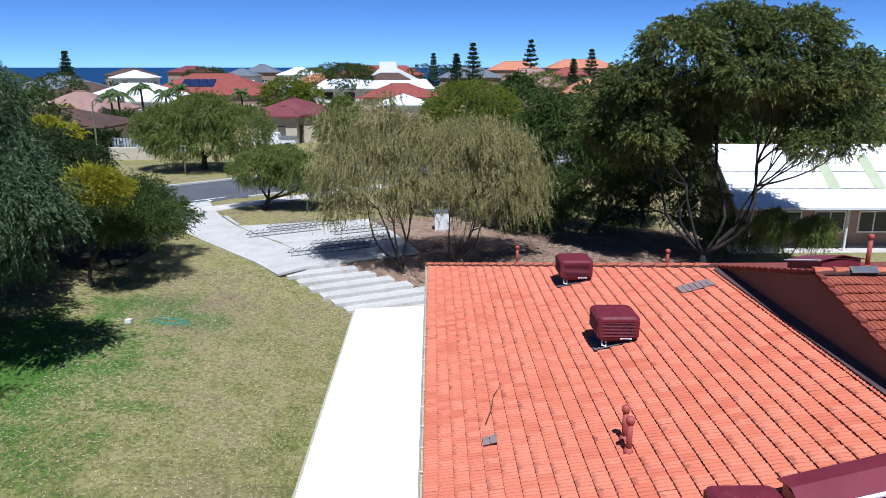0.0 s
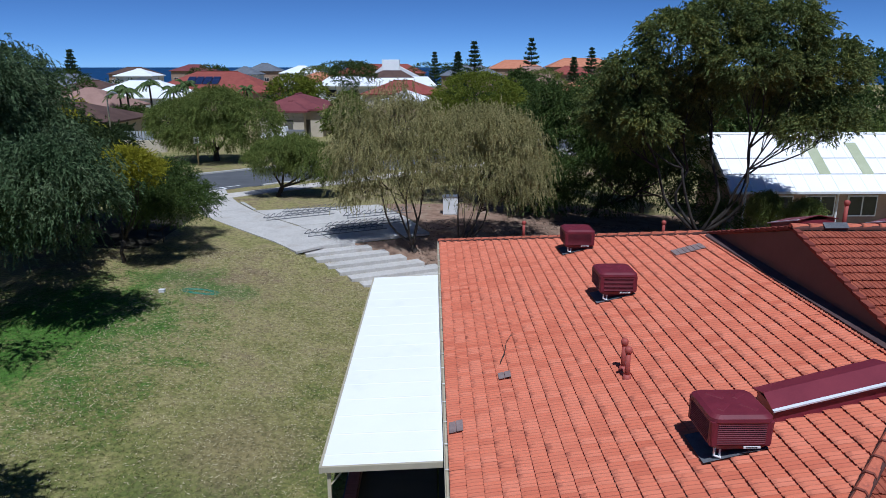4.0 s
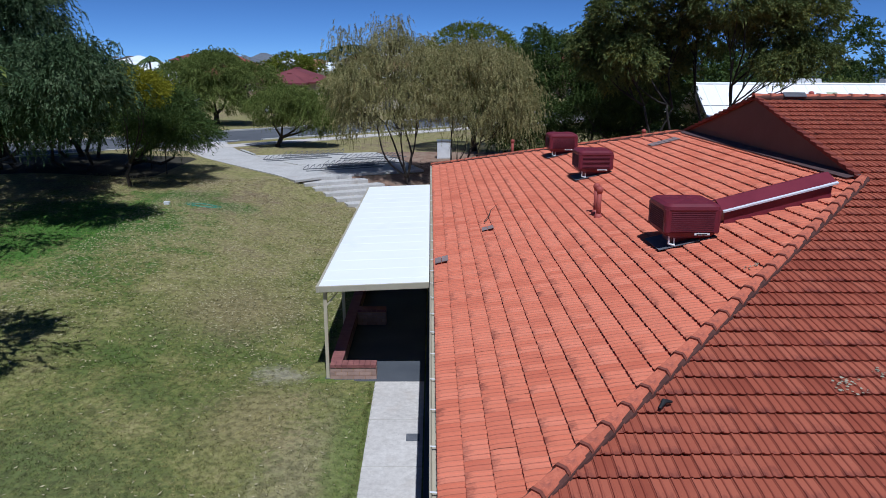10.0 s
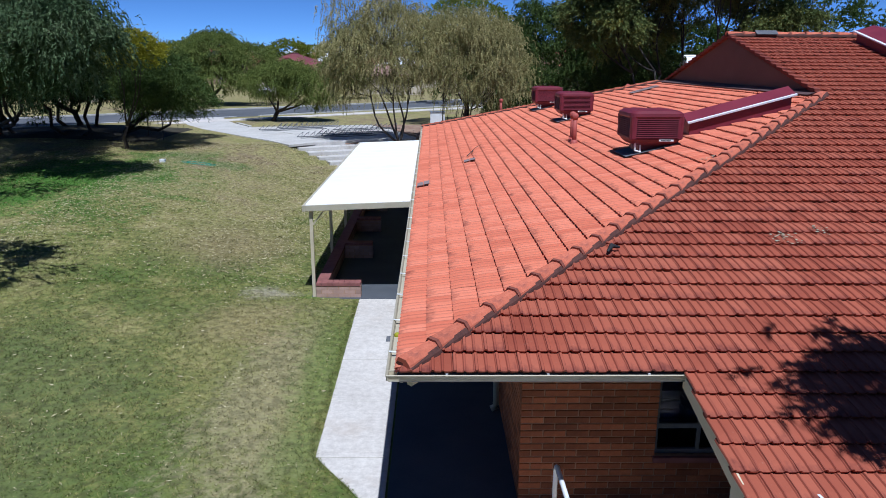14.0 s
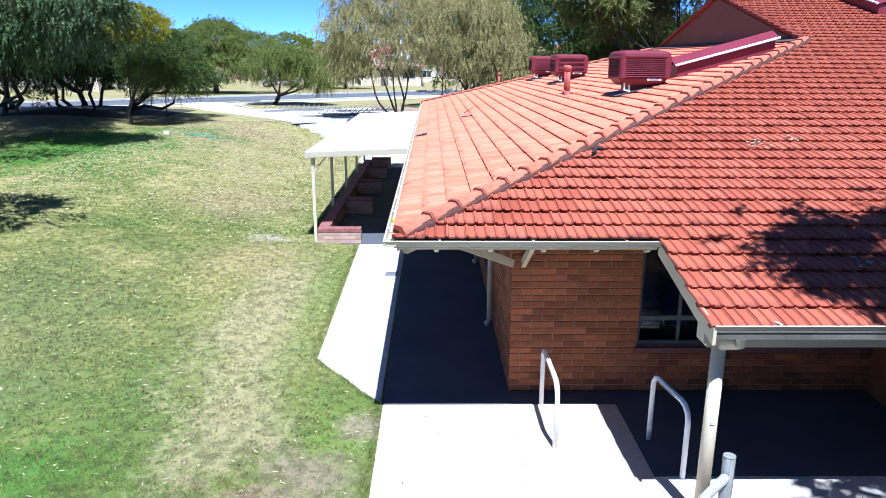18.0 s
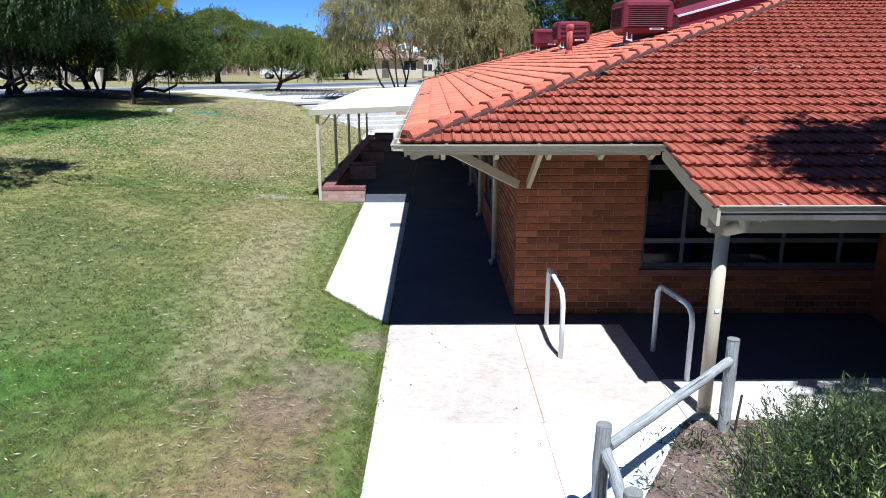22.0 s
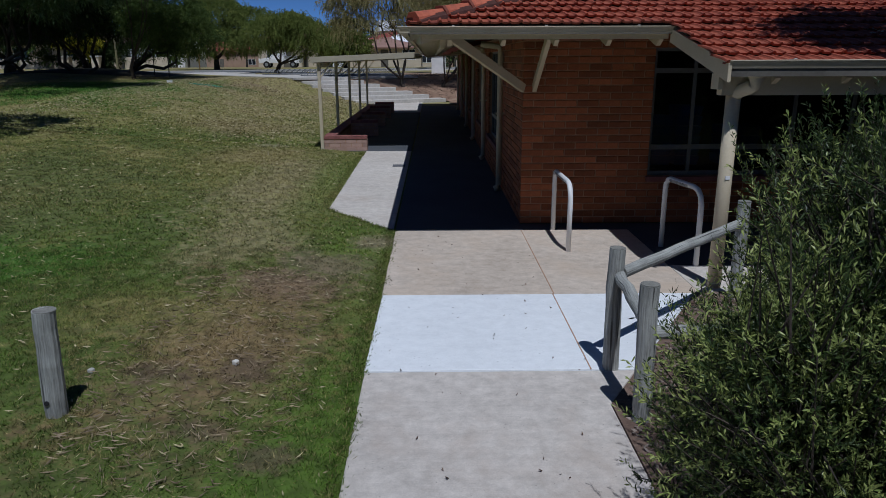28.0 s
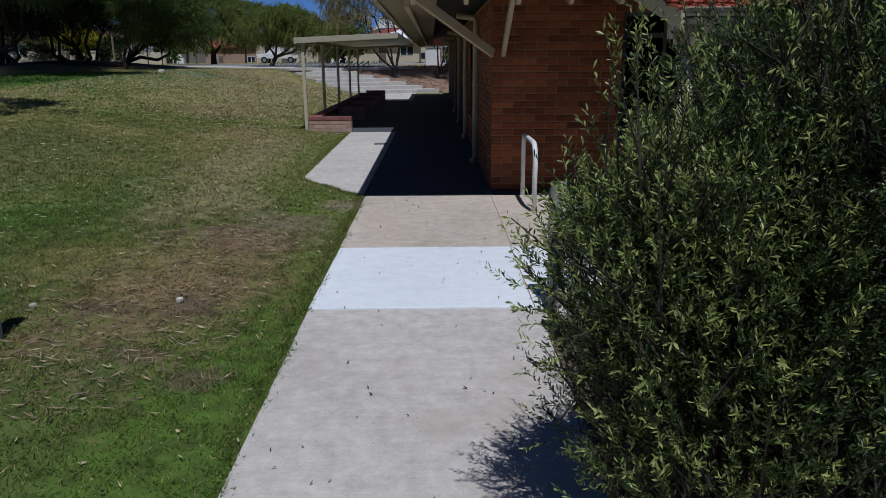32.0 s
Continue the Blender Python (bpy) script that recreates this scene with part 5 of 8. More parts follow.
part("edge_beam", Mesh().box((PX0 - 0.012, PY0 - 0.03, zp(PX0) - 0.1), (PX0 + 0.045, PY1 + 0.03, zp(PX0) + 0.035)), GUTTER, patio, "cream edge channel", bevel=0.006)
for y in (PY0 - 0.03, PY1 - 0.02):
    part("end_beam", Mesh().prism([(PX0 + 0.046, y, zp(PX0) - 0.09), (PX1, y, zp(PX1) - 0.09), (PX1, y, zp(PX1) + 0.034), (PX0 + 0.046, y, zp(PX0) + 0.034)], (0, 0.05, 0)), GUTTER, patio, "cream end channel", bevel=0.005)
for y in (7.5, 10.35, 13.3, 16.3, 19.1):
    p = part("post", Mesh().box((-3.69, y - 0.035, -0.05), (-3.62, y + 0.035, zp(PX0) - 0.05)), CREAM, patio, "slim cream steel post", bevel=0.006)
    beam("brace", (-3.655, y + 0.04, 1.64), (-3.655, y + 0.3, 1.98), 0.03, 0.03, CREAM, p)
    beam("brace", (-3.62, y, 1.64), (-3.34, y, 2.0), 0.03, 0.03, CREAM, p)

seat = thing("brick_seat_wall", "low pale brick seat wall with maroon brick capping", "seat wall")


def low_wall(owner, x0, y0, x1, y1, h):
    base = part("core", Mesh().box((x0 + 0.006, y0 + 0.006, -0.06), (x1 - 0.006, y1 - 0.006, h - 0.06)), MORTAR, owner)
    for axis in (0, 1):
        length = (x1 - x0) if axis == 0 else (y1 - y0)
        if length < 0.3:
            continue
        for c in range(int((h - 0.02) / 0.086)):
            z, s = -0.0 + 0.086 * c, (-0.125 if c % 2 else 0.0)
            while s < length - 0.03:
                a, b = max(0.0, s), min(length, s + 0.235)
                if b - a > 0.04:
                    lo = (x0 + a, y0, z) if axis == 0 else (x0, y0 + a, z)
                    hi = (x0 + b, y1, z + 0.076) if axis == 0 else (x1, y0 + b, z + 0.076)
                    part("brick", Mesh().box(lo, hi), BRICK_PALE, owner)
                s += 0.25
    n = max(1, int(max(x1 - x0, y1 - y0) / 0.12))
    for i in range(n):
        if x1 - x0 > y1 - y0:
            a, b = x0 + (x1 - x0) * i / n, x0 + (x1 - x0) * (i + 1) / n
            lo, hi = (a + 0.003, y0 - 0.012, h - 0.066), (b - 0.003, y1 + 0.012, h)
        else:
            a, b = y0 + (y1 - y0) * i / n, y0 + (y1 - y0) * (i + 1) / n
            lo, hi = (x0 - 0.012, a + 0.003, h - 0.066), (x1 + 0.012, b - 0.003, h)
        part("capping_brick", Mesh().box(lo, hi), BRICK_CAP, owner)


low_wall(seat, -3.6, 7.42, -2.62, 7.66, 0.33)
low_wall(seat, -3.6, 7.68, -3.37, 19.1, 0.33)
for y in (10.6, 13.6, 16.6, 18.9):
    s2 = thing("brick_seat", "pale brick cross seat in the patio shade", "seat wall", group="brick seats")
    low_wall(s2, -3.35, y, -2.62, y + 0.24, 0.42)

# ---- handrails, log fence, bollard ----
def hoop(a, b, h, label, worn):
    a, b = Vector(a), Vector(b)
    d = (b - a).normalized()
    pts = [a, a + Vector((0, 0, h - 0.12))]
    pts += [a + d * 0.09 * (1 - math.cos(t)) + Vector((0, 0, h - 0.12 + 0.12 * math.sin(t))) for t in (0.5, 1.0, 1.57)]
    pts += [b - d * 0.16 * (1 - math.sin(t)) + Vector((0, 0, h - 0.16 * (1 - math.cos(t)))) for t in (0.0, 0.5, 1.0, 1.57)]
    pts.append(b)
    r = thing("hoop_rail", label, "handrail", group="hoop rails")
    part("tube", Mesh().tube(pts, 0.028, 12), WHITE_PAINT, r, smooth=True)
    m = a + d * 0.12 + Vector((0, 0, h - 0.003))
    part("worn_patch", Mesh().tube([m, a + d * worn + Vector((0, 0, h - 0.003))], 0.0288, 12), BARE_PAINT, r, "paint worn to dark metal")


hoop((0.36, -0.37, 0), (0.36, -1.37, 0), 0.735, "white tubular hoop rail with worn top beside the brick wall", 0.7)
hoop((1.43, -1.19, 0), (1.55, -1.93, 0), 0.775, "white tubular hoop rail with worn top beside the column", 0.5)


def log(a, b, r, name, parent, label="", seed=0):
    q = random.Random(seed)
    a, b = Vector(a), Vector(b)
    n = 7
    pts = [a + (b - a) * (i / n) + Vector((q.gauss(0, 0.003), q.gauss(0, 0.003), q.gauss(0, 0.002))) for i in range(n + 1)]
    ob = part(name, Mesh().tube(pts, [r * q.uniform(0.95, 1.04) for _ in pts], 14), POST, parent, label, smooth=False)
    me = ob.data
    uv = me.uv_layers.new(name="UVMap")
    for poly in me.polygons[:14 * n]:
        ring_i, k = divmod(poly.index, 14)
        for c, (du, dv) in zip(poly.loop_indices, ((0, 0), (1, 0), (1, 1), (0, 1))):
            uv.data[c].uv = ((k + du) / 14, (ring_i + dv) / n * (b - a).length + seed)
    d = (b - a).normalized()
    for e, s in ((a, -1), (b, 1)):
        part("log_end", Mesh().tube([e, e + d * s * 0.004], r * 0.97, 14), POST_END, ob, "sawn grey end grain")
    return ob


fence = thing("log_fence", "weathered grey pine log fence round the mulch bed", "fence")
P1, P2, P3 = Vector((1.52, -2.93, 0)), Vector((0.09, -4.32, 0)), Vector((0.085, -5.04, 0))
for p, h, s in ((P1, 0.86, 1), (P2, 0.84, 2), (P3, 0.83, 3)):
    log(p - Vector((0, 0, 0.1)), p + Vector((0.0, 0, h)), 0.054, "post", fence, "grey pine post", s)
log(P1 + Vector((-0.04, -0.05, 0.68)), P2 + Vector((0.05, 0.05, 0.66)), 0.04, "rail", fence, "split pine rail", 4)
log(P2 + Vector((0.02, -0.02, 0.66)), P3 + Vector((0.03, 0.05, 0.56)), 0.04, "rail", fence, "split pine rail", 5)
log(P3 + Vector((0.04, 0.0, 0.55)), (1.6, -5.05, 0.55), 0.04, "rail", fence, "split pine rail", 6)
log((1.65, -5.05, -0.1), (1.65, -5.05, 0.8), 0.052, "post", fence, "grey pine post", 8)
solid("stake", Mesh().tube([(1.6, -2.97, -0.05), (1.63, -2.97, 0.36)], [0.012, 0.01], 6), BARK, "thin dark stake beside the log post", "stake")
bz = float(sheet_z(-3.25, -5.06))
bollard = thing("bollard", "weathered grey pine bollard standing in the lawn", "bollard")
log((-3.25, -5.065, bz - 0.1), (-3.225, -5.055, 0.712), 0.062, "post", bollard, "grey pine log", 9)
part("bolt_hole", Mesh().tube([(-3.253, -5.124, bz + 0.1), (-3.253, -5.131, bz + 0.1)], 0.014, 10), BLACK, bollard, "dark bolt hole")

bed = solid("mulch_bed", Mesh().prism([(-0.028, -9.5, -0.05), (3.6, -9.5, -0.05), (5.5, -2.76, -0.05), (1.24, -2.77, -0.05), (-0.028, -4.838, -0.05)], (0, 0, 0.055)), MULCH, "garden bed of brown bark mulch", "garden bed", kind="structure")


# ---- trees ----
def unit(v):
    return v / np.maximum(np.linalg.norm(v, axis=-1, keepdims=True), 1e-6)


def leaf_arrays(base, way, length, width, gen, far=False, belly=0.45):
    """Pointed leaves: each a folded kite from its base along its way; a far one is a plain blade."""
    n = len(base)
    ref = unit(gen.normal(size=(n, 3)))
    across = unit(np.cross(way, ref))
    nrm = np.cross(way, across)
    l, w = length[:, None], width[:, None]
    if far:
        v = np.stack([base - across * w * 0.5, base + across * w * 0.5, base + way * l], 1)
        return v.reshape(-1, 3), np.arange(n * 3).reshape(-1, 3)
    v = np.stack([base, base + way * l * belly + across * w * 0.5 + nrm * w * 0.12, base + way * l - nrm * w * 0.1, base + way * l * belly - across * w * 0.5 + nrm * w * 0.12], 1)
    f = np.array([[0, 1, 2, 3]])[None] + (np.arange(n) * 4)[:, None, None]
    return v.reshape(-1, 3), f.reshape(-1, 4)


def crown_points(lobes, clusters, per, gen, spread, hang, fill):
    """Leaf bases gathered in clumps on and in the lobes of a crown, and the way outwards at each."""
    vol = np.array([(l[3] * l[4] * l[5]) ** 0.67 * (l[6] if len(l) > 6 else 1.0) for l in lobes])
    pick = gen.choice(len(lobes), clusters, p=vol / vol.sum())
    c, r = np.array([l[:3] for l in lobes])[pick], np.array([l[3:6] for l in lobes])[pick]
    d = unit(gen.normal(size=(clusters, 3)))
    d[:, 2] = np.where((d[:, 2] < -0.3) & (gen.random(clusters) < 0.5), -d[:, 2], d[:, 2])
    rad = fill + (1.06 - fill) * gen.random(clusters) ** 0.55
    centre = c + d * r * rad[:, None]
    size = spread * gen.uniform(0.45, 1.25, clusters)
    p = np.repeat(centre, per, 0) + gen.normal(size=(clusters * per, 3)) * np.repeat(size, per)[:, None] * np.array([1, 1, 0.7])
    p[:, 2] -= np.repeat(hang * gen.random(clusters), per) * gen.random(clusters * per) * 1.5
    return p, np.repeat(d, per, 0)


def limbs(base, lobes, r0, seed, lean=0.35, twigs=4, fork=0.25, bow=0.5, stems=4):
    """A trunk that forks into crooked tapered stems; each stem forks again, one branch for each lobe, with twigs inside it."""
    q = random.Random(seed)
    g = Mesh()
    base = Vector(base)
    mean = sum((Vector(l[:3]) for l in lobes), Vector()) / len(lobes)
    split = base + (mean - base) * fork
    split.x, split.y = base.x + (mean.x - base.x) * fork * lean * 2, base.y + (mean.y - base.y) * fork * lean * 2
    g.tube([base - Vector((0, 0, 0.2)), base + Vector((0, 0, 0.15)), base.lerp(split, 0.5) + Vector((q.gauss(0, 0.06), q.gauss(0, 0.06), 0)), split], [r0 * 1.35, r0 * 1.1, r0 * 0.95, r0 * 0.85], 9)

    def crooked(a, b, ra, rb, n, out):
        """A limb that leaves outwards, wanders and ends at b."""
        d, size = b - a, (b - a).length
        w1, w2 = Vector((q.gauss(0, 1), q.gauss(0, 1), q.gauss(0, 0.5))), Vector((q.gauss(0, 1), q.gauss(0, 1), q.gauss(0, 0.5)))
        ph, pts = q.uniform(0, 6.28), []
        for i in range(n + 1):
            t = i / n
            p = a + d * t + Vector((d.x, d.y, -0.4 * size)) * out * math.sin(t * 3.14)
            p += (w1 * math.sin(t * 3.14) + w2 * 0.45 * math.sin(t * 6.28 + ph) * math.sin(t * 3.14)) * bow * 0.055 * size
            pts.append(p)
        rad = [ra + (rb - ra) * (i / n) ** 0.8 for i in range(n + 1)]
        g.tube(pts, rad, 7)
        return pts

    order = sorted(lobes, key=lambda l: math.atan2(l[1] - base.y, l[0] - base.x))
    k = max(1, min(stems, len(order)))
    for c in range(k):
        some = order[c * len(order) // k:(c + 1) * len(order) // k]
        mid = sum((Vector(l[:3]) for l in some), Vector()) / len(some)
        node = split.lerp(mid, q.uniform(0.38, 0.55)) if len(some) > 1 else split
        if len(some) > 1:
            crooked(split, node, r0 * 0.62, r0 * 0.36, 6, 0.14)
        for l in some:
            end = Vector(l[:3]) + Vector((q.gauss(0, 0.2), q.gauss(0, 0.2), l[5] * 0.3))
            pts = crooked(node, end, r0 * (0.34 if len(some) > 1 else 0.55), r0 * 0.07, 7, 0.1)
            for _ in range(twigs):
                a = pts[q.randint(2, 6)]
                d = Vector((q.gauss(0, 1), q.gauss(0, 1), q.uniform(-0.2, 1))).normalized()
                b = Vector(l[:3]) + Vector((d.x * l[3], d.y * l[4], d.z * l[5])) * q.uniform(0.6, 0.95)
                m = a.lerp(b, 0.5) + Vector((q.gauss(0, 0.15), q.gauss(0, 0.15), 0.15))
                g.tube([a, m, b], [r0 * 0.16, r0 * 0.1, r0 * 0.03], 5, False)
    return g


def spray_crown(lobes, clumps, per, leaves, long, droop, gen, spread, fill, lift, loose=0.38):
    """Sprays gathered in clumps over the lobes: each a twig that leaves its clump outwards and bends down, set with leaves."""
    vol = np.array([(l[3] * l[4] * l[5]) ** 0.67 * (l[6] if len(l) > 6 else 1.0) for l in lobes])
    pick = gen.choice(len(lobes), clumps, p=vol / vol.sum())
    c, r = np.array([l[:3] for l in lobes])[pick], np.array([l[3:6] for l in lobes])[pick]
    d = unit(gen.normal(size=(clumps, 3)))
    d[:, 2] = np.where((d[:, 2] < -0.3) & (gen.random(clumps) < 0.5), -d[:, 2], d[:, 2])
    centre = c + d * r * (fill + (1.0 - fill) * gen.random(clumps) ** 0.5)[:, None]
    n = clumps * per
    out = np.repeat(d, per, 0)
    start = np.repeat(centre, per, 0) + gen.normal(size=(n, 3)) * spread * np.repeat(gen.uniform(0.4, 1.3, clumps), per)[:, None] * np.array([1, 1, 0.6])
    way = unit(out * np.array([1, 1, 0.6]) + np.array([0, 0, lift]) + gen.normal(size=(n, 3)) * 0.45)
    size = long * gen.uniform(0.5, 1.4, n)
    s = np.tile(np.linspace(0.08, 1, leaves), n)[:, None]
    start, way, size = np.repeat(start, leaves, 0), np.repeat(way, leaves, 0), np.repeat(size, leaves)[:, None]
    down = np.array([0, 0, -1.0])
    p = start + way * size * s * (1 - 0.3 * min(1.0, droop) * s) + down * droop * size * s ** 2
    along = unit(way + down * 2 * droop * s)
    return p, unit(along * 0.85 + gen.normal(size=p.shape) * loose)


def tree(name, label, base, lobes, leaf_mat, clumps, per, leaves, leaf, r0=0.16, seed=1, bark=None, long=0.4, droop=0.6, spread=0.18, fill=0.55, lift=0.3, twigs=4, group="", lean=0.35, fork=0.25, category="tree", bow=0.5, extra=None, loose=0.38, stems=4):
    """leaf: length and width in metres. long, droop: reach of the leafy twigs and how far they bend down."""
    gen = np.random.default_rng(seed)
    x, y = base
    z = float(ground_z(x, y))
    t = thing(name, label, category, None, group)
    g = limbs((x, y, z), lobes, r0, seed, lean, twigs, fork, bow, stems)
    for pts, rad in extra or ():
        g.tube(pts, rad, 7)
    part("trunk", g, bark or BARK, t, "forked trunk and limbs", smooth=True)
    p, way = spray_crown(lobes, clumps, per, leaves, long, droop, gen, spread, fill, lift, loose)
    n = len(p)
    v, f = leaf_arrays(p, way, leaf[0] * gen.uniform(0.6, 1.3, n), leaf[1] * gen.uniform(0.6, 1.3, n), gen, True)
    part("crown", big_mesh("crown", v, f), leaf_mat, t, "leafy crown")
    return t


tree("willow_tree", "weeping grey-green peppermint tree beside the bicycle racks", (-2.62, 28.1),
     [(-4.9, 28.2, 5.7, 1.6, 1.7, 1.3), (-3.3, 28.8, 6.7, 1.8, 1.8, 1.2), (-1.7, 28.3, 5.8, 1.5, 1.6, 1.5), (-5.4, 28.1, 7.2, 0.9, 0.9, 1.0, 0.35), (-3.5, 28.3, 7.9, 0.9, 0.8, 0.8, 0.3), (-3.0, 27.5, 4.9, 2.3, 1.3, 0.9), (-2.9, 28.3, 7.6, 1.3, 1.1, 0.6, 0.4), (-5.6, 28.4, 4.7, 0.9, 1.2, 0.9), (-5.2, 27.9, 3.6, 1.0, 1.0, 0.7, 0.7), (-3.5, 27.5, 3.7, 1.2, 0.9, 0.6, 0.6), (-2.0, 27.9, 4.2, 1.2, 1.0, 0.8, 0.8)],
     L_GREY, 900, 9, 14, (0.11, 0.03), 0.1, 11, long=0.32, droop=1.25, spread=0.3, fill=0.35, lift=0.75, loose=0.32, twigs=7, fork=0.08, bow=0.8, stems=5)
tree("willow_tree", "weeping grey-green peppermint tree with several stems", (-0.55, 28.9),
     [(0.1, 28.8, 6.3, 1.8, 1.8, 1.3), (2.0, 28.9, 5.6, 1.6, 1.7, 1.4), (0.9, 28.0, 4.7, 2.0, 1.4, 0.9), (1.2, 28.8, 6.7, 1.5, 1.5, 0.8), (3.0, 29.0, 4.7, 0.8, 1.1, 0.9), (0.2, 28.0, 3.7, 1.2, 0.9, 0.7, 0.7), (1.8, 28.2, 3.6, 1.3, 0.9, 0.8, 0.8), (3.2, 28.8, 3.7, 0.8, 0.9, 0.8, 0.7)],
     L_GREY, 760, 9, 14, (0.11, 0.03), 0.09, 12, long=0.32, droop=1.25, spread=0.3, fill=0.35, lift=0.75, loose=0.32, twigs=6, fork=0.07, bow=0.8, stems=5)
tree("round_tree", "dense bright green round-crowned tree", (1.2, 38.5), [(1.0, 38.5, 6.6, 3.0, 2.8, 2.3), (-0.6, 38.2, 5.4, 2.0, 2.0, 1.8), (2.6, 38.4, 5.6, 2.0, 2.0, 1.9)], L_LIME, 1500, 8, 9, (0.1, 0.038), 0.18, 13, long=0.25, droop=0.3, spread=0.16, fill=0.85)
for i, (bx, by, lobes) in enumerate((((4.3), 34.4, [(3.6, 34.2, 5.2, 1.6, 1.7, 2.0), (5.3, 34.8, 6.5, 1.6, 1.7, 1.8), (4.4, 33.6, 3.4, 1.8, 1.4, 1.4), (4.6, 35, 7.6, 0.9, 1.0, 0.9), (4.0, 34.6, 2.2, 2.0, 1.4, 1.2), (2.4, 35.6, 4.4, 1.4, 1.4, 2.4)]),
                                     ((7.2), 34.6, [(6.8, 34.6, 6.6, 1.6, 1.7, 1.8), (8.6, 34.4, 5.2, 1.6, 1.7, 2.0), (7.0, 33.6, 3.6, 1.7, 1.3, 1.4), (9.6, 35.0, 4.0, 1.5, 1.5, 1.7), (12.2, 31.6, 2.6, 1.3, 1.1, 1.5), (13.4, 31.0, 1.6, 0.9, 0.9, 1.0), (10.4, 33.0, 5.2, 1.9, 1.1, 1.8), (11.8, 33.4, 4.6, 1.3, 1.0, 1.6), (8.0, 34.8, 2.2, 2.4, 1.4, 1.3), (11.6, 35.0, 3.0, 1.6, 1.2, 1.6)]),
                                     ((11.2), 38.0, [(10.8, 38, 4.6, 1.9, 1.9, 2.2), (10.0, 41, 4.2, 2.1, 1.9, 2.0), (11.8, 39, 6.3, 1.9, 1.9, 1.7)]))):
    tree("dark_tree", "dark green dense-leaved tree in the shade behind the roof", (bx, by), lobes, L_DARK, 900, 8, 11, (0.15, 0.05), 0.14, 20 + i, long=0.5, droop=0.6, spread=0.26, fill=0.4, group="dark trees", twigs=5)
gum_lobes = [(15.0, 27.6, 6.4, 1.1, 1.0, 0.7, 0.8), (16.7, 27.8, 6.8, 1.1, 1.0, 0.8), (10.2, 30.4, 6.2, 1.8, 1.0, 1.0, 0.7), (7.6, 30.2, 6.2, 1.2, 1.0, 0.9, 0.7), (6.8, 29.5, 7.2, 1.3, 1.5, 1.3), (9.5, 30.0, 7.7, 1.9, 1.4, 1.1), (12.5, 30.2, 8.0, 2.1, 1.4, 1.0), (15.3, 29.5, 8.0, 1.6, 1.5, 1.1), (7.5, 28.6, 8.6, 1.4, 1.7, 1.4), (9.2, 28.2, 10.5, 1.6, 1.8, 1.2), (11.5, 29.0, 11.1, 2.0, 2.0, 1.2), (13.9, 28.6, 10.8, 2.0, 2.0, 1.3), (16.3, 28.6, 9.1, 1.7, 1.8, 1.4), (12.3, 27.4, 9.3, 2.0, 1.5, 0.9), (16.0, 28.0, 7.1, 1.0, 1.1, 0.7, 0.6), (8.1, 28.2, 6.8, 1.1, 1.2, 1.0), (10.3, 28.8, 8.7, 1.4, 1.3, 0.8), (14.6, 28.0, 8.7, 1.3, 1.3, 0.8)]
tree("gum_tree", "tall spreading gum with many bare stems below a high olive crown", (11.0, 28.3), gum_lobes, L_GUM, 2500, 13, 10, (0.14, 0.055), 0.15, 31, GUM_BARK, long=0.34, droop=0.5, spread=0.24, fill=0.5, lift=0.5, twigs=6, fork=0.12, lean=0.5, bow=1.5, stems=7)
tree("small_tree", "small rounded green tree standing in the shaded paving", (-11.7, 40.3), [(-12.0, 40.3, 3.7, 1.5, 1.6, 1.0), (-9.5, 40.3, 3.4, 1.6, 1.5, 1.2), (-10.7, 40.3, 4.3, 1.5, 1.5, 0.75), (-8.5, 40.2, 3.0, 0.8, 1.0, 1.0)], L_WILLOW, 1100, 8, 10, (0.12, 0.04), 0.16, 41, long=0.34, droop=0.9, spread=0.2, fill=0.55)
tree("street_tree", "broad dense green tree across the street", (-20.9, 57.6), [(-23.6, 57, 4.5, 2.6, 2.6, 2.0), (-20.6, 57, 5.6, 2.7, 2.7, 1.8), (-17.4, 57.2, 4.5, 2.5, 2.5, 2.0), (-20.2, 57, 6.3, 1.8, 2.0, 1.2), (-21, 55.6, 3.6, 3.4, 1.8, 1.3)], L_WILLOW, 1900, 8, 10, (0.15, 0.055), 0.26, 42, long=0.4, droop=0.7, spread=0.28, fill=0.7)
tree("peppermint_tree", "large grey-green peppermint tree with low hanging boughs", (-22.4, 27.6), [(-18.6, 22.6, 8.4, 2.6, 2.6, 2.0), (-16.6, 22.4, 6.5, 1.4, 1.6, 1.4), (-20.5, 22.5, 7.6, 3.0, 3.0, 2.4), (-17.3, 20.6, 8.4, 1.6, 1.6, 1.3), (-17.0, 21.0, 5.2, 2.1, 1.8, 1.4), (-15.6, 19.7, 5.5, 1.5, 1.5, 1.2), (-13.0, 16.7, 5.7, 1.8, 1.7, 1.6, 1.4), (-14.9, 17.4, 5.4, 1.9, 1.8, 1.7, 1.3), (-17.2, 17.6, 5.6, 2.2, 2.0, 1.9), (-20.2, 18.4, 5.4, 2.7, 2.6, 1.9), (-13.8, 12.6, 6.6, 1.6, 1.2, 0.7, 0.5), (-17.4, 13.8, 6.4, 2.2, 2.0, 1.3)], L_BLUE, 3300, 9, 11, (0.125, 0.046), 0.15, 51, long=0.34, droop=0.95, spread=0.27, fill=0.38, twigs=6, stems=5, bow=1.4, fork=0.12)
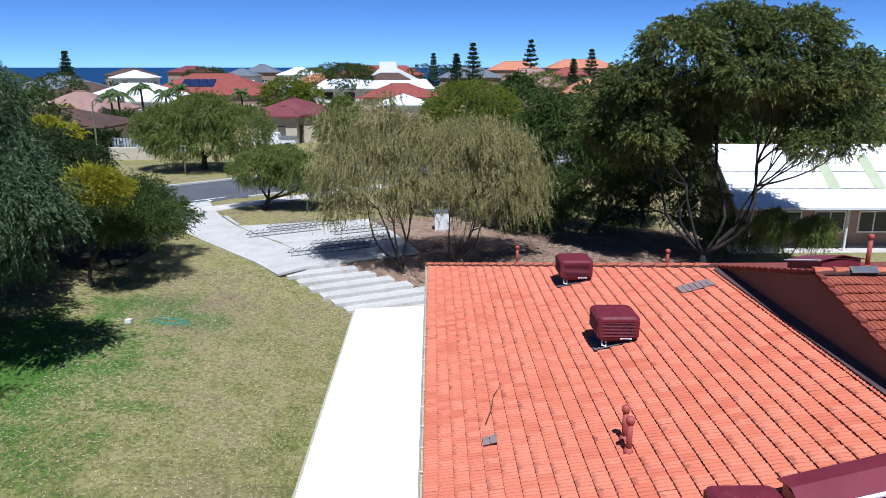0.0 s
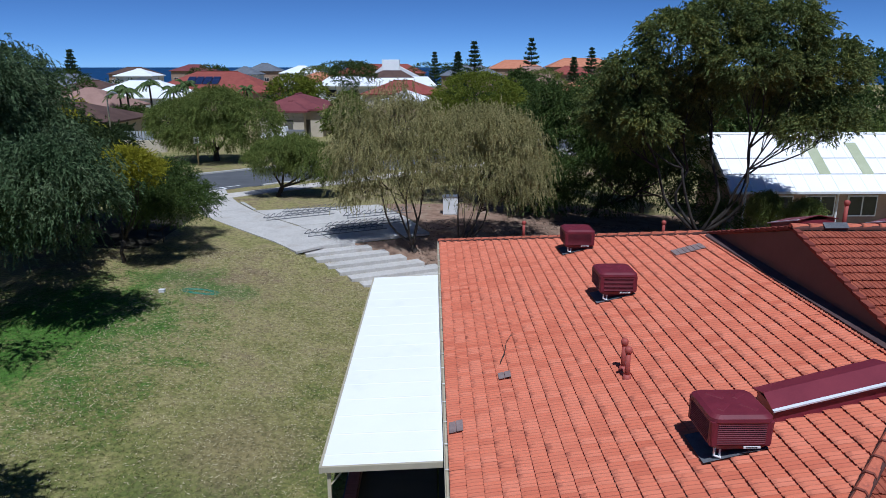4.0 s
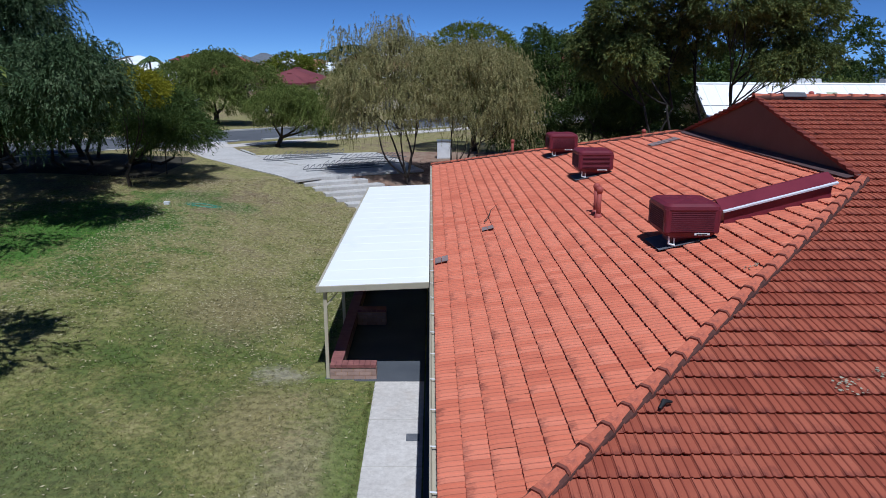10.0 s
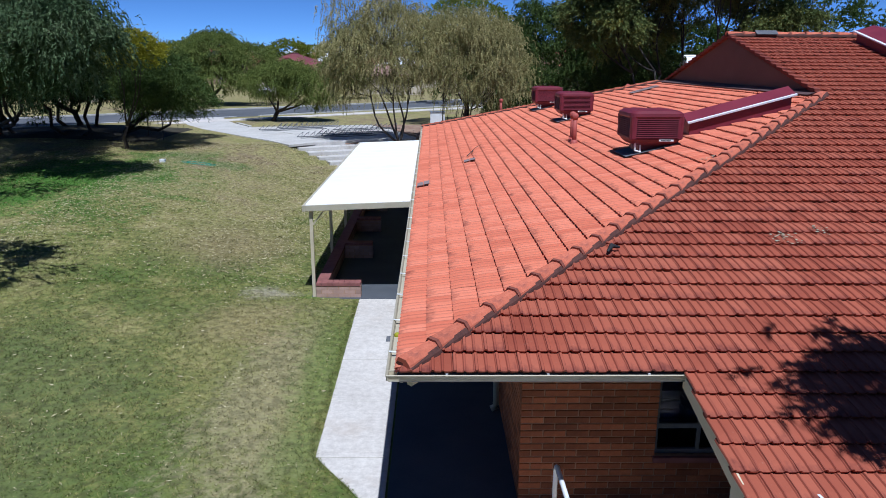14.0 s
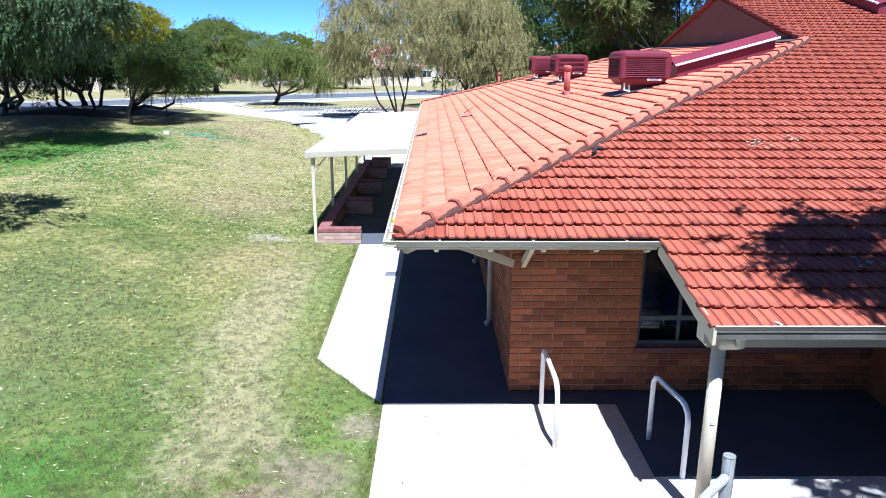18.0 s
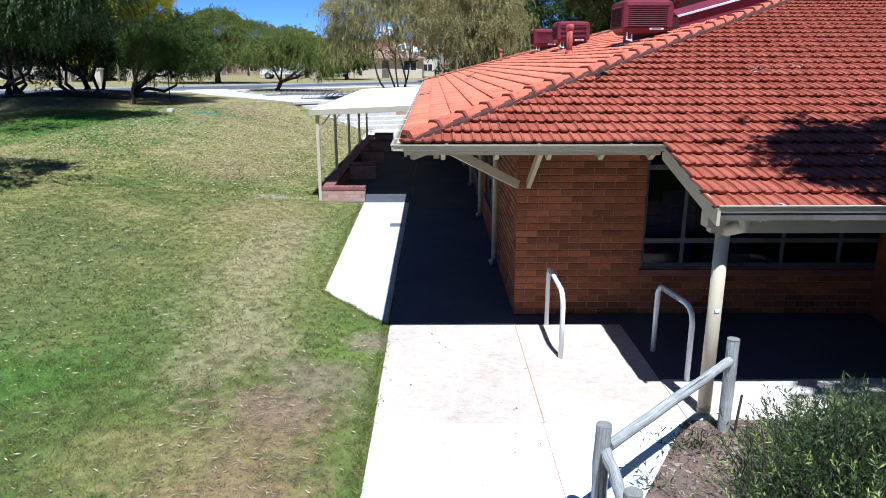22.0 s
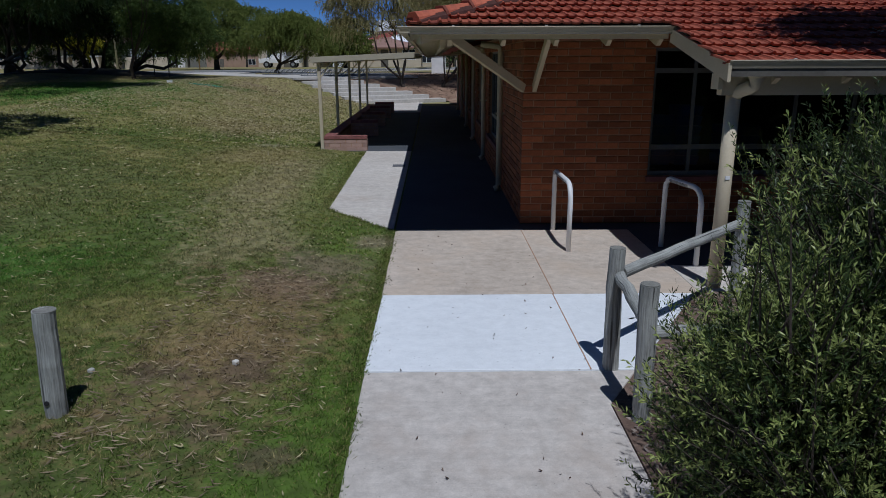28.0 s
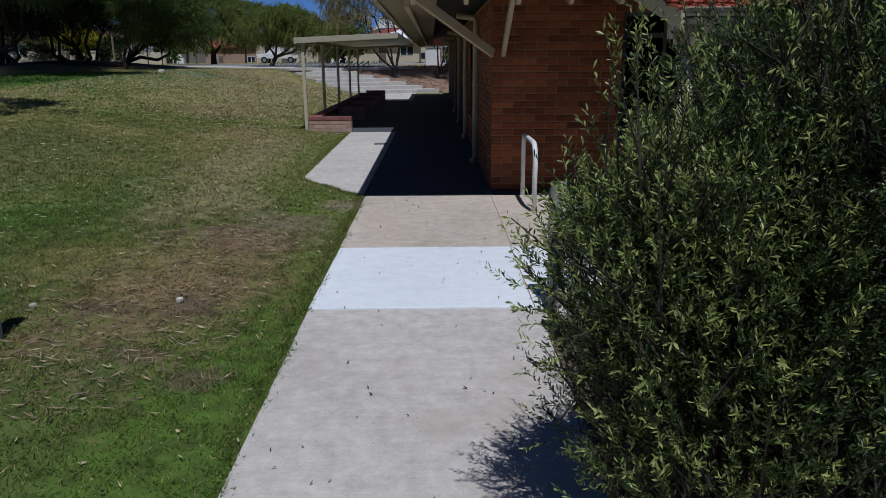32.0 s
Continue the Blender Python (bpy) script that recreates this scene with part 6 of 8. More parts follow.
tree("scrub_tree", "low twisted scrub tree with olive foliage on the mound", (-16.8, 29.0), [(-15.2, 28.8, 3.7, 1.5, 1.3, 1.0), (-13.5, 29.2, 3.1, 1.4, 1.2, 0.8), (-16.7, 28.5, 4.4, 1.3, 1.3, 0.9), (-14.8, 28.3, 2.8, 1.6, 1.2, 0.7), (-13.4, 26.2, 4.4, 1.2, 1.3, 1.0), (-12.7, 25.4, 3.6, 1.2, 1.3, 0.8), (-14.3, 25.4, 3.7, 1.2, 1.2, 0.9)], L_DARK, 1500, 8, 10, (0.1, 0.03), 0.13, 52, long=0.35, droop=0.4, spread=0.2, fill=0.4, twigs=8, bow=1.6,
     extra=[([(-16.7, 29.0, 1.5), (-15.9, 28.8, 1.75), (-15.0, 28.7, 1.6), (-14.4, 28.8, 1.9), (-14.2, 28.9, 2.6)], [0.1, 0.09, 0.08, 0.06, 0.04]), ([(-16.8, 29.0, 1.5), (-16.2, 29.3, 2.0), (-15.8, 29.1, 2.35), (-14.9, 29.0, 2.4)], [0.1, 0.08, 0.07, 0.04])])
tree("wattle_tree", "golden yellow-green wattle behind the peppermint tree", (-14.9, 24.6), [(-13.5, 22.8, 5.65, 0.85, 0.85, 0.6), (-12.9, 22.9, 5.35, 0.65, 0.7, 0.5), (-14.1, 23.2, 5.3, 0.7, 0.7, 0.5)], L_YELLOW, 420, 8, 9, (0.08, 0.032), 0.08, 53, long=0.2, droop=0.1, spread=0.14, fill=0.55)
tree("scrub_tree", "dark spreading scrub tree with crooked stems", (-20.2, 31.3), [(-20.5, 31, 5.4, 2.5, 2.3, 1.7), (-18.2, 30.4, 5.0, 1.7, 1.7, 1.4), (-22.6, 31.4, 4.8, 2.1, 1.9, 1.6), (-20.5, 30.4, 4.0, 2.2, 1.6, 0.9), (-23.2, 30.8, 3.8, 1.8, 1.6, 0.9), (-17.6, 25.6, 5.3, 2.0, 1.6, 1.1), (-21.2, 26.2, 5.6, 2.5, 2.0, 1.3), (-18.6, 26.0, 4.0, 2.0, 1.4, 0.9), (-21.6, 27.0, 4.0, 2.2, 1.6, 1.0), (-17.8, 29.6, 4.0, 1.6, 1.3, 0.9)], L_SCRUB, 2100, 8, 10, (0.15, 0.042), 0.15, 54, long=0.5, droop=0.6, spread=0.26, fill=0.5, twigs=8, bow=1.8,
     extra=[([(-20.4, 31.2, 1.1), (-21.2, 31.0, 1.9), (-21.0, 30.8, 2.6), (-21.8, 31.0, 3.6)], [0.12, 0.1, 0.08, 0.05]), ([(-18.6, 27.6, 1.2), (-17.8, 27.4, 1.7), (-17.9, 27.2, 2.4), (-17.2, 26.6, 3.4), (-17.4, 26.0, 4.6)], [0.11, 0.09, 0.08, 0.06, 0.04]), ([(-18.8, 27.6, 1.2), (-19.6, 27.3, 1.9), (-19.4, 27.0, 2.7), (-20.4, 26.6, 3.8), (-20.9, 26.3, 5.0)], [0.11, 0.09, 0.08, 0.06, 0.04]), ([(-21.6, 28.2, 1.1), (-22.3, 28.0, 1.9), (-22.1, 27.6, 2.8), (-21.6, 26.8, 4.6)], [0.1, 0.08, 0.07, 0.05]), ([(-20.1, 31.2, 1.1), (-19.2, 31.0, 1.6), (-18.9, 30.8, 2.5), (-18.2, 30.6, 3.6)], [0.12, 0.1, 0.08, 0.05])])
tree("scrub_tree", "dark spreading scrub tree with crooked stems", (-25.2, 33.0), [(-25.5, 33, 5.8, 2.9, 2.5, 2.1), (-28, 31, 5.2, 2.5, 2.3, 1.9), (-23.4, 34.2, 5.4, 2.1, 2.1, 1.7), (-26, 32.4, 4.0, 2.6, 1.6, 1.0), (-28.5, 30.5, 3.8, 2.2, 1.8, 1.0)], L_SCRUB, 1500, 8, 10, (0.15, 0.05), 0.15, 55, long=0.5, droop=0.6, spread=0.28, fill=0.5, twigs=8, bow=1.8,
     extra=[([(-25.4, 33.0, 1.0), (-24.4, 32.8, 1.8), (-24.6, 32.6, 2.6), (-23.6, 33.0, 3.8)], [0.12, 0.1, 0.08, 0.05])])
tree("low_bush", "small dark bush under the scrub trees", (-24.6, 35.0), [(-24.6, 35.0, 1.9, 0.8, 0.7, 0.55)], L_DARK, 60, 6, 9, (0.12, 0.032), 0.03, 56, long=0.2, droop=0.1, spread=0.1, category="bush")
tree("lawn_tree", "broad-crowned tree shading the edge of the lawn", (-13.4, 4.0), [(-10.9, 5.2, 6.3, 1.7, 1.5, 1.0), (-13.4, 4.4, 6.8, 2.2, 2.0, 1.3)], L_WILLOW, 260, 7, 10, (0.22, 0.06), 0.18, 57, long=0.5, droop=0.6, spread=0.24)
tree("gum_tree", "slender gum overhanging the front roof slope", (7.6, -5.6), [(4.25, -4.6, 8.0, 1.2, 0.8, 0.7), (5.7, -4.7, 8.6, 1.5, 1.2, 1.0), (4.9, -6.3, 7.4, 1.2, 0.9, 0.7), (7.4, -5.4, 9.0, 1.6, 1.6, 1.0)], L_GUM, 520, 9, 10, (0.17, 0.07), 0.17, 58, GUM_BARK, long=0.45, droop=0.8, spread=0.22)
tree("weeping_sapling", "small weeping tree in front of the pale building", (15.5, 29.6), [(14.8, 29.6, 2.6, 0.55, 0.6, 0.65), (16.7, 29.4, 2.3, 0.75, 0.65, 0.6)], L_WILLOW, 320, 7, 10, (0.16, 0.032), 0.07, 59, long=0.4, droop=1.4, spread=0.12, lean=0.6)
for i, (bx, by, lobes, mat) in enumerate((
        (34.5, 58.0, [(34.5, 58, 7.4, 4.0, 3.6, 3.6), (39, 59, 6.4, 4, 4, 4), (30.5, 60, 6, 3.2, 3.2, 2.6)], L_DARK),
        (29.5, 46.5, [(29.0, 46.5, 3.6, 2.2, 2.2, 1.6)], L_WILLOW),
        (-21.2, 100, [(-22.4, 100, 5.8, 3.0, 3, 2.1), (-19.6, 101, 5.2, 2.2, 2.2, 2.0)], L_LIME),
        (-10.6, 70, [(-11.4, 70, 3.6, 1.7, 2, 1.5), (-9.6, 70, 3.3, 1.5, 1.8, 1.3)], L_WILLOW),
        (10.2, 95, [(10.2, 95, 6.0, 2.4, 2.2, 2.6)], L_DARK), (-18, 140, [(-18, 140, 7.6, 4.6, 3, 2.4)], L_DARK),
        (-42, 76, [(-42.6, 76, 3.2, 2.6, 2.4, 2.2)], L_YELLOW), (-40, 67, [(-40, 67, 4.6, 2.8, 2.6, 3.0), (-44, 68, 5, 3, 3, 3)], L_DARK),
        (-36.5, 78, [(-36.5, 78, 2.8, 2.4, 2, 1.9), (-33.6, 79, 2.6, 2, 2, 1.7)], L_DARK), (-12.6, 86, [(-12.6, 86, 3.6, 2.0, 2, 2.2)], L_WILLOW),
        (3.0, 62, [(1, 62, 4.4, 3.4, 3, 2.8), (6, 63, 4.8, 3.6, 3, 3.0)], L_DARK), (14, 60, [(13, 60, 5, 3.6, 3, 3.2), (19, 61, 5, 3.6, 3, 3.0)], L_DARK), (24, 62, [(24.5, 62, 5.4, 3.4, 3, 3.4)], L_DARK),
        (-33, 235, [(-33, 235, 8.0, 8, 4, 2.5), (-25, 236, 7.6, 5, 4, 2.2)], L_DARK), (-2, 236, [(-3, 236, 7.8, 7, 4, 2.4), (6, 238, 7.6, 5, 4, 2.6)], L_DARK), (-34.8, 61.6, [(-34.7, 61.5, 3.8, 1.1, 1.0, 0.7), (-36.4, 62, 4.3, 0.9, 0.9, 0.7)], L_YELLOW), (-34.4, 65, [(-35.6, 65, 2.5, 1.6, 1.2, 1.4), (-33.0, 65.2, 2.3, 1.6, 1.2, 1.3)], L_SCRUB), (-27.4, 118, [(-27.4, 118, 4.2, 3.2, 3, 2.0), (-24.4, 119, 4.0, 2.6, 2.6, 1.8)], L_DARK), (22, 150, [(22, 150, 5.4, 5, 4, 3)], L_WILLOW), (-70, 130, [(-70, 130, 5, 5, 4, 3.4)], L_DARK), (-92, 150, [(-92, 150, 5, 6, 5, 3.4)], L_WILLOW), (-58, 178, [(-58, 178, 6, 6, 5, 3.4)], L_DARK), (-33, 190, [(-33, 190, 6, 6, 5, 3)], L_WILLOW))):
    tree("distant_tree", "leafy green tree among the far houses", (bx, by), lobes, mat, 260, 6, 9, (0.28, 0.12), 0.2, 70 + i, long=0.5, droop=0.4, spread=0.34, fill=0.7, twigs=1, group="distant trees")


def far_woods(label, a, b, depth, low, high, clumps, seed, mat):
    """A belt of distant trees too many to count, from a to b."""
    gen = np.random.default_rng(seed)
    n = 60
    s, w = gen.random(n), gen.random(n) * depth
    x, y = a[0] + (b[0] - a[0]) * s, a[1] + (b[1] - a[1]) * s + w
    top = gen.uniform(low, high, n)
    lobes = [(x[i], y[i], top[i] * k, 2.6 * g, 2.6 * g, top[i] * 0.28) for i in range(n) for k, g in ((0.72, 0.8), (0.35, 1.1))]
    p, way = spray_crown(lobes, clumps, 6, 7, 0.8, 0.4, gen, 0.4, 0.6, 0.3)
    v, f = leaf_arrays(p, way, gen.uniform(0.3, 0.6, len(p)), gen.uniform(0.12, 0.22, len(p)), gen, True)
    solid("far_woods", big_mesh("far_woods", v, f), mat, label, "trees", kind="stuff")


# first belt is never in view: added to cut sky light from behind
far_woods("unseen dark trees added behind the path to block sky light", (-24, -26), (34, -26), 5, 7.5, 10.0, 900, 300, L_DARK)
far_woods("dark green trees behind the pale school building", (13, 56), (75, 62), 14, 5.5, 9.0, 1200, 301, L_DARK)
far_woods("olive treetops among the far houses", (30, 110), (140, 120), 40, 5.0, 9.0, 1100, 302, L_WILLOW)
far_woods("olive treetops among the far houses", (-180, 150), (-60, 170), 40, 4.0, 6.5, 900, 303, L_DARK)


def norfolk_pine(x, y, top, r, seed):
    q, gen = random.Random(seed), np.random.default_rng(seed)
    z = float(ground_z(x, y))
    t = thing("norfolk_pine", "tiered dark Norfolk pine on the skyline", "tree", None, "norfolk pines")
    g = Mesh().tube([(x, y, z - 0.3), (x, y, top)], [0.35, 0.04], 7)
    pts, ways = [], []
    tiers = 13
    for k in range(tiers):
        f = k / (tiers - 1)
        h = z + 1.5 + (top - z - 1.9) * f
        rr = 1.6 * r * (1 - f) ** 0.95 * q.uniform(0.8, 1.1) + 0.12
        for a in range(6):
            ang = a * 6.283 / 6 + q.random()
            d = np.array([math.cos(ang), math.sin(ang), q.uniform(0.15, 0.4)])
            tip = np.array([x, y, h]) + d * rr
            g.tube([(x, y, h), tuple(tip)], [0.05, 0.02], 4, False)
            s = gen.random(44)
            pts.append(np.array([x, y, h]) + d * rr * (0.15 + 0.85 * s[:, None]) + gen.normal(size=(44, 3)) * np.array([0.22, 0.22, 0.14]))
            ways.append(d + gen.normal(size=(44, 3)) * 0.6 + np.array([0, 0, 0.3]))
    part("trunk", g, BARK, t)
    p, w = np.concatenate(pts), unit(np.concatenate(ways))
    v, f = leaf_arrays(p, w, np.full(len(p), 0.6), np.full(len(p), 0.24), gen)
    part("crown", big_mesh("crown", v, f), L_PINE, t)


for i, (x, y, top, r) in enumerate(((4.8, 190, 12.6, 1.9), (9.2, 190, 15.3, 2.9), (26.0, 200, 16.5, 3.2), (47.5, 220, 14.4, 3.2), (-1.4, 260, 13.8, 2.2), (-104, 200, 13.4, 2.2), (41, 215, 11.5, 2.0))):
    norfolk_pine(x, y, top, r, 100 + i)


def palm(x, y, top, seed):
    q, gen = random.Random(seed), np.random.default_rng(seed)
    z = float(ground_z(x, y))
    t = thing("palm_tree", "slim palm with arching green fronds", "palm", None, "palms")
    part("trunk", Mesh().tube([(x, y, z - 0.2), (x + 0.1, y, (z + top) / 2), (x, y, top - 0.8)], [0.2, 0.15, 0.12], 8), GUM_BARK, t)
    for k in range(15):
        a, rise = k * 6.283 / 15 + q.random() * 0.3, q.uniform(0.3, 2.3)
        d = np.array([math.cos(a), math.sin(a), 0.0])
        s = np.linspace(0.08, 1, 30)
        spine = np.array([x, y, top - 0.8]) + d * (2.3 - 0.5 * rise) * s[:, None] + np.array([0, 0, 1.0]) * (rise * s - 1.5 * s ** 2)[:, None]
        side = np.cross(d, [0, 0, 1.0])
        base = np.repeat(spine, 2, 0)
        way = unit(np.tile(np.stack([side, -side]), (30, 1)) * 0.8 + d * 0.5 + np.array([0, 0, -0.7]))
        v, f = leaf_arrays(base, way, np.full(60, 0.6), np.full(60, 0.12), gen)
        part("frond", big_mesh("frond", v, f), L_PALM, t)


for i, (x, y, top) in enumerate(((-44.2, 95, 6.9), (-41.8, 97, 7.6), (-39.6, 100, 6.6), (-37.4, 99, 7.4), (-34.2, 120, 6.1), (-47, 99, 6.4), (33.5, 160, 7.5))):
    palm(x, y, top, 200 + i)


# ---- houses and the pale building ----
ROOFS = {"pink": surface("pinkish_roof_tile", (0.27, 0.16, 0.125), (0.36, 0.22, 0.175), 0.8, 9, 0.85, 0.3), "red": surface("red_roof_tile", (0.22, 0.055, 0.042), (0.3, 0.08, 0.06), 0.8, 9, 0.8, 0.3),
         "white": surface("white_roof_sheet", (0.76, 0.77, 0.78), (0.86, 0.87, 0.88), 0.5, 6, 0.6, 0.1), "grey": surface("slate_grey_roof", (0.11, 0.12, 0.14), (0.17, 0.18, 0.2), 0.8, 9, 0.8, 0.3),
         "maroon": surface("maroon_roof_tile", (0.15, 0.04, 0.045), (0.21, 0.06, 0.062), 0.8, 9, 0.8, 0.3), "orange": surface("orange_roof_tile", (0.45, 0.17, 0.09), (0.55, 0.23, 0.13), 0.8, 9, 0.8, 0.3), "brown": surface("brown_roof_tile", (0.075, 0.042, 0.033), (0.12, 0.07, 0.055), 0.8, 9, 0.8, 0.3)}


def house(x, y, w, d, eave, ridge, roof, wall, label, turn=0.0, storeys=1, ground=None, windows=4):
    """A house: walls with windows all round, a hipped roof with eaves, a front door."""
    z = float(ground_z(x, y)) if ground is None else ground
    h = thing("house", label, "house", pose(x, y, z, 0, 0, turn), "houses")
    e, rz = eave - z, ridge - z
    part("wall", Mesh().box((-w / 2, -d / 2, -0.5), (w / 2, d / 2, e)), wall, h)
    o = 0.55
    inset = min(d, w) / 2 * 0.95
    a = [(-w / 2 - o, -d / 2 - o, e - 0.1), (w / 2 + o, -d / 2 - o, e - 0.1), (w / 2 + o, d / 2 + o, e - 0.1), (-w / 2 - o, d / 2 + o, e - 0.1)]
    b = [(p[0], p[1], e + 0.08) for p in a]
    r0, r1 = ((-w / 2 + inset, 0, rz), (w / 2 - inset, 0, rz)) if w >= d else ((0, -d / 2 + inset, rz), (0, d / 2 - inset, rz))
    g = Mesh()
    if w >= d:
        g.add(a + b + [r0, r1], [(3, 2, 1, 0), (0, 1, 5, 4), (1, 2, 6, 5), (2, 3, 7, 6), (3, 0, 4, 7), (4, 5, 9, 8), (6, 7, 8, 9), (5, 6, 9), (7, 4, 8)])
    else:
        g.add(a + b + [r0, r1], [(3, 2, 1, 0), (0, 1, 5, 4), (1, 2, 6, 5), (2, 3, 7, 6), (3, 0, 4, 7), (4, 5, 8), (5, 6, 9, 8), (6, 7, 9), (7, 4, 8, 9)])
    rf = part("roof", g, ROOFS[roof], h)
    part("ridge", Mesh().tube([r0, r1], 0.13, 6), ROOFS[roof], rf)
    for s in range(storeys):
        for k in range(windows):
            cx = -w / 2 + w * (k + 0.5) / windows
            z0 = e * s / storeys + 0.9
            if k == windows // 2 and s == 0:
                dr = part("door", Mesh().box((cx - 0.45, -d / 2 - 0.04, 0.02), (cx + 0.45, -d / 2 + 0.03, 2.1)), DARK_TIMBER, h)
                continue
            win = part("window", Mesh().box((cx - 0.8, -d / 2 - 0.03, z0), (cx + 0.8, -d / 2 + 0.02, z0 + 1.2)), WHITE_PAINT, h)
            for i in (-1, 1):
                part("pane", Mesh().box((cx + 0.4 * i - 0.35, -d / 2 - 0.036, z0 + 0.06), (cx + 0.4 * i + 0.35, -d / 2 - 0.031, z0 + 1.14)), WINDOW_DARK, win)
    return h


WINDOW_DARK = surface("dark_window_glass", (0.012, 0.014, 0.018), (0.03, 0.033, 0.04), 1, 5, 0.08, 0.0, spec=0.6)
house(-54, 105, 12, 11, 3.3, 6.0, "pink", CREAM_WALL, "single-storey house with a pinkish brown tile roof")
house(-52, 121, 17, 12, 4.0, 6.7, "white", WHITE_WALL, "house with a glaring white roof")
house(-48, 150, 25, 17, 3.9, 8.0, "red", TAN_WALL, "large house under a red tile roof with solar panels")
house(-88, 165, 17, 12, 4.6, 7.3, "grey", TAN_WALL, "house with a dark grey roof")
house(-74, 148, 14, 11, 3.6, 6.2, "brown", TAN_WALL, "house with a brown tile roof")
house(-90, 262, 14, 10, 7.3, 9.5, "maroon", TAN_WALL, "two-storey brown brick house on the skyline", storeys=2)
house(-112, 262, 15, 10, 6.2, 8.6, "brown", TAN_WALL, "two-storey brown brick house on the skyline", storeys=2)
house(-85, 200, 10, 9, 6.4, 8.3, "white", WHITE_WALL, "two-storey house with a white roof", storeys=2)
house(-63.5, 232, 10, 9, 6.4, 8.8, "grey", WHITE_WALL, "grey-roofed house on the skyline", storeys=2)
house(-64, 262, 12, 10, 7.2, 10.0, "grey", TAN_WALL, "dark-roofed house on the skyline", storeys=2)
house(-45, 232, 12, 10, 6.8, 9.1, "white", WHITE_WALL, "white two-storey house with a white hipped roof", storeys=2)
house(-34, 200, 12, 10, 5.0, 7.4, "orange", CREAM_WALL, "cream house with an orange roof")
house(-62, 200, 13, 10, 4.6, 7.2, "red", CREAM_WALL, "house with a red tile roof")
house(-7, 120, 13, 10, 4.6, 6.7, "red", CREAM_WALL, "red-roofed house with solar panels")
house(-5.7, 101, 6, 7, 4.4, 5.8, "white", WHITE_WALL, "low house with a white roof", windows=2)
house(30, 275, 20, 12, 8.0, 11.2, "orange", TAN_WALL, "orange brick apartment house on the ridge", storeys=2)
house(59, 292, 27, 13, 8.6, 12.0, "orange", TAN_WALL, "long orange brick apartment house on the ridge", storeys=2, windows=7)
house(22.4, 172, 15, 11, 4.8, 9.0, "pink", TAN_WALL, "house with a terracotta tile roof")
house(31.5, 150, 10, 10, 4.2, 7.0, "orange", TAN_WALL, "cream house with an orange roof")
house(9, 202, 17, 11, 6.4, 9.2, "grey", TAN_WALL, "two-storey house with a dark roof", storeys=2)
house(45, 240, 14, 10, 6.2, 9.0, "red", TAN_WALL, "house with a red tile roof")
house(-20, 250, 30, 12, 6.6, 9.6, "red", TAN_WALL, "long red-roofed row on the skyline", storeys=2, windows=8)
house(-18.4, 84, 7.4, 11, 4.3, 5.9, "maroon", CREAM_WALL, "cream brick house with a maroon tile roof", windows=2)
house(-18.3, 78.4, 3.4, 3.0, 4.2, 5.3, "maroon", CREAM_WALL, "cream porch wing with a maroon roof", windows=1)
house(-41.6, 72.5, 14, 9, 3.7, 5.4, "brown", CREAM_WALL, "cream limestone house across the street", windows=5)
house(-7, 84, 9, 8, 3.4, 4.6, "pink", CREAM_WALL, "cream house glimpsed behind the racks", windows=3)
house(8, 90, 12, 8, 3.4, 5.0, "brown", CREAM_WALL, "cream house behind the trees", windows=3)
modern = thing("modern_house", "white flat-roofed modern house with a square tower", "house", None)
part("wall", Mesh().box((-26.5, 150, -2), (-1.2, 160, 4.9)), WHITE_WALL, modern, bevel=0.05)
part("tower", Mesh().box((-13.2, 156, 6), (-9.4, 160, 10.5)), WHITE_WALL, modern, bevel=0.05)
part("stepped_wall", Mesh().prism([(-17, 156.5, 4.9), (-4, 156.5, 4.9), (-5, 156.5, 6.9), (-9.2, 156.5, 9.0), (-13.4, 156.5, 9.0), (-16, 156.5, 6.9)], (0, 3, 0)), WHITE_WALL, modern)
part("roof", Mesh().prism([(-27, 149, 4.9), (-1, 149, 4.9), (-3, 156, 6.7), (-25, 156, 6.7)], (0, 0, 0.15)), ROOFS["white"], modern, "long low white sheet roof")
part("roof", Mesh().prism([(-17, 155, 6.6), (-6, 155, 6.6), (-9, 156, 8.2), (-13, 156, 8.2)], (0, 0.4, 0)), ROOFS["brown"], modern)
for i in range(5):
    wd = part("window", Mesh().box((-25 + 4.6 * i, 149.93, 2.6), (-22.6 + 4.6 * i, 150.02, 4.3)), WHITE_PAINT, modern)
    part("pane", Mesh().box((-24.9 + 4.6 * i, 149.9, 2.7), (-22.7 + 4.6 * i, 149.928, 4.2)), WINDOW_DARK, wd)
solar = surface("solar_panel", (0.012, 0.02, 0.06), (0.025, 0.035, 0.09), 2, 8, 0.2, 0.0, spec=0.6)
panels = thing("solar_panels", "dark blue solar panels on the red roof", "solar panels", None)
for i in range(4):
    part("panel", Mesh().prism([(-53 + 1.7 * i, 144.2, 5.4), (-51.45 + 1.7 * i, 144.2, 5.4), (-51.45 + 1.7 * i, 147.0, 6.8), (-53 + 1.7 * i, 147.0, 6.8)], (0, 0, 0.06)), solar, panels, m=pose(0, 0, 0.15))

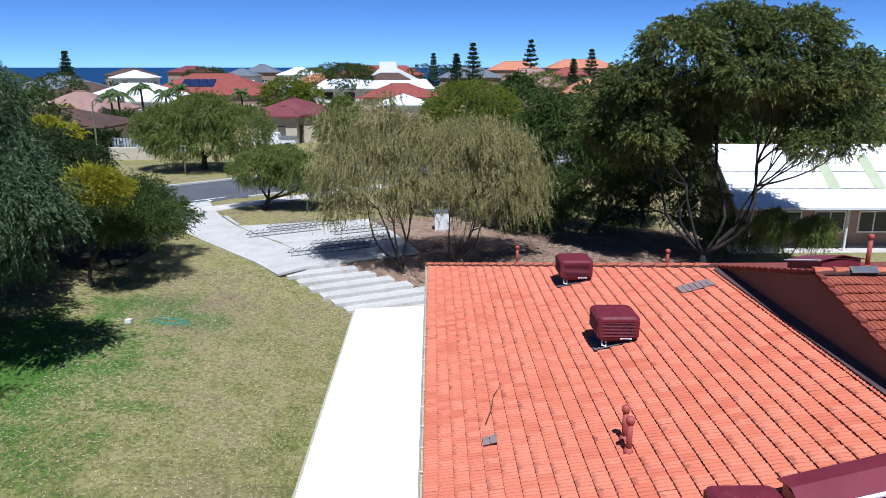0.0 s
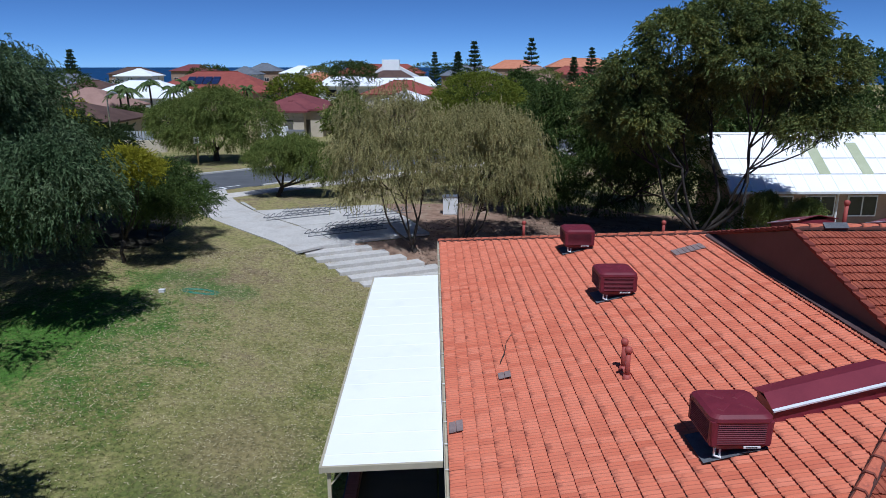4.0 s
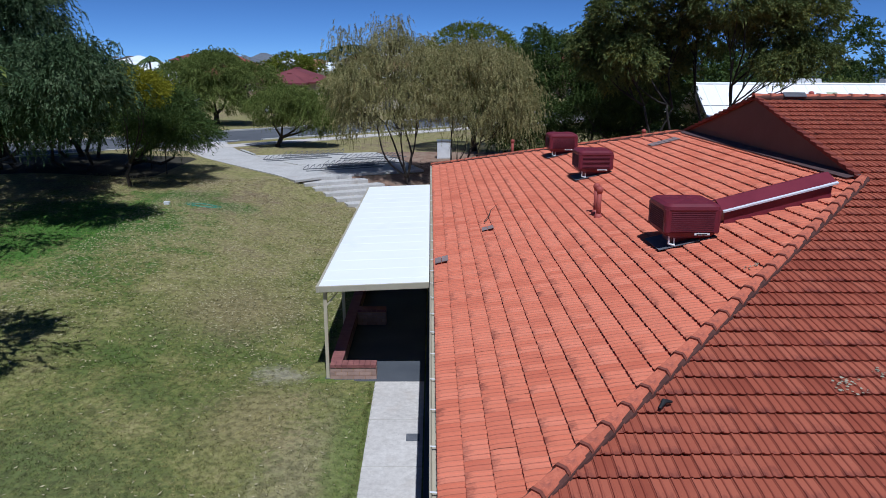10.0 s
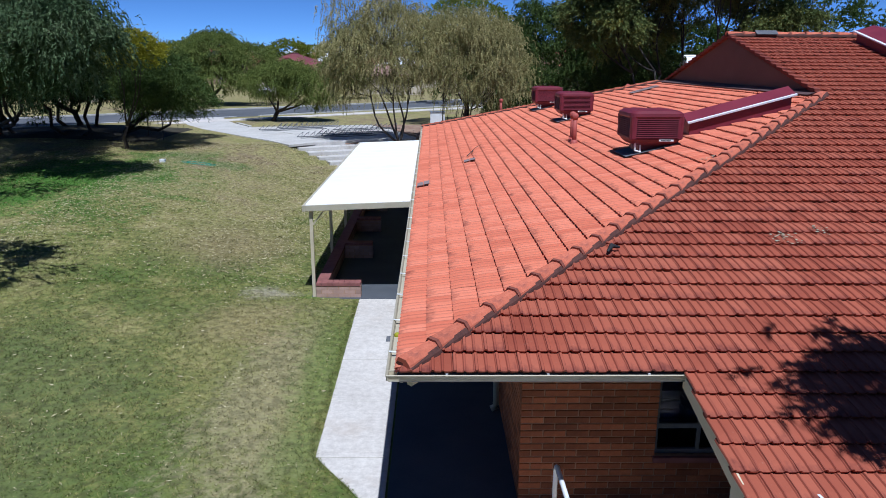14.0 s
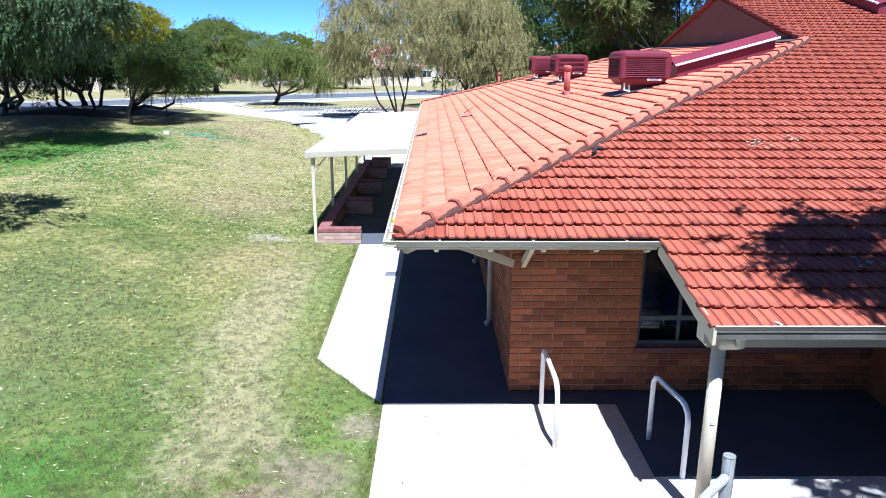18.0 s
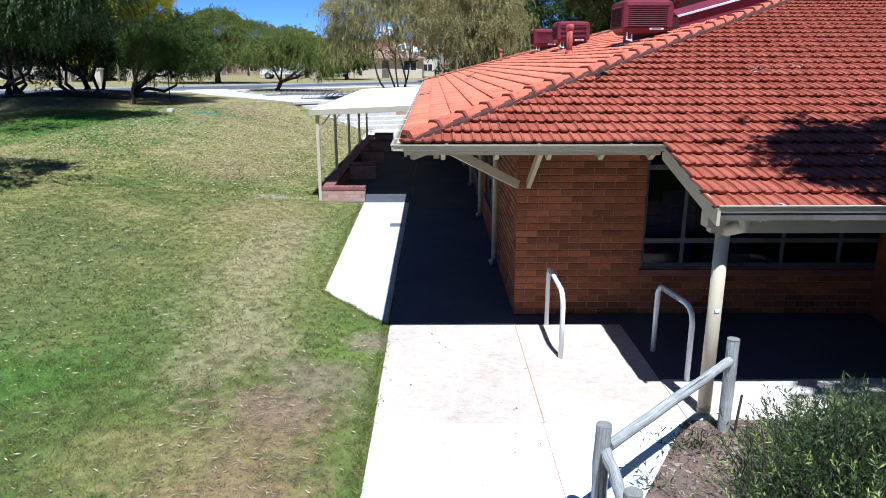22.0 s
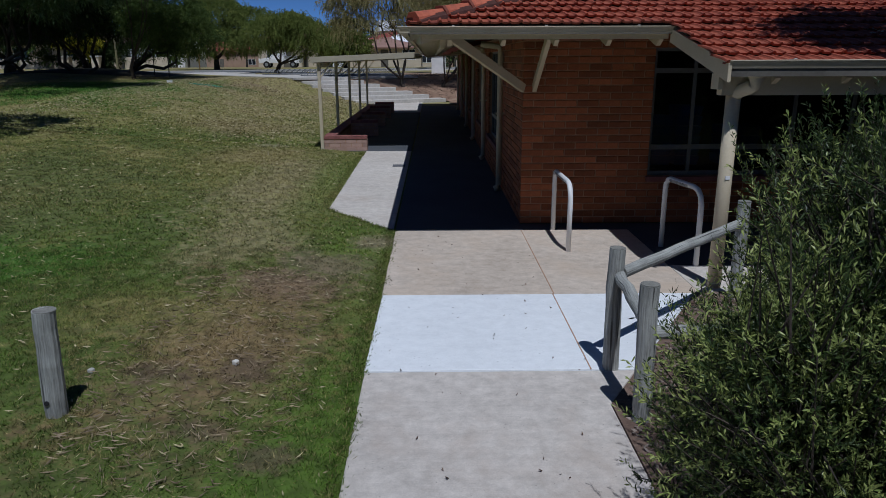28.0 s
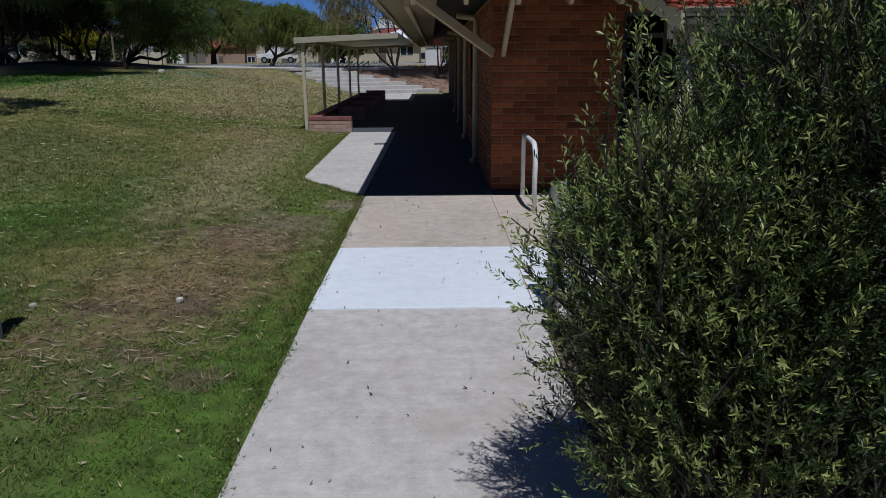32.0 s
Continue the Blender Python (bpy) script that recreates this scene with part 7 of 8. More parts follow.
hall = thing("pale_hall", "low brown brick hall with a broad white steel roof and verandah", "building", None)
HX, HY, HR = 14.3, 32.6, 36.6
rz = lambda y: 2.75 + (y - HY) * 0.67
part("wall", Mesh().box((HX + 0.7, HY + 1.7, -0.2), (43, 39.2, 2.9)), TAN_WALL, hall, "brown brick wall")
part("gable_wall", Mesh().prism([(HX + 0.7, HY + 0.4, 2.8), (HX + 0.7, HR, 5.3), (HX + 0.7, 2 * HR - HY - 0.4, 2.8)], (0.3, 0, 0)), CREAM_WALL, hall, "pale gable wall under the verge")
hr = part("roof", Mesh().prism([(HX, HY, rz(HY) - 0.06), (HX, HR, rz(HR) - 0.06), (HX, HR, rz(HR)), (HX, HY, rz(HY))], (29, 0, 0)), WHITE_ROOF, hall, "white ribbed steel roof")
part("roof", Mesh().prism([(HX, 2 * HR - HY, rz(HY) - 0.06), (HX, HR, rz(HR) - 0.06), (HX, HR, rz(HR)), (HX, 2 * HR - HY, rz(HY))], (29, 0, 0)), WHITE_ROOF, hall, "white ribbed steel roof")
FIBREGLASS = surface("fibreglass_sheet", (0.40, 0.42, 0.26), (0.5, 0.52, 0.34), 1, 12, 0.6, 0.0)
for x in (19.6, 22.0):
    part("roof_light", Mesh().prism([(x, HY + 1.1, rz(HY + 1.1) + 0.012), (x + 0.62, HY + 1.1, rz(HY + 1.1) + 0.012), (x + 0.62, HR - 0.7, rz(HR - 0.7) + 0.012), (x, HR - 0.7, rz(HR - 0.7) + 0.012)], (0, 0, 0.02)), FIBREGLASS, hr, "dull olive roof-light sheet")
for y in (HY + 1.1, HY + 2.2):
    part("lap_line", Mesh().prism([(HX + 0.02, y, rz(y) + 0.004), (HX + 0.02, y + 0.04, rz(y + 0.04) + 0.004), (HX + 0.02, y + 0.04, rz(y + 0.04) + 0.012), (HX + 0.02, y, rz(y) + 0.012)], (28.9, 0, 0)), LEAD, hr)
for i in range(36):
    x = HX + 0.4 + 0.78 * i
    part("roof_rib", Mesh().prism([(x, HY + 0.02, rz(HY + 0.02)), (x + 0.07, HY + 0.02, rz(HY + 0.02)), (x + 0.035, HY + 0.02, rz(HY + 0.02) + 0.03)], (0, HR - HY - 0.1, rz(HR - 0.1) - rz(HY))), WHITE_ROOF, hr)
part("ridge_cap", Mesh().tube([(HX, HR, rz(HR)), (HX + 29, HR, rz(HR))], 0.1, 6), WHITE_ROOF, hr)
part("gutter", Mesh().box((HX, HY - 0.12, rz(HY) - 0.14), (HX + 29, HY, rz(HY) - 0.01)), WHITE_PAINT, hall)
part("verge_board", Mesh().prism([(HX - 0.03, HY, rz(HY) - 0.2), (HX - 0.03, HR, rz(HR) - 0.2), (HX - 0.03, HR, rz(HR) + 0.01), (HX - 0.03, HY, rz(HY) + 0.01)], (0.028, 0, 0)), WHITE_PAINT, hall)
for x in (20.6, 26.2):
    part("roof_box", Mesh().box((x, HR + 0.3, 5.0), (x + 1.6, HR + 1.1, 5.75)), WHITE_PAINT, hall, "white rooftop housing", bevel=0.03)
for i in range(6):
    part("post", Mesh().tube([(HX + 1.0 + 5.1 * i, HY + 0.45, -0.2), (HX + 1.0 + 5.1 * i, HY + 0.45, 2.9)], 0.06, 8), WHITE_PAINT, hall)
for i in range(6):
    x = HX + 2.6 + 2.4 * i
    w2 = part("window", Mesh().box((x, HY + 1.64, 1.0), (x + 1.7, HY + 1.72, 2.2)), WHITE_PAINT, hall)
    for k in range(2):
        part("pane", Mesh().box((x + 0.08 + 0.82 * k, HY + 1.61, 1.08), (x + 0.8 + 0.82 * k, HY + 1.638, 2.12)), WINDOW_DARK, w2)
slab("verandah_slab", [(HX + 0.1, HY + 0.1), (43, HY + 0.1), (43, HY + 1.7), (HX + 0.1, HY + 1.7)], 0.3, CONCRETE, "pale verandah slab", 0.5, 0.0, hall)

# ---- street furniture, racks and small things ----
lamp = thing("street_lamp", "tall grey street lamp with a curved arm", "street lamp", None)
part("pole", Mesh().tube([(-31.0, 60, 0.9), (-31.0, 60, 6.2), (-30.9, 59.9, 6.7), (-30.4, 59.6, 6.95)], [0.1, 0.07, 0.06, 0.05], 8), STEEL, lamp, smooth=True)
part("lamp_head", Mesh().tube([(-30.5, 59.65, 6.95), (-30.1, 59.4, 6.97), (-29.7, 59.15, 6.9)], [0.06, 0.12, 0.05], 8), STEEL, lamp)
sign = thing("street_sign", "small white sign on a timber pole by the kerb", "sign", None)
part("pole", Mesh().tube([(-21.5, 54.6, 1.0), (-21.5, 54.6, 3.4)], 0.06, 8), surface("yellow_timber_pole", (0.3, 0.2, 0.08), (0.42, 0.3, 0.13), 4, 30, 0.9, 0.1), sign)
part("board", Mesh().box((-21.72, 54.5, 2.95), (-21.28, 54.54, 3.55)), WHITE_PAINT, sign, bevel=0.01)
part("bar", Mesh().box((-21.62, 54.49, 3.1), (-21.38, 54.498, 3.4)), LEAD, sign, "grey bars in place of writing")
gwall = thing("garden_wall", "cream limestone garden wall with a blue-grey fence behind", "wall", None)
part("wall", Mesh().box((-31.9, 63.8, 0.8), (-27.6, 64.1, 2.3)), CREAM_WALL, gwall, bevel=0.03)
for i in range(12):
    part("paling", Mesh().box((-32.6 + 0.3 * i, 64.8, 0.9), (-32.38 + 0.3 * i, 64.84, 3.1)), surface("grey_paling", (0.38, 0.4, 0.42), (0.5, 0.52, 0.54), 2, 20, 0.8, 0.1) if i == 0 else bpy.data.materials["grey_paling"], gwall)
for x, y in ((-33.0, 60.2), (-36.4, 61.4)):
    pl = thing("gate_pillar", "cream stone gate pillar with a capping", "pillar", None, "gate pillars")
    part("shaft", Mesh().box((x - 0.35, y - 0.35, 0.8), (x + 0.35, y + 0.35, 2.3)), CREAM_WALL, pl, bevel=0.03)
    part("cap", Mesh().box((x - 0.42, y - 0.42, 2.3), (x + 0.42, y + 0.42, 2.44)), KERB, pl, bevel=0.03)


for x, y, h in ((-14.5, 28.0, 1.35), (-15.5, 28.7, 1.65)):
    gz = float(ground_z(x, y))
    solid("garden_stake", Mesh().tube([(x, y, gz - 0.1), (x + 0.02, y, gz + h)], [0.028, 0.024], 7), BARK, "thin dark stake beside the scrub tree", "stake", "garden stakes")


def bike_rack(x, y, turn, n):
    r = thing("bicycle_rack", "long grey steel bicycle rack on the paving", "bicycle rack", pose(x, y, TERR, 0, 0, turn), "bicycle racks")
    for yy in (-0.35, 0.35):
        part("base_rail", Mesh().tube([(0, yy, 0.03), (n * 0.32, yy, 0.03)], 0.022, 6), RACK_STEEL, r)
    me = Mesh().tube([(0, -0.35, 0.03), (0.12, -0.22, 0.18), (0.24, 0, 0.31), (0.12, 0.22, 0.18), (0, 0.35, 0.03)], 0.014, 6).data("hoop")
    me.materials.append(RACK_STEEL)
    for i in range(n):
        part("hoop", me, None, r, m=pose(0.32 * i, 0, 0))


for x, y, turn, n in ((-10.9, 33.1, 27, 12), (-10.2, 34.7, 27, 12), (-8.0, 29.4, 25, 13), (-7.2, 31.0, 25, 13), (-6.6, 33.6, 25, 12)):
    bike_rack(x, y, turn, n)
cz = float(ground_z(-0.75, 34.5))
cab = thing("service_cabinet", "white metal service cabinet under the trees", "cabinet", pose(-0.75, 34.5, cz))
part("body", Mesh().box((-0.42, -0.3, -0.05), (0.42, 0.3, 1.05)), WHITE_PAINT, cab, bevel=0.015)
part("door", Mesh().box((-0.36, -0.32, 0.1), (0.36, -0.302, 0.98)), WHITE_PAINT, cab, bevel=0.008)
part("handle", Mesh().box((0.24, -0.34, 0.5), (0.28, -0.321, 0.62)), STEEL, cab)
part("top", Mesh().box((-0.46, -0.34, 1.05), (0.46, 0.34, 1.1)), STEEL, cab)


def ute(x, y, turn):
    z = float(ground_z(x, y))
    u = thing("pickup_truck", "white pickup truck parked in a driveway", "car", pose(x, y, z, 0, 0, turn))
    part("body", Mesh().prism([(-2.3, -0.85, 0.5), (2.3, -0.85, 0.5), (2.35, -0.85, 0.95), (1.3, -0.85, 1.08), (-2.3, -0.85, 1.05)], (0, 1.7, 0)), WHITE_PAINT, u, bevel=0.06)
    part("cab", Mesh().prism([(-0.5, -0.78, 1.05), (1.25, -0.78, 1.06), (0.65, -0.78, 1.65), (-0.4, -0.78, 1.68)], (0, 1.56, 0)), WHITE_PAINT, u, bevel=0.05)
    part("tray", Mesh().box((-2.3, -0.88, 1.0), (-0.55, 0.88, 1.28)), STEEL, u)
    part("window", Mesh().prism([(-0.35, -0.8, 1.12), (0.95, -0.8, 1.12), (0.58, -0.8, 1.56), (-0.3, -0.8, 1.58)], (0, 0.015, 0)), WINDOW_DARK, u)
    for wx in (-1.45, 1.5):
        for wy in (-0.82, 0.66):
            wh = part("wheel", Mesh().tube([(wx, wy, 0.36), (wx, wy + 0.2, 0.36)], 0.36, 16), BLACK, u)
            part("rim", Mesh().tube([(wx, wy - 0.006, 0.36), (wx, wy + 0.206, 0.36)], 0.19, 12), STEEL, wh)
    for wy in (-0.62, 0.5):
        part("headlight", Mesh().box((2.3, wy, 0.72), (2.36, wy + 0.22, 0.88)), GLASS, u)


ute(-18.2, 73, 180)
bx, by = -11.83, 20.7
bzz = float(sheet_z(bx, by))
wb = thing("irrigation_box", "small white plastic irrigation box on the lawn", "box", pose(bx, by, bzz))
part("body", Mesh().box((-0.1, -0.08, -0.03), (0.1, 0.08, 0.1)), WHITE_PAINT, wb, bevel=0.012)
part("lid", Mesh().box((-0.108, -0.088, 0.1), (0.108, 0.088, 0.12)), WHITE_PAINT, wb, bevel=0.006)
hose = [(bx + 1.3 + 0.75 * math.cos(a) * (1 - a / 60), by + 0.35 + 0.3 * math.sin(a) * (1 - a / 60)) for a in np.linspace(0, 31, 110)]
solid("garden_hose", Mesh().tube([(x, y, float(sheet_z(x, y)) + 0.02) for x, y in hose], 0.008, 6, False), TURQ, "coiled turquoise hose lying on the grass", "hose")
solid("pale_stone", as_bevelled(Mesh().prism([(-2.46, -4.34, 0.08), (-2.425, -4.36, 0.08), (-2.41, -4.325, 0.08), (-2.44, -4.305, 0.08)], (0, 0, 0.032)).data("pale_stone"), 0.008), STONE, "small pale stone lying in the grass", "stone", m=pose(0, 0, float(sheet_z(-2.44, -4.33)) - 0.08))
solid("pale_stone", as_bevelled(Mesh().prism([(-3.33, -4.525, 0.08), (-3.295, -4.54, 0.08), (-3.285, -4.505, 0.08), (-3.315, -4.49, 0.08)], (0, 0, 0.026)).data("pale_stone"), 0.007), KERB, "small dull stone lying in the grass", "stone", m=pose(0, 0, float(sheet_z(-3.3, -4.5)) - 0.08))

# ---- the shrub by the path ----
gen = np.random.default_rng(5)
shrub = thing("garden_shrub", "dense olive-green shrub with narrow leaves spilling over the path", "shrub", None)
S_LOBES = [(0.5, -6.75, 1.5, 0.35, 0.35, 0.35, 1.5), (0.55, -6.1, 1.4, 0.35, 0.35, 0.3, 1.4), (0.9, -6.0, 1.35, 0.4, 0.35, 0.3, 1.2), (0.95, -5.6, 1.0, 0.5, 0.5, 0.4), (1.35, -5.2, 0.85, 0.6, 0.5, 0.4), (-0.06, -6.8, 0.92, 0.28, 0.28, 0.28, 3.8), (0.08, -6.83, 1.1, 0.28, 0.28, 0.25, 2.8), (0.4, -6.8, 0.72, 0.52, 0.4, 0.5, 2.0), (0.64, -6.85, 1.1, 0.5, 0.42, 0.5, 1.5), (1.3, -6.75, 1.25, 0.85, 0.55, 0.7), (1.2, -6.95, 1.3, 0.9, 0.35, 0.6), (2.4, -6.1, 0.9, 0.9, 0.7, 0.65, 0.6), (0.16, -6.9, 0.68, 0.28, 0.28, 0.4, 2.2), (0.2, -6.85, 0.85, 0.3, 0.3, 0.28, 1.6), (0.35, -6.95, 0.42, 0.5, 0.3, 0.38, 2.0), (2.5, -6.8, 1.35, 1.1, 0.75, 0.75, 0.6), (1.5, -6.55, 0.5, 1.0, 0.5, 0.45), (0.27, -7.05, 0.32, 0.45, 0.22, 0.28, 2.0), (1.2, -7.05, 0.5, 0.9, 0.3, 0.45), (2.5, -5.2, 0.4, 0.8, 0.5, 0.3, 0.6),
           (0.12, -6.6, 0.8, 0.3, 0.35, 0.36, 2.0), (0.66, -6.2, 1.1, 0.42, 0.4, 0.5, 1.5), (1.15, -5.5, 0.78, 0.48, 0.5, 0.48), (1.55, -4.85, 0.45, 0.45, 0.5, 0.36), (0.7, -5.8, 0.4, 0.35, 0.3, 0.35), (0.12, -6.55, 0.45, 0.35, 0.35, 0.38, 2.0), (1.7, -4.2, 0.25, 0.45, 0.5, 0.25), (1.95, -3.95, 0.4, 0.45, 0.35, 0.27), (1.85, -5.3, 0.75, 0.8, 0.7, 0.5), (2.4, -4.6, 0.45, 0.7, 0.6, 0.4)]
sp, so = crown_points(S_LOBES, 20000, 1, gen, 0.05, 0.0, 0.5)
sd = unit(so * 0.55 + np.array([0, 0, 0.75]) + gen.normal(size=so.shape) * 0.35)
tall = [((-0.2, -6.9, 1.32), (-0.2, -0.1, 0.95), 0.42), ((-0.16, -6.88, 1.4), (0.05, -0.1, 1.0), 0.4), ((-0.12, -6.9, 1.05), (-0.75, -0.1, 0.75), 0.42), ((-0.1, -6.9, 1.0), (-0.55, -0.15, 0.9), 0.44), ((-0.12, -6.9, 0.9), (-0.95, -0.1, 0.25), 0.3), ((0.0, -6.85, 1.1), (-0.3, 0, 0.9), 0.34), ((0.4, -6.8, 1.5), (0, 0, 1.0), 0.35), ((0.9, -6.7, 1.7), (0.1, 0, 1.0), 0.3)]
sp = np.concatenate([sp] + [np.repeat([p], 9, 0) + gen.normal(size=(9, 3)) * 0.045 for p, _, _ in tall])
sd = np.concatenate([sd] + [unit(np.repeat([d], 9, 0) + gen.normal(size=(9, 3)) * 0.16) for _, d, _ in tall])
sl = np.concatenate([gen.uniform(0.13, 0.26, 20000), np.repeat([l for _, _, l in tall], 9) * gen.uniform(0.5, 1.0, 9 * len(tall))])
K = 21
s = np.tile(np.linspace(0.4, 1.0, K), len(sp))
base = np.repeat(sp, K, 0) + np.repeat(sd * sl[:, None], K, 0) * s[:, None]
way = unit(np.repeat(sd, K, 0) * 0.8 + unit(gen.normal(size=base.shape)) * 0.75)
# pale new tips, more of them leftwards to paint in the sunlit side
sunny_side = np.repeat(gen.random(len(sp)) < 0.1 + 0.7 * vsmooth((0.7 - sp[:, 0]) / 0.8), K)
young_lit = (s > 0.72) & sunny_side
for name, pick, mat, lab in (("foliage", ~young_lit, L_SHRUB, "narrow dark olive leaves"), ("young_leaves", young_lit, L_YOUNG_LIT, "pale yellow-green leaves at the spray ends")):
    n = int(pick.sum())
    v, f = leaf_arrays(base[pick], way[pick], gen.uniform(0.017, 0.031, n), gen.uniform(0.005, 0.008, n), gen, belly=0.6)
    part(name, big_mesh(name, v, f), mat, shrub, lab)
tw = Mesh()
for i in range(0, len(sp), 4):
    tw.tube([tuple(sp[i] - sd[i] * 0.12), tuple(sp[i] + sd[i] * sl[i] * 0.95)], [0.004, 0.0015], 4, False)
for l in S_LOBES:
    for k in range(7):
        a = Vector((l[0] + random.uniform(-0.2, 0.2), l[1] + random.uniform(-0.2, 0.2), 0.0))
        d = Vector((random.gauss(0, 1), random.gauss(0, 1), random.uniform(0.2, 1))).normalized()
        b = Vector(l[:3]) + Vector((d.x * l[3], d.y * l[4], d.z * l[5])) * 0.8
        tw.tube([a, a.lerp(b, 0.5) + Vector((0, 0, 0.1)), b], [0.016, 0.011, 0.005], 5, False)
tagged(part("stem_thicket", tw, BARK, shrub, "thin woody stems"), kind="stuff")

# shrub out of view, added to hold sky and bounced light off the verandah
tree("light_block_shrub", "unseen dark shrub added to keep light off the verandah", (5.0, -4.4), [(3.9, -4.3, 1.1, 0.8, 0.9, 0.9), (5.2, -4.4, 1.3, 1.0, 1.0, 1.0), (6.8, -4.3, 1.2, 1.1, 1.0, 1.0), (8.4, -4.4, 1.1, 1.1, 1.0, 0.9), (4.6, -5.6, 1.2, 1.0, 0.9, 0.9), (6.4, -5.8, 1.2, 1.2, 0.9, 0.9)], L_SHRUB, 550, 8, 9, (0.1, 0.035), 0.06, 60, long=0.25, droop=0.1, spread=0.16, fill=0.4, category="shrub", twigs=5)

# low weeds at the edge of the mulch
for i, (x, y, r) in enumerate(((0.95, -3.25, 0.1), (0.62, -3.75, 0.09), (1.2, -3.2, 0.07), (2.6, -3.3, 0.22), (3.3, -3.4, 0.26))):
    n = 90 if r < 0.15 else 420
    p = np.array([x, y, 0.02]) + gen.normal(size=(n, 3)) * np.array([r, r, r * 0.9])
    p[:, 2] = np.abs(p[:, 2])
    v, f = leaf_arrays(p, unit(gen.normal(size=(n, 3)) + np.array([0, 0, 1.0])), gen.uniform(0.04, 0.09, n), gen.uniform(0.008, 0.016, n), gen)
    solid("weed", big_mesh("weed", v, f), L_SHRUB, "small green weed growing in the mulch", "weed", "weeds", kind="stuff")

# ---- grass, fallen leaves, bark chips ----
def lawn_edge(y):
    return np.where(y < -0.4, -1.575, np.where(y < 0.96, -1.575 - (y + 0.4) / 1.36 * 0.98, np.where(y < 7.3, -2.6 - 0.01 * y, -3.85)))


def scatter_grass(name, n, y0, y1, x0, tall, wide, seed, label):
    g = np.random.default_rng(seed)
    y = y0 + (y1 - y0) * g.random(n)
    e = lawn_edge(y) + np.where(y < 7.3, 0.045, 0.02)
    x = e - (e - x0) * g.random(n)
    thick = np.sin(x * 9.3 + 3 * np.sin(y * 3.1)) * np.sin(y * 8.1 + 2.5 * np.sin(x * 4.3)) > -0.25
    keep = thick | (g.random(n) < 0.35)
    for cx, cy, rx, ry in ((-2.5, -3.8, 0.55, 1.6), (-3.6, -6.2, 0.8, 0.55), (-2.2, -1.9, 0.5, 0.5), (-2.8, -4.7, 0.5, 0.4), (-1.85, -0.95, 0.25, 0.35), (-4.6, 7.4, 0.7, 0.5)):
        worn = ((x - cx) / rx) ** 2 + ((y - cy) / ry) ** 2 + 0.5 * np.sin(x * 6.1) * np.sin(y * 5.3) < 1
        keep &= ~worn | (g.random(n) < 0.5)
    x, y = x[keep], y[keep]
    n = len(x)
    p = np.stack([x, y, sheet_z(x, y) - 0.004], -1)
    way = unit(g.normal(size=(n, 3)) * np.array([0.75, 0.75, 0.2]) + np.array([0, 0, 0.75]))
    v, f = leaf_arrays(p, way, tall * g.uniform(0.5, 1.3, n), wide * g.uniform(0.7, 1.4, n), g, True)
    solid(name, big_mesh(name, v, f), BLADE, label, "grass", kind="stuff")


scatter_grass("grass", 280000, -8.6, -1.5, -5.6, 0.032, 0.006, 61, "short mown lawn grass, green and straw")
scatter_grass("grass", 170000, -1.5, 7.5, -14.0, 0.045, 0.012, 62, "short mown lawn grass, green and straw")
scatter_grass("grass", 110000, 7.5, 27.0, -18.0, 0.06, 0.022, 63, "short dry lawn grass")
g_e = np.random.default_rng(64)
ey = g_e.uniform(-8.7, 7.2, 13000)
ex = lawn_edge(ey) + g_e.normal(-0.04, 0.028, 13000) + 0.03 * np.sin(ey * 7.1) * np.sin(ey * 2.3)
ev, ef = leaf_arrays(np.stack([ex, ey, np.full(13000, -0.004)], -1), unit(g_e.normal(size=(13000, 3)) * np.array([0.7, 0.7, 0.2]) + np.array([0.25, 0, 0.75])), g_e.uniform(0.016, 0.042, 13000), g_e.uniform(0.004, 0.008, 13000), g_e, True)
solid("edge_grass", big_mesh("edge_grass", ev, ef), BLADE, "ragged green grass along the path edge", "grass", kind="stuff")


CHIP = surface("bark_chip", (0.06, 0.042, 0.034), (0.36, 0.29, 0.24), 3, 30, 0.95, 0.4, spread=1.1)


def scatter_flat(name, n, xs, ys, zf, size, material, label, category, seed, keep=None):
    """Thin curled leaves or chips lying about."""
    g = np.random.default_rng(seed)
    x, y = g.uniform(*xs, n), g.uniform(*ys, n)
    if keep is not None:
        k = keep(x, y)
        x, y = x[k], y[k]
    p = np.stack([x, y, zf(x, y)], -1)
    m = len(x)
    way = unit(g.normal(size=(m, 3)) * np.array([1, 1, 0.12]))
    l, w = size[0] * g.uniform(0.5, 1.4, m), size[1] * g.uniform(0.6, 1.4, m)
    across = unit(np.cross(way, np.array([0, 0, 1.0])) + g.normal(size=(m, 3)) * 0.25)
    up = np.array([0, 0, 1.0])
    v = np.stack([p, p + way * (l * 0.5)[:, None] + across * (w * 0.5)[:, None] + up * 0.006, p + way * l[:, None] + up * 0.012, p + way * (l * 0.5)[:, None] - across * (w * 0.5)[:, None]], 1)
    f = np.array([[0, 1, 2, 3]])[None] + (np.arange(m) * 4)[:, None, None]
    solid(name, big_mesh(name, v.reshape(-1, 3), f.reshape(-1, 4)), material, label, category, kind="stuff")


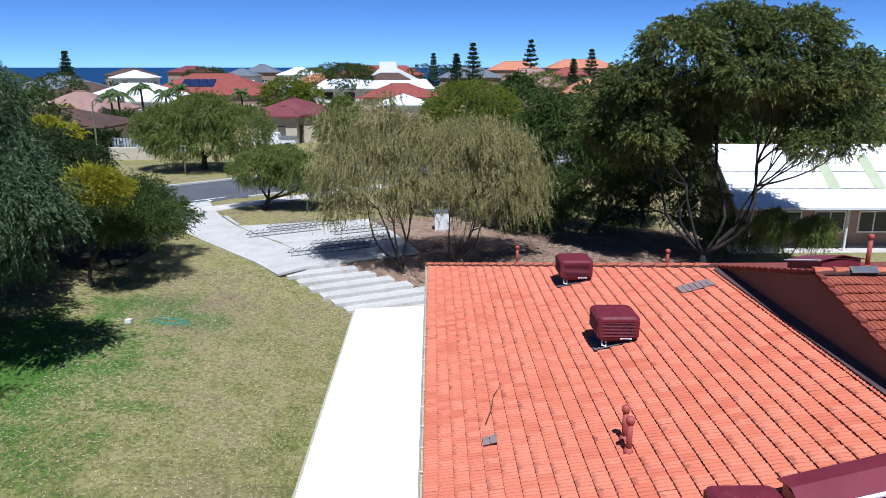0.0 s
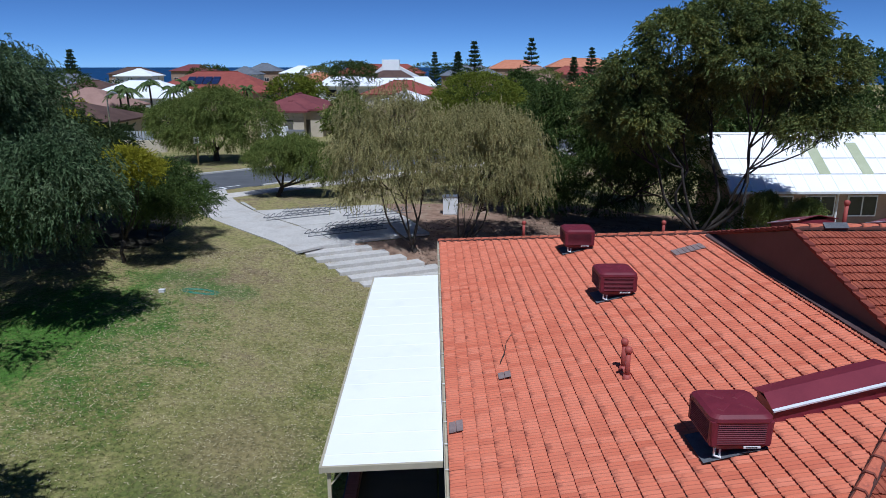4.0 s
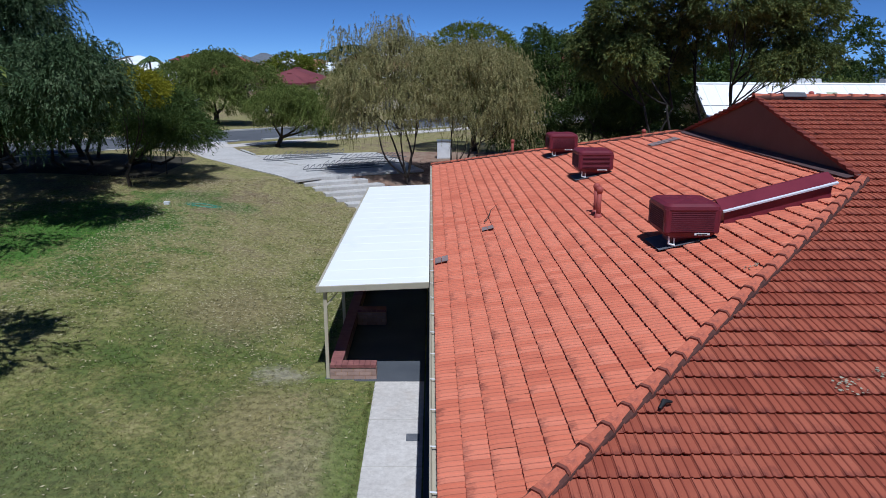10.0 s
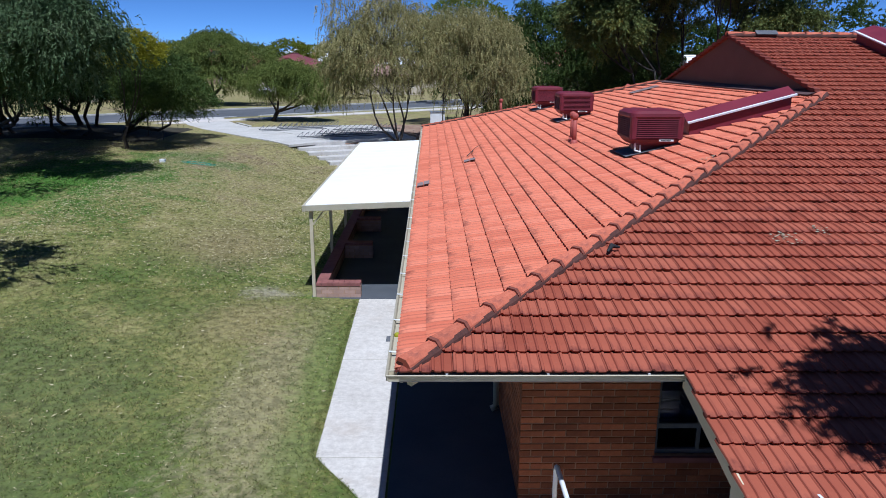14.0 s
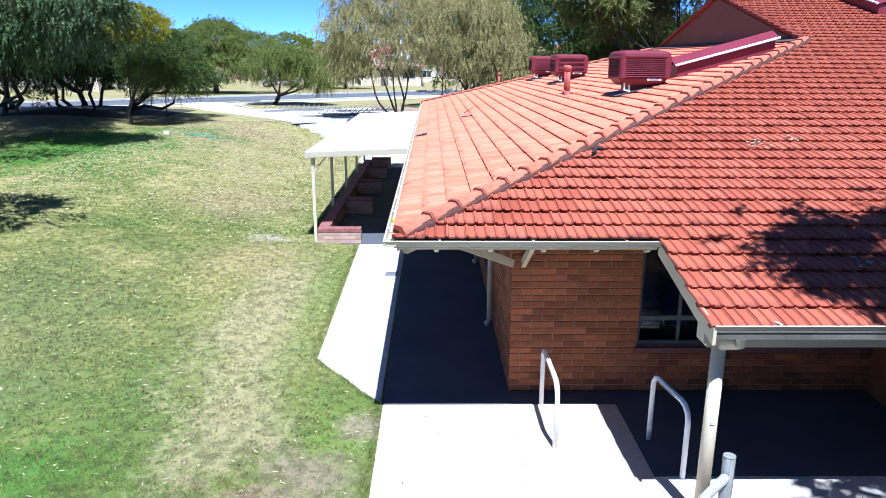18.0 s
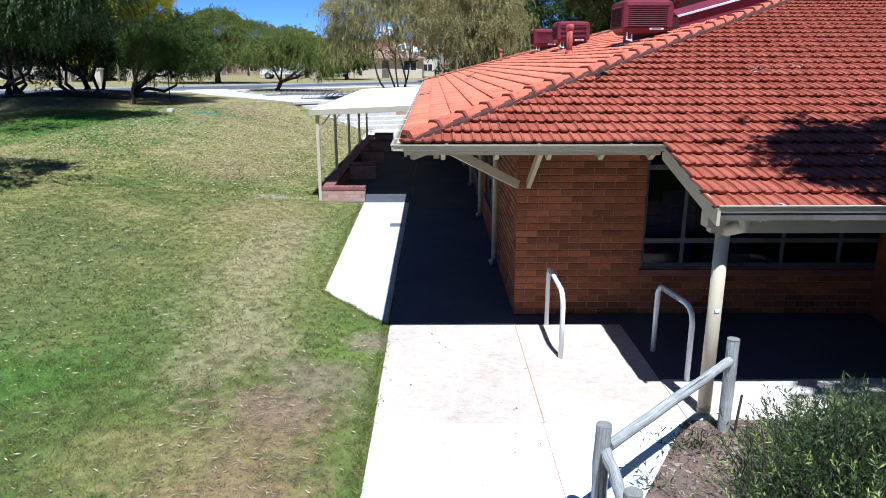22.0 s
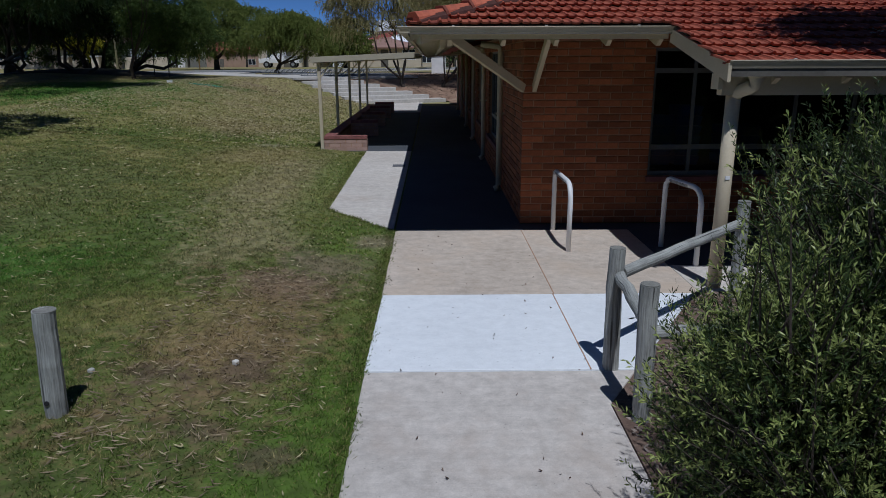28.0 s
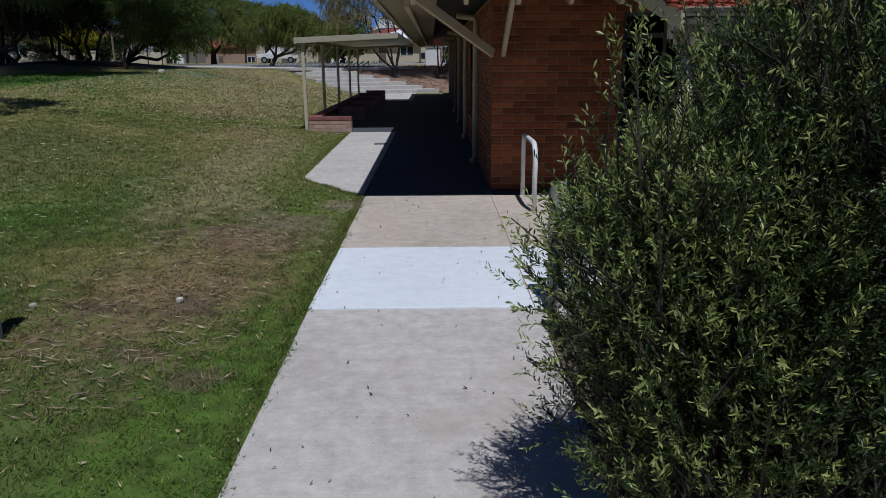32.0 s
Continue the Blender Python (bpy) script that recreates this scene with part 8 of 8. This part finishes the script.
TWIG = surface("dry_twig", (0.13, 0.09, 0.055), (0.46, 0.36, 0.23), 4, 30, 0.95, 0.2, spread=0.8)
on_lawn = lambda x, y: x < lawn_edge(y) - 0.02
scatter_flat("fallen_leaves", 1700, (-7.5, -1.6), (-8.6, 1.5), lambda x, y: sheet_z(x, y) + 0.022, (0.055, 0.009), STRAW_LEAF, "narrow dry leaves scattered over the lawn", "leaves", 71, on_lawn)
scatter_flat("fallen_leaves", 30000, (-12.5, -2.6), (1.5, 27), lambda x, y: sheet_z(x, y) + 0.03, (0.085, 0.022), STRAW_LEAF, "narrow dry leaves scattered over the lawn", "leaves", 72, lambda x, y: on_lawn(x, y) & (np.random.default_rng(8).random(len(x)) < 0.08 + 0.92 * vsmooth((y - 6 + 1.5 * np.sin(x * 0.9)) / 9)))
scatter_flat("fallen_twigs", 3600, (-4.0, -1.9), (-6.6, -2.2), lambda x, y: sheet_z(x, y) + 0.02, (0.075, 0.0045), TWIG, "broken twigs and straw on the bare patch of lawn", "twigs", 77, lambda x, y: ((x + 2.55) / 0.75) ** 2 + ((y + 4.0) / 2.0) ** 2 < 1)
scatter_flat("path_litter", 110, (-1.55, -0.05), (-8.6, -0.5), lambda x, y: 0 * x + 0.004, (0.02, 0.01), MULCH, "small dark leaf scraps lying on the path", "leaves", 73)
in_bed = lambda x, y: (y < -2.8) & (x > np.where(y < -4.84, 0.02, 0.02 + (y + 4.84) / 2.08 * 1.26))
scatter_flat("bark_chips", 15000, (0.0, 3.4), (-6.5, -2.8), lambda x, y: 0 * x + 0.008, (0.05, 0.014), CHIP, "brown and grey bark chips", "mulch", 74, in_bed)
def litter(u, y, left, label):
    """A sheet of leaf litter on the ground, from the line left(y) to x = 14."""
    uu, yy = np.meshgrid(u, y)
    x = left(yy) + (14 - left(yy)) * uu
    n, k = len(u), len(y)
    faces = np.array([(j * n + i, j * n + i + 1, (j + 1) * n + i + 1, (j + 1) * n + i) for j in range(k - 1) for i in range(n - 1)])
    solid("leaf_litter_bed", big_mesh("leaf_litter_bed", np.stack([x.ravel(), yy.ravel(), sheet_z(x.ravel(), yy.ravel()) + 0.05], -1), faces), MULCH_FAR, label, "garden bed", kind="structure")


beside_paving = lambda y: np.where(y < 28.2, -0.35 - 2.68 * (y - 26.2), np.where(y < 29.9, -5.55 + (y - 28.2) * 2.2, np.where(y < 33.6, -1.82 - 0.35 * (y - 29.9), -3.1 - 0.48 * (y - 33.6))))
litter(np.linspace(0, 1, 44) ** 1.4, np.linspace(26.2, 37.5, 41), beside_paving, "brown leaf litter under the trees")
litter(np.linspace(0, 1, 30), np.linspace(23.75, 26.2, 8), lambda y: -0.3 + 0 * y, "brown leaf litter beside the steps")
# dark sheet laid on the mound to paint the shade below the crowns
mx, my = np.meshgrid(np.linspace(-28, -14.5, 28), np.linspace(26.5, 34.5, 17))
solid("mound_litter", big_mesh("mound_litter", np.stack([mx.ravel(), my.ravel(), sheet_z(mx.ravel(), my.ravel()) + 0.04 - 0.06 * np.clip(np.abs(my.ravel() - 30.5) - 3.2, 0, 1) - 0.06 * np.clip(mx.ravel() + 15.5, 0, 1)], -1), np.array([(j * 28 + i, j * 28 + i + 1, (j + 1) * 28 + i + 1, (j + 1) * 28 + i) for j in range(16) for i in range(27)])), GROUND_SHADE, "dark sheet standing in for shade under the scrub trees", "garden bed", kind="structure")
scatter_flat("leaf_litter", 5000, (-2.5, 12), (26.3, 32.8), lambda x, y: sheet_z(x, y) + 0.06, (0.16, 0.05), MULCH, "dry brown leaves under the trees", "leaves", 75)

lay(hip_tiles, False, hip_deck, lambda x, y: y < 1.2 and x < 2.2, TILE)
lay(front_tiles, True, front_deck, lambda x, y: y < 0.2 and x < 2.7, TILE_DARK)
bricked(front_wall, 12.0, 0.0, WALL_H, front_m, lambda s, z: s < 1.62, front_holes)
bricked(side_wall, 22.9, 0.0, WALL_H, side_m, lambda s, z: s < 2.2, side_holes)
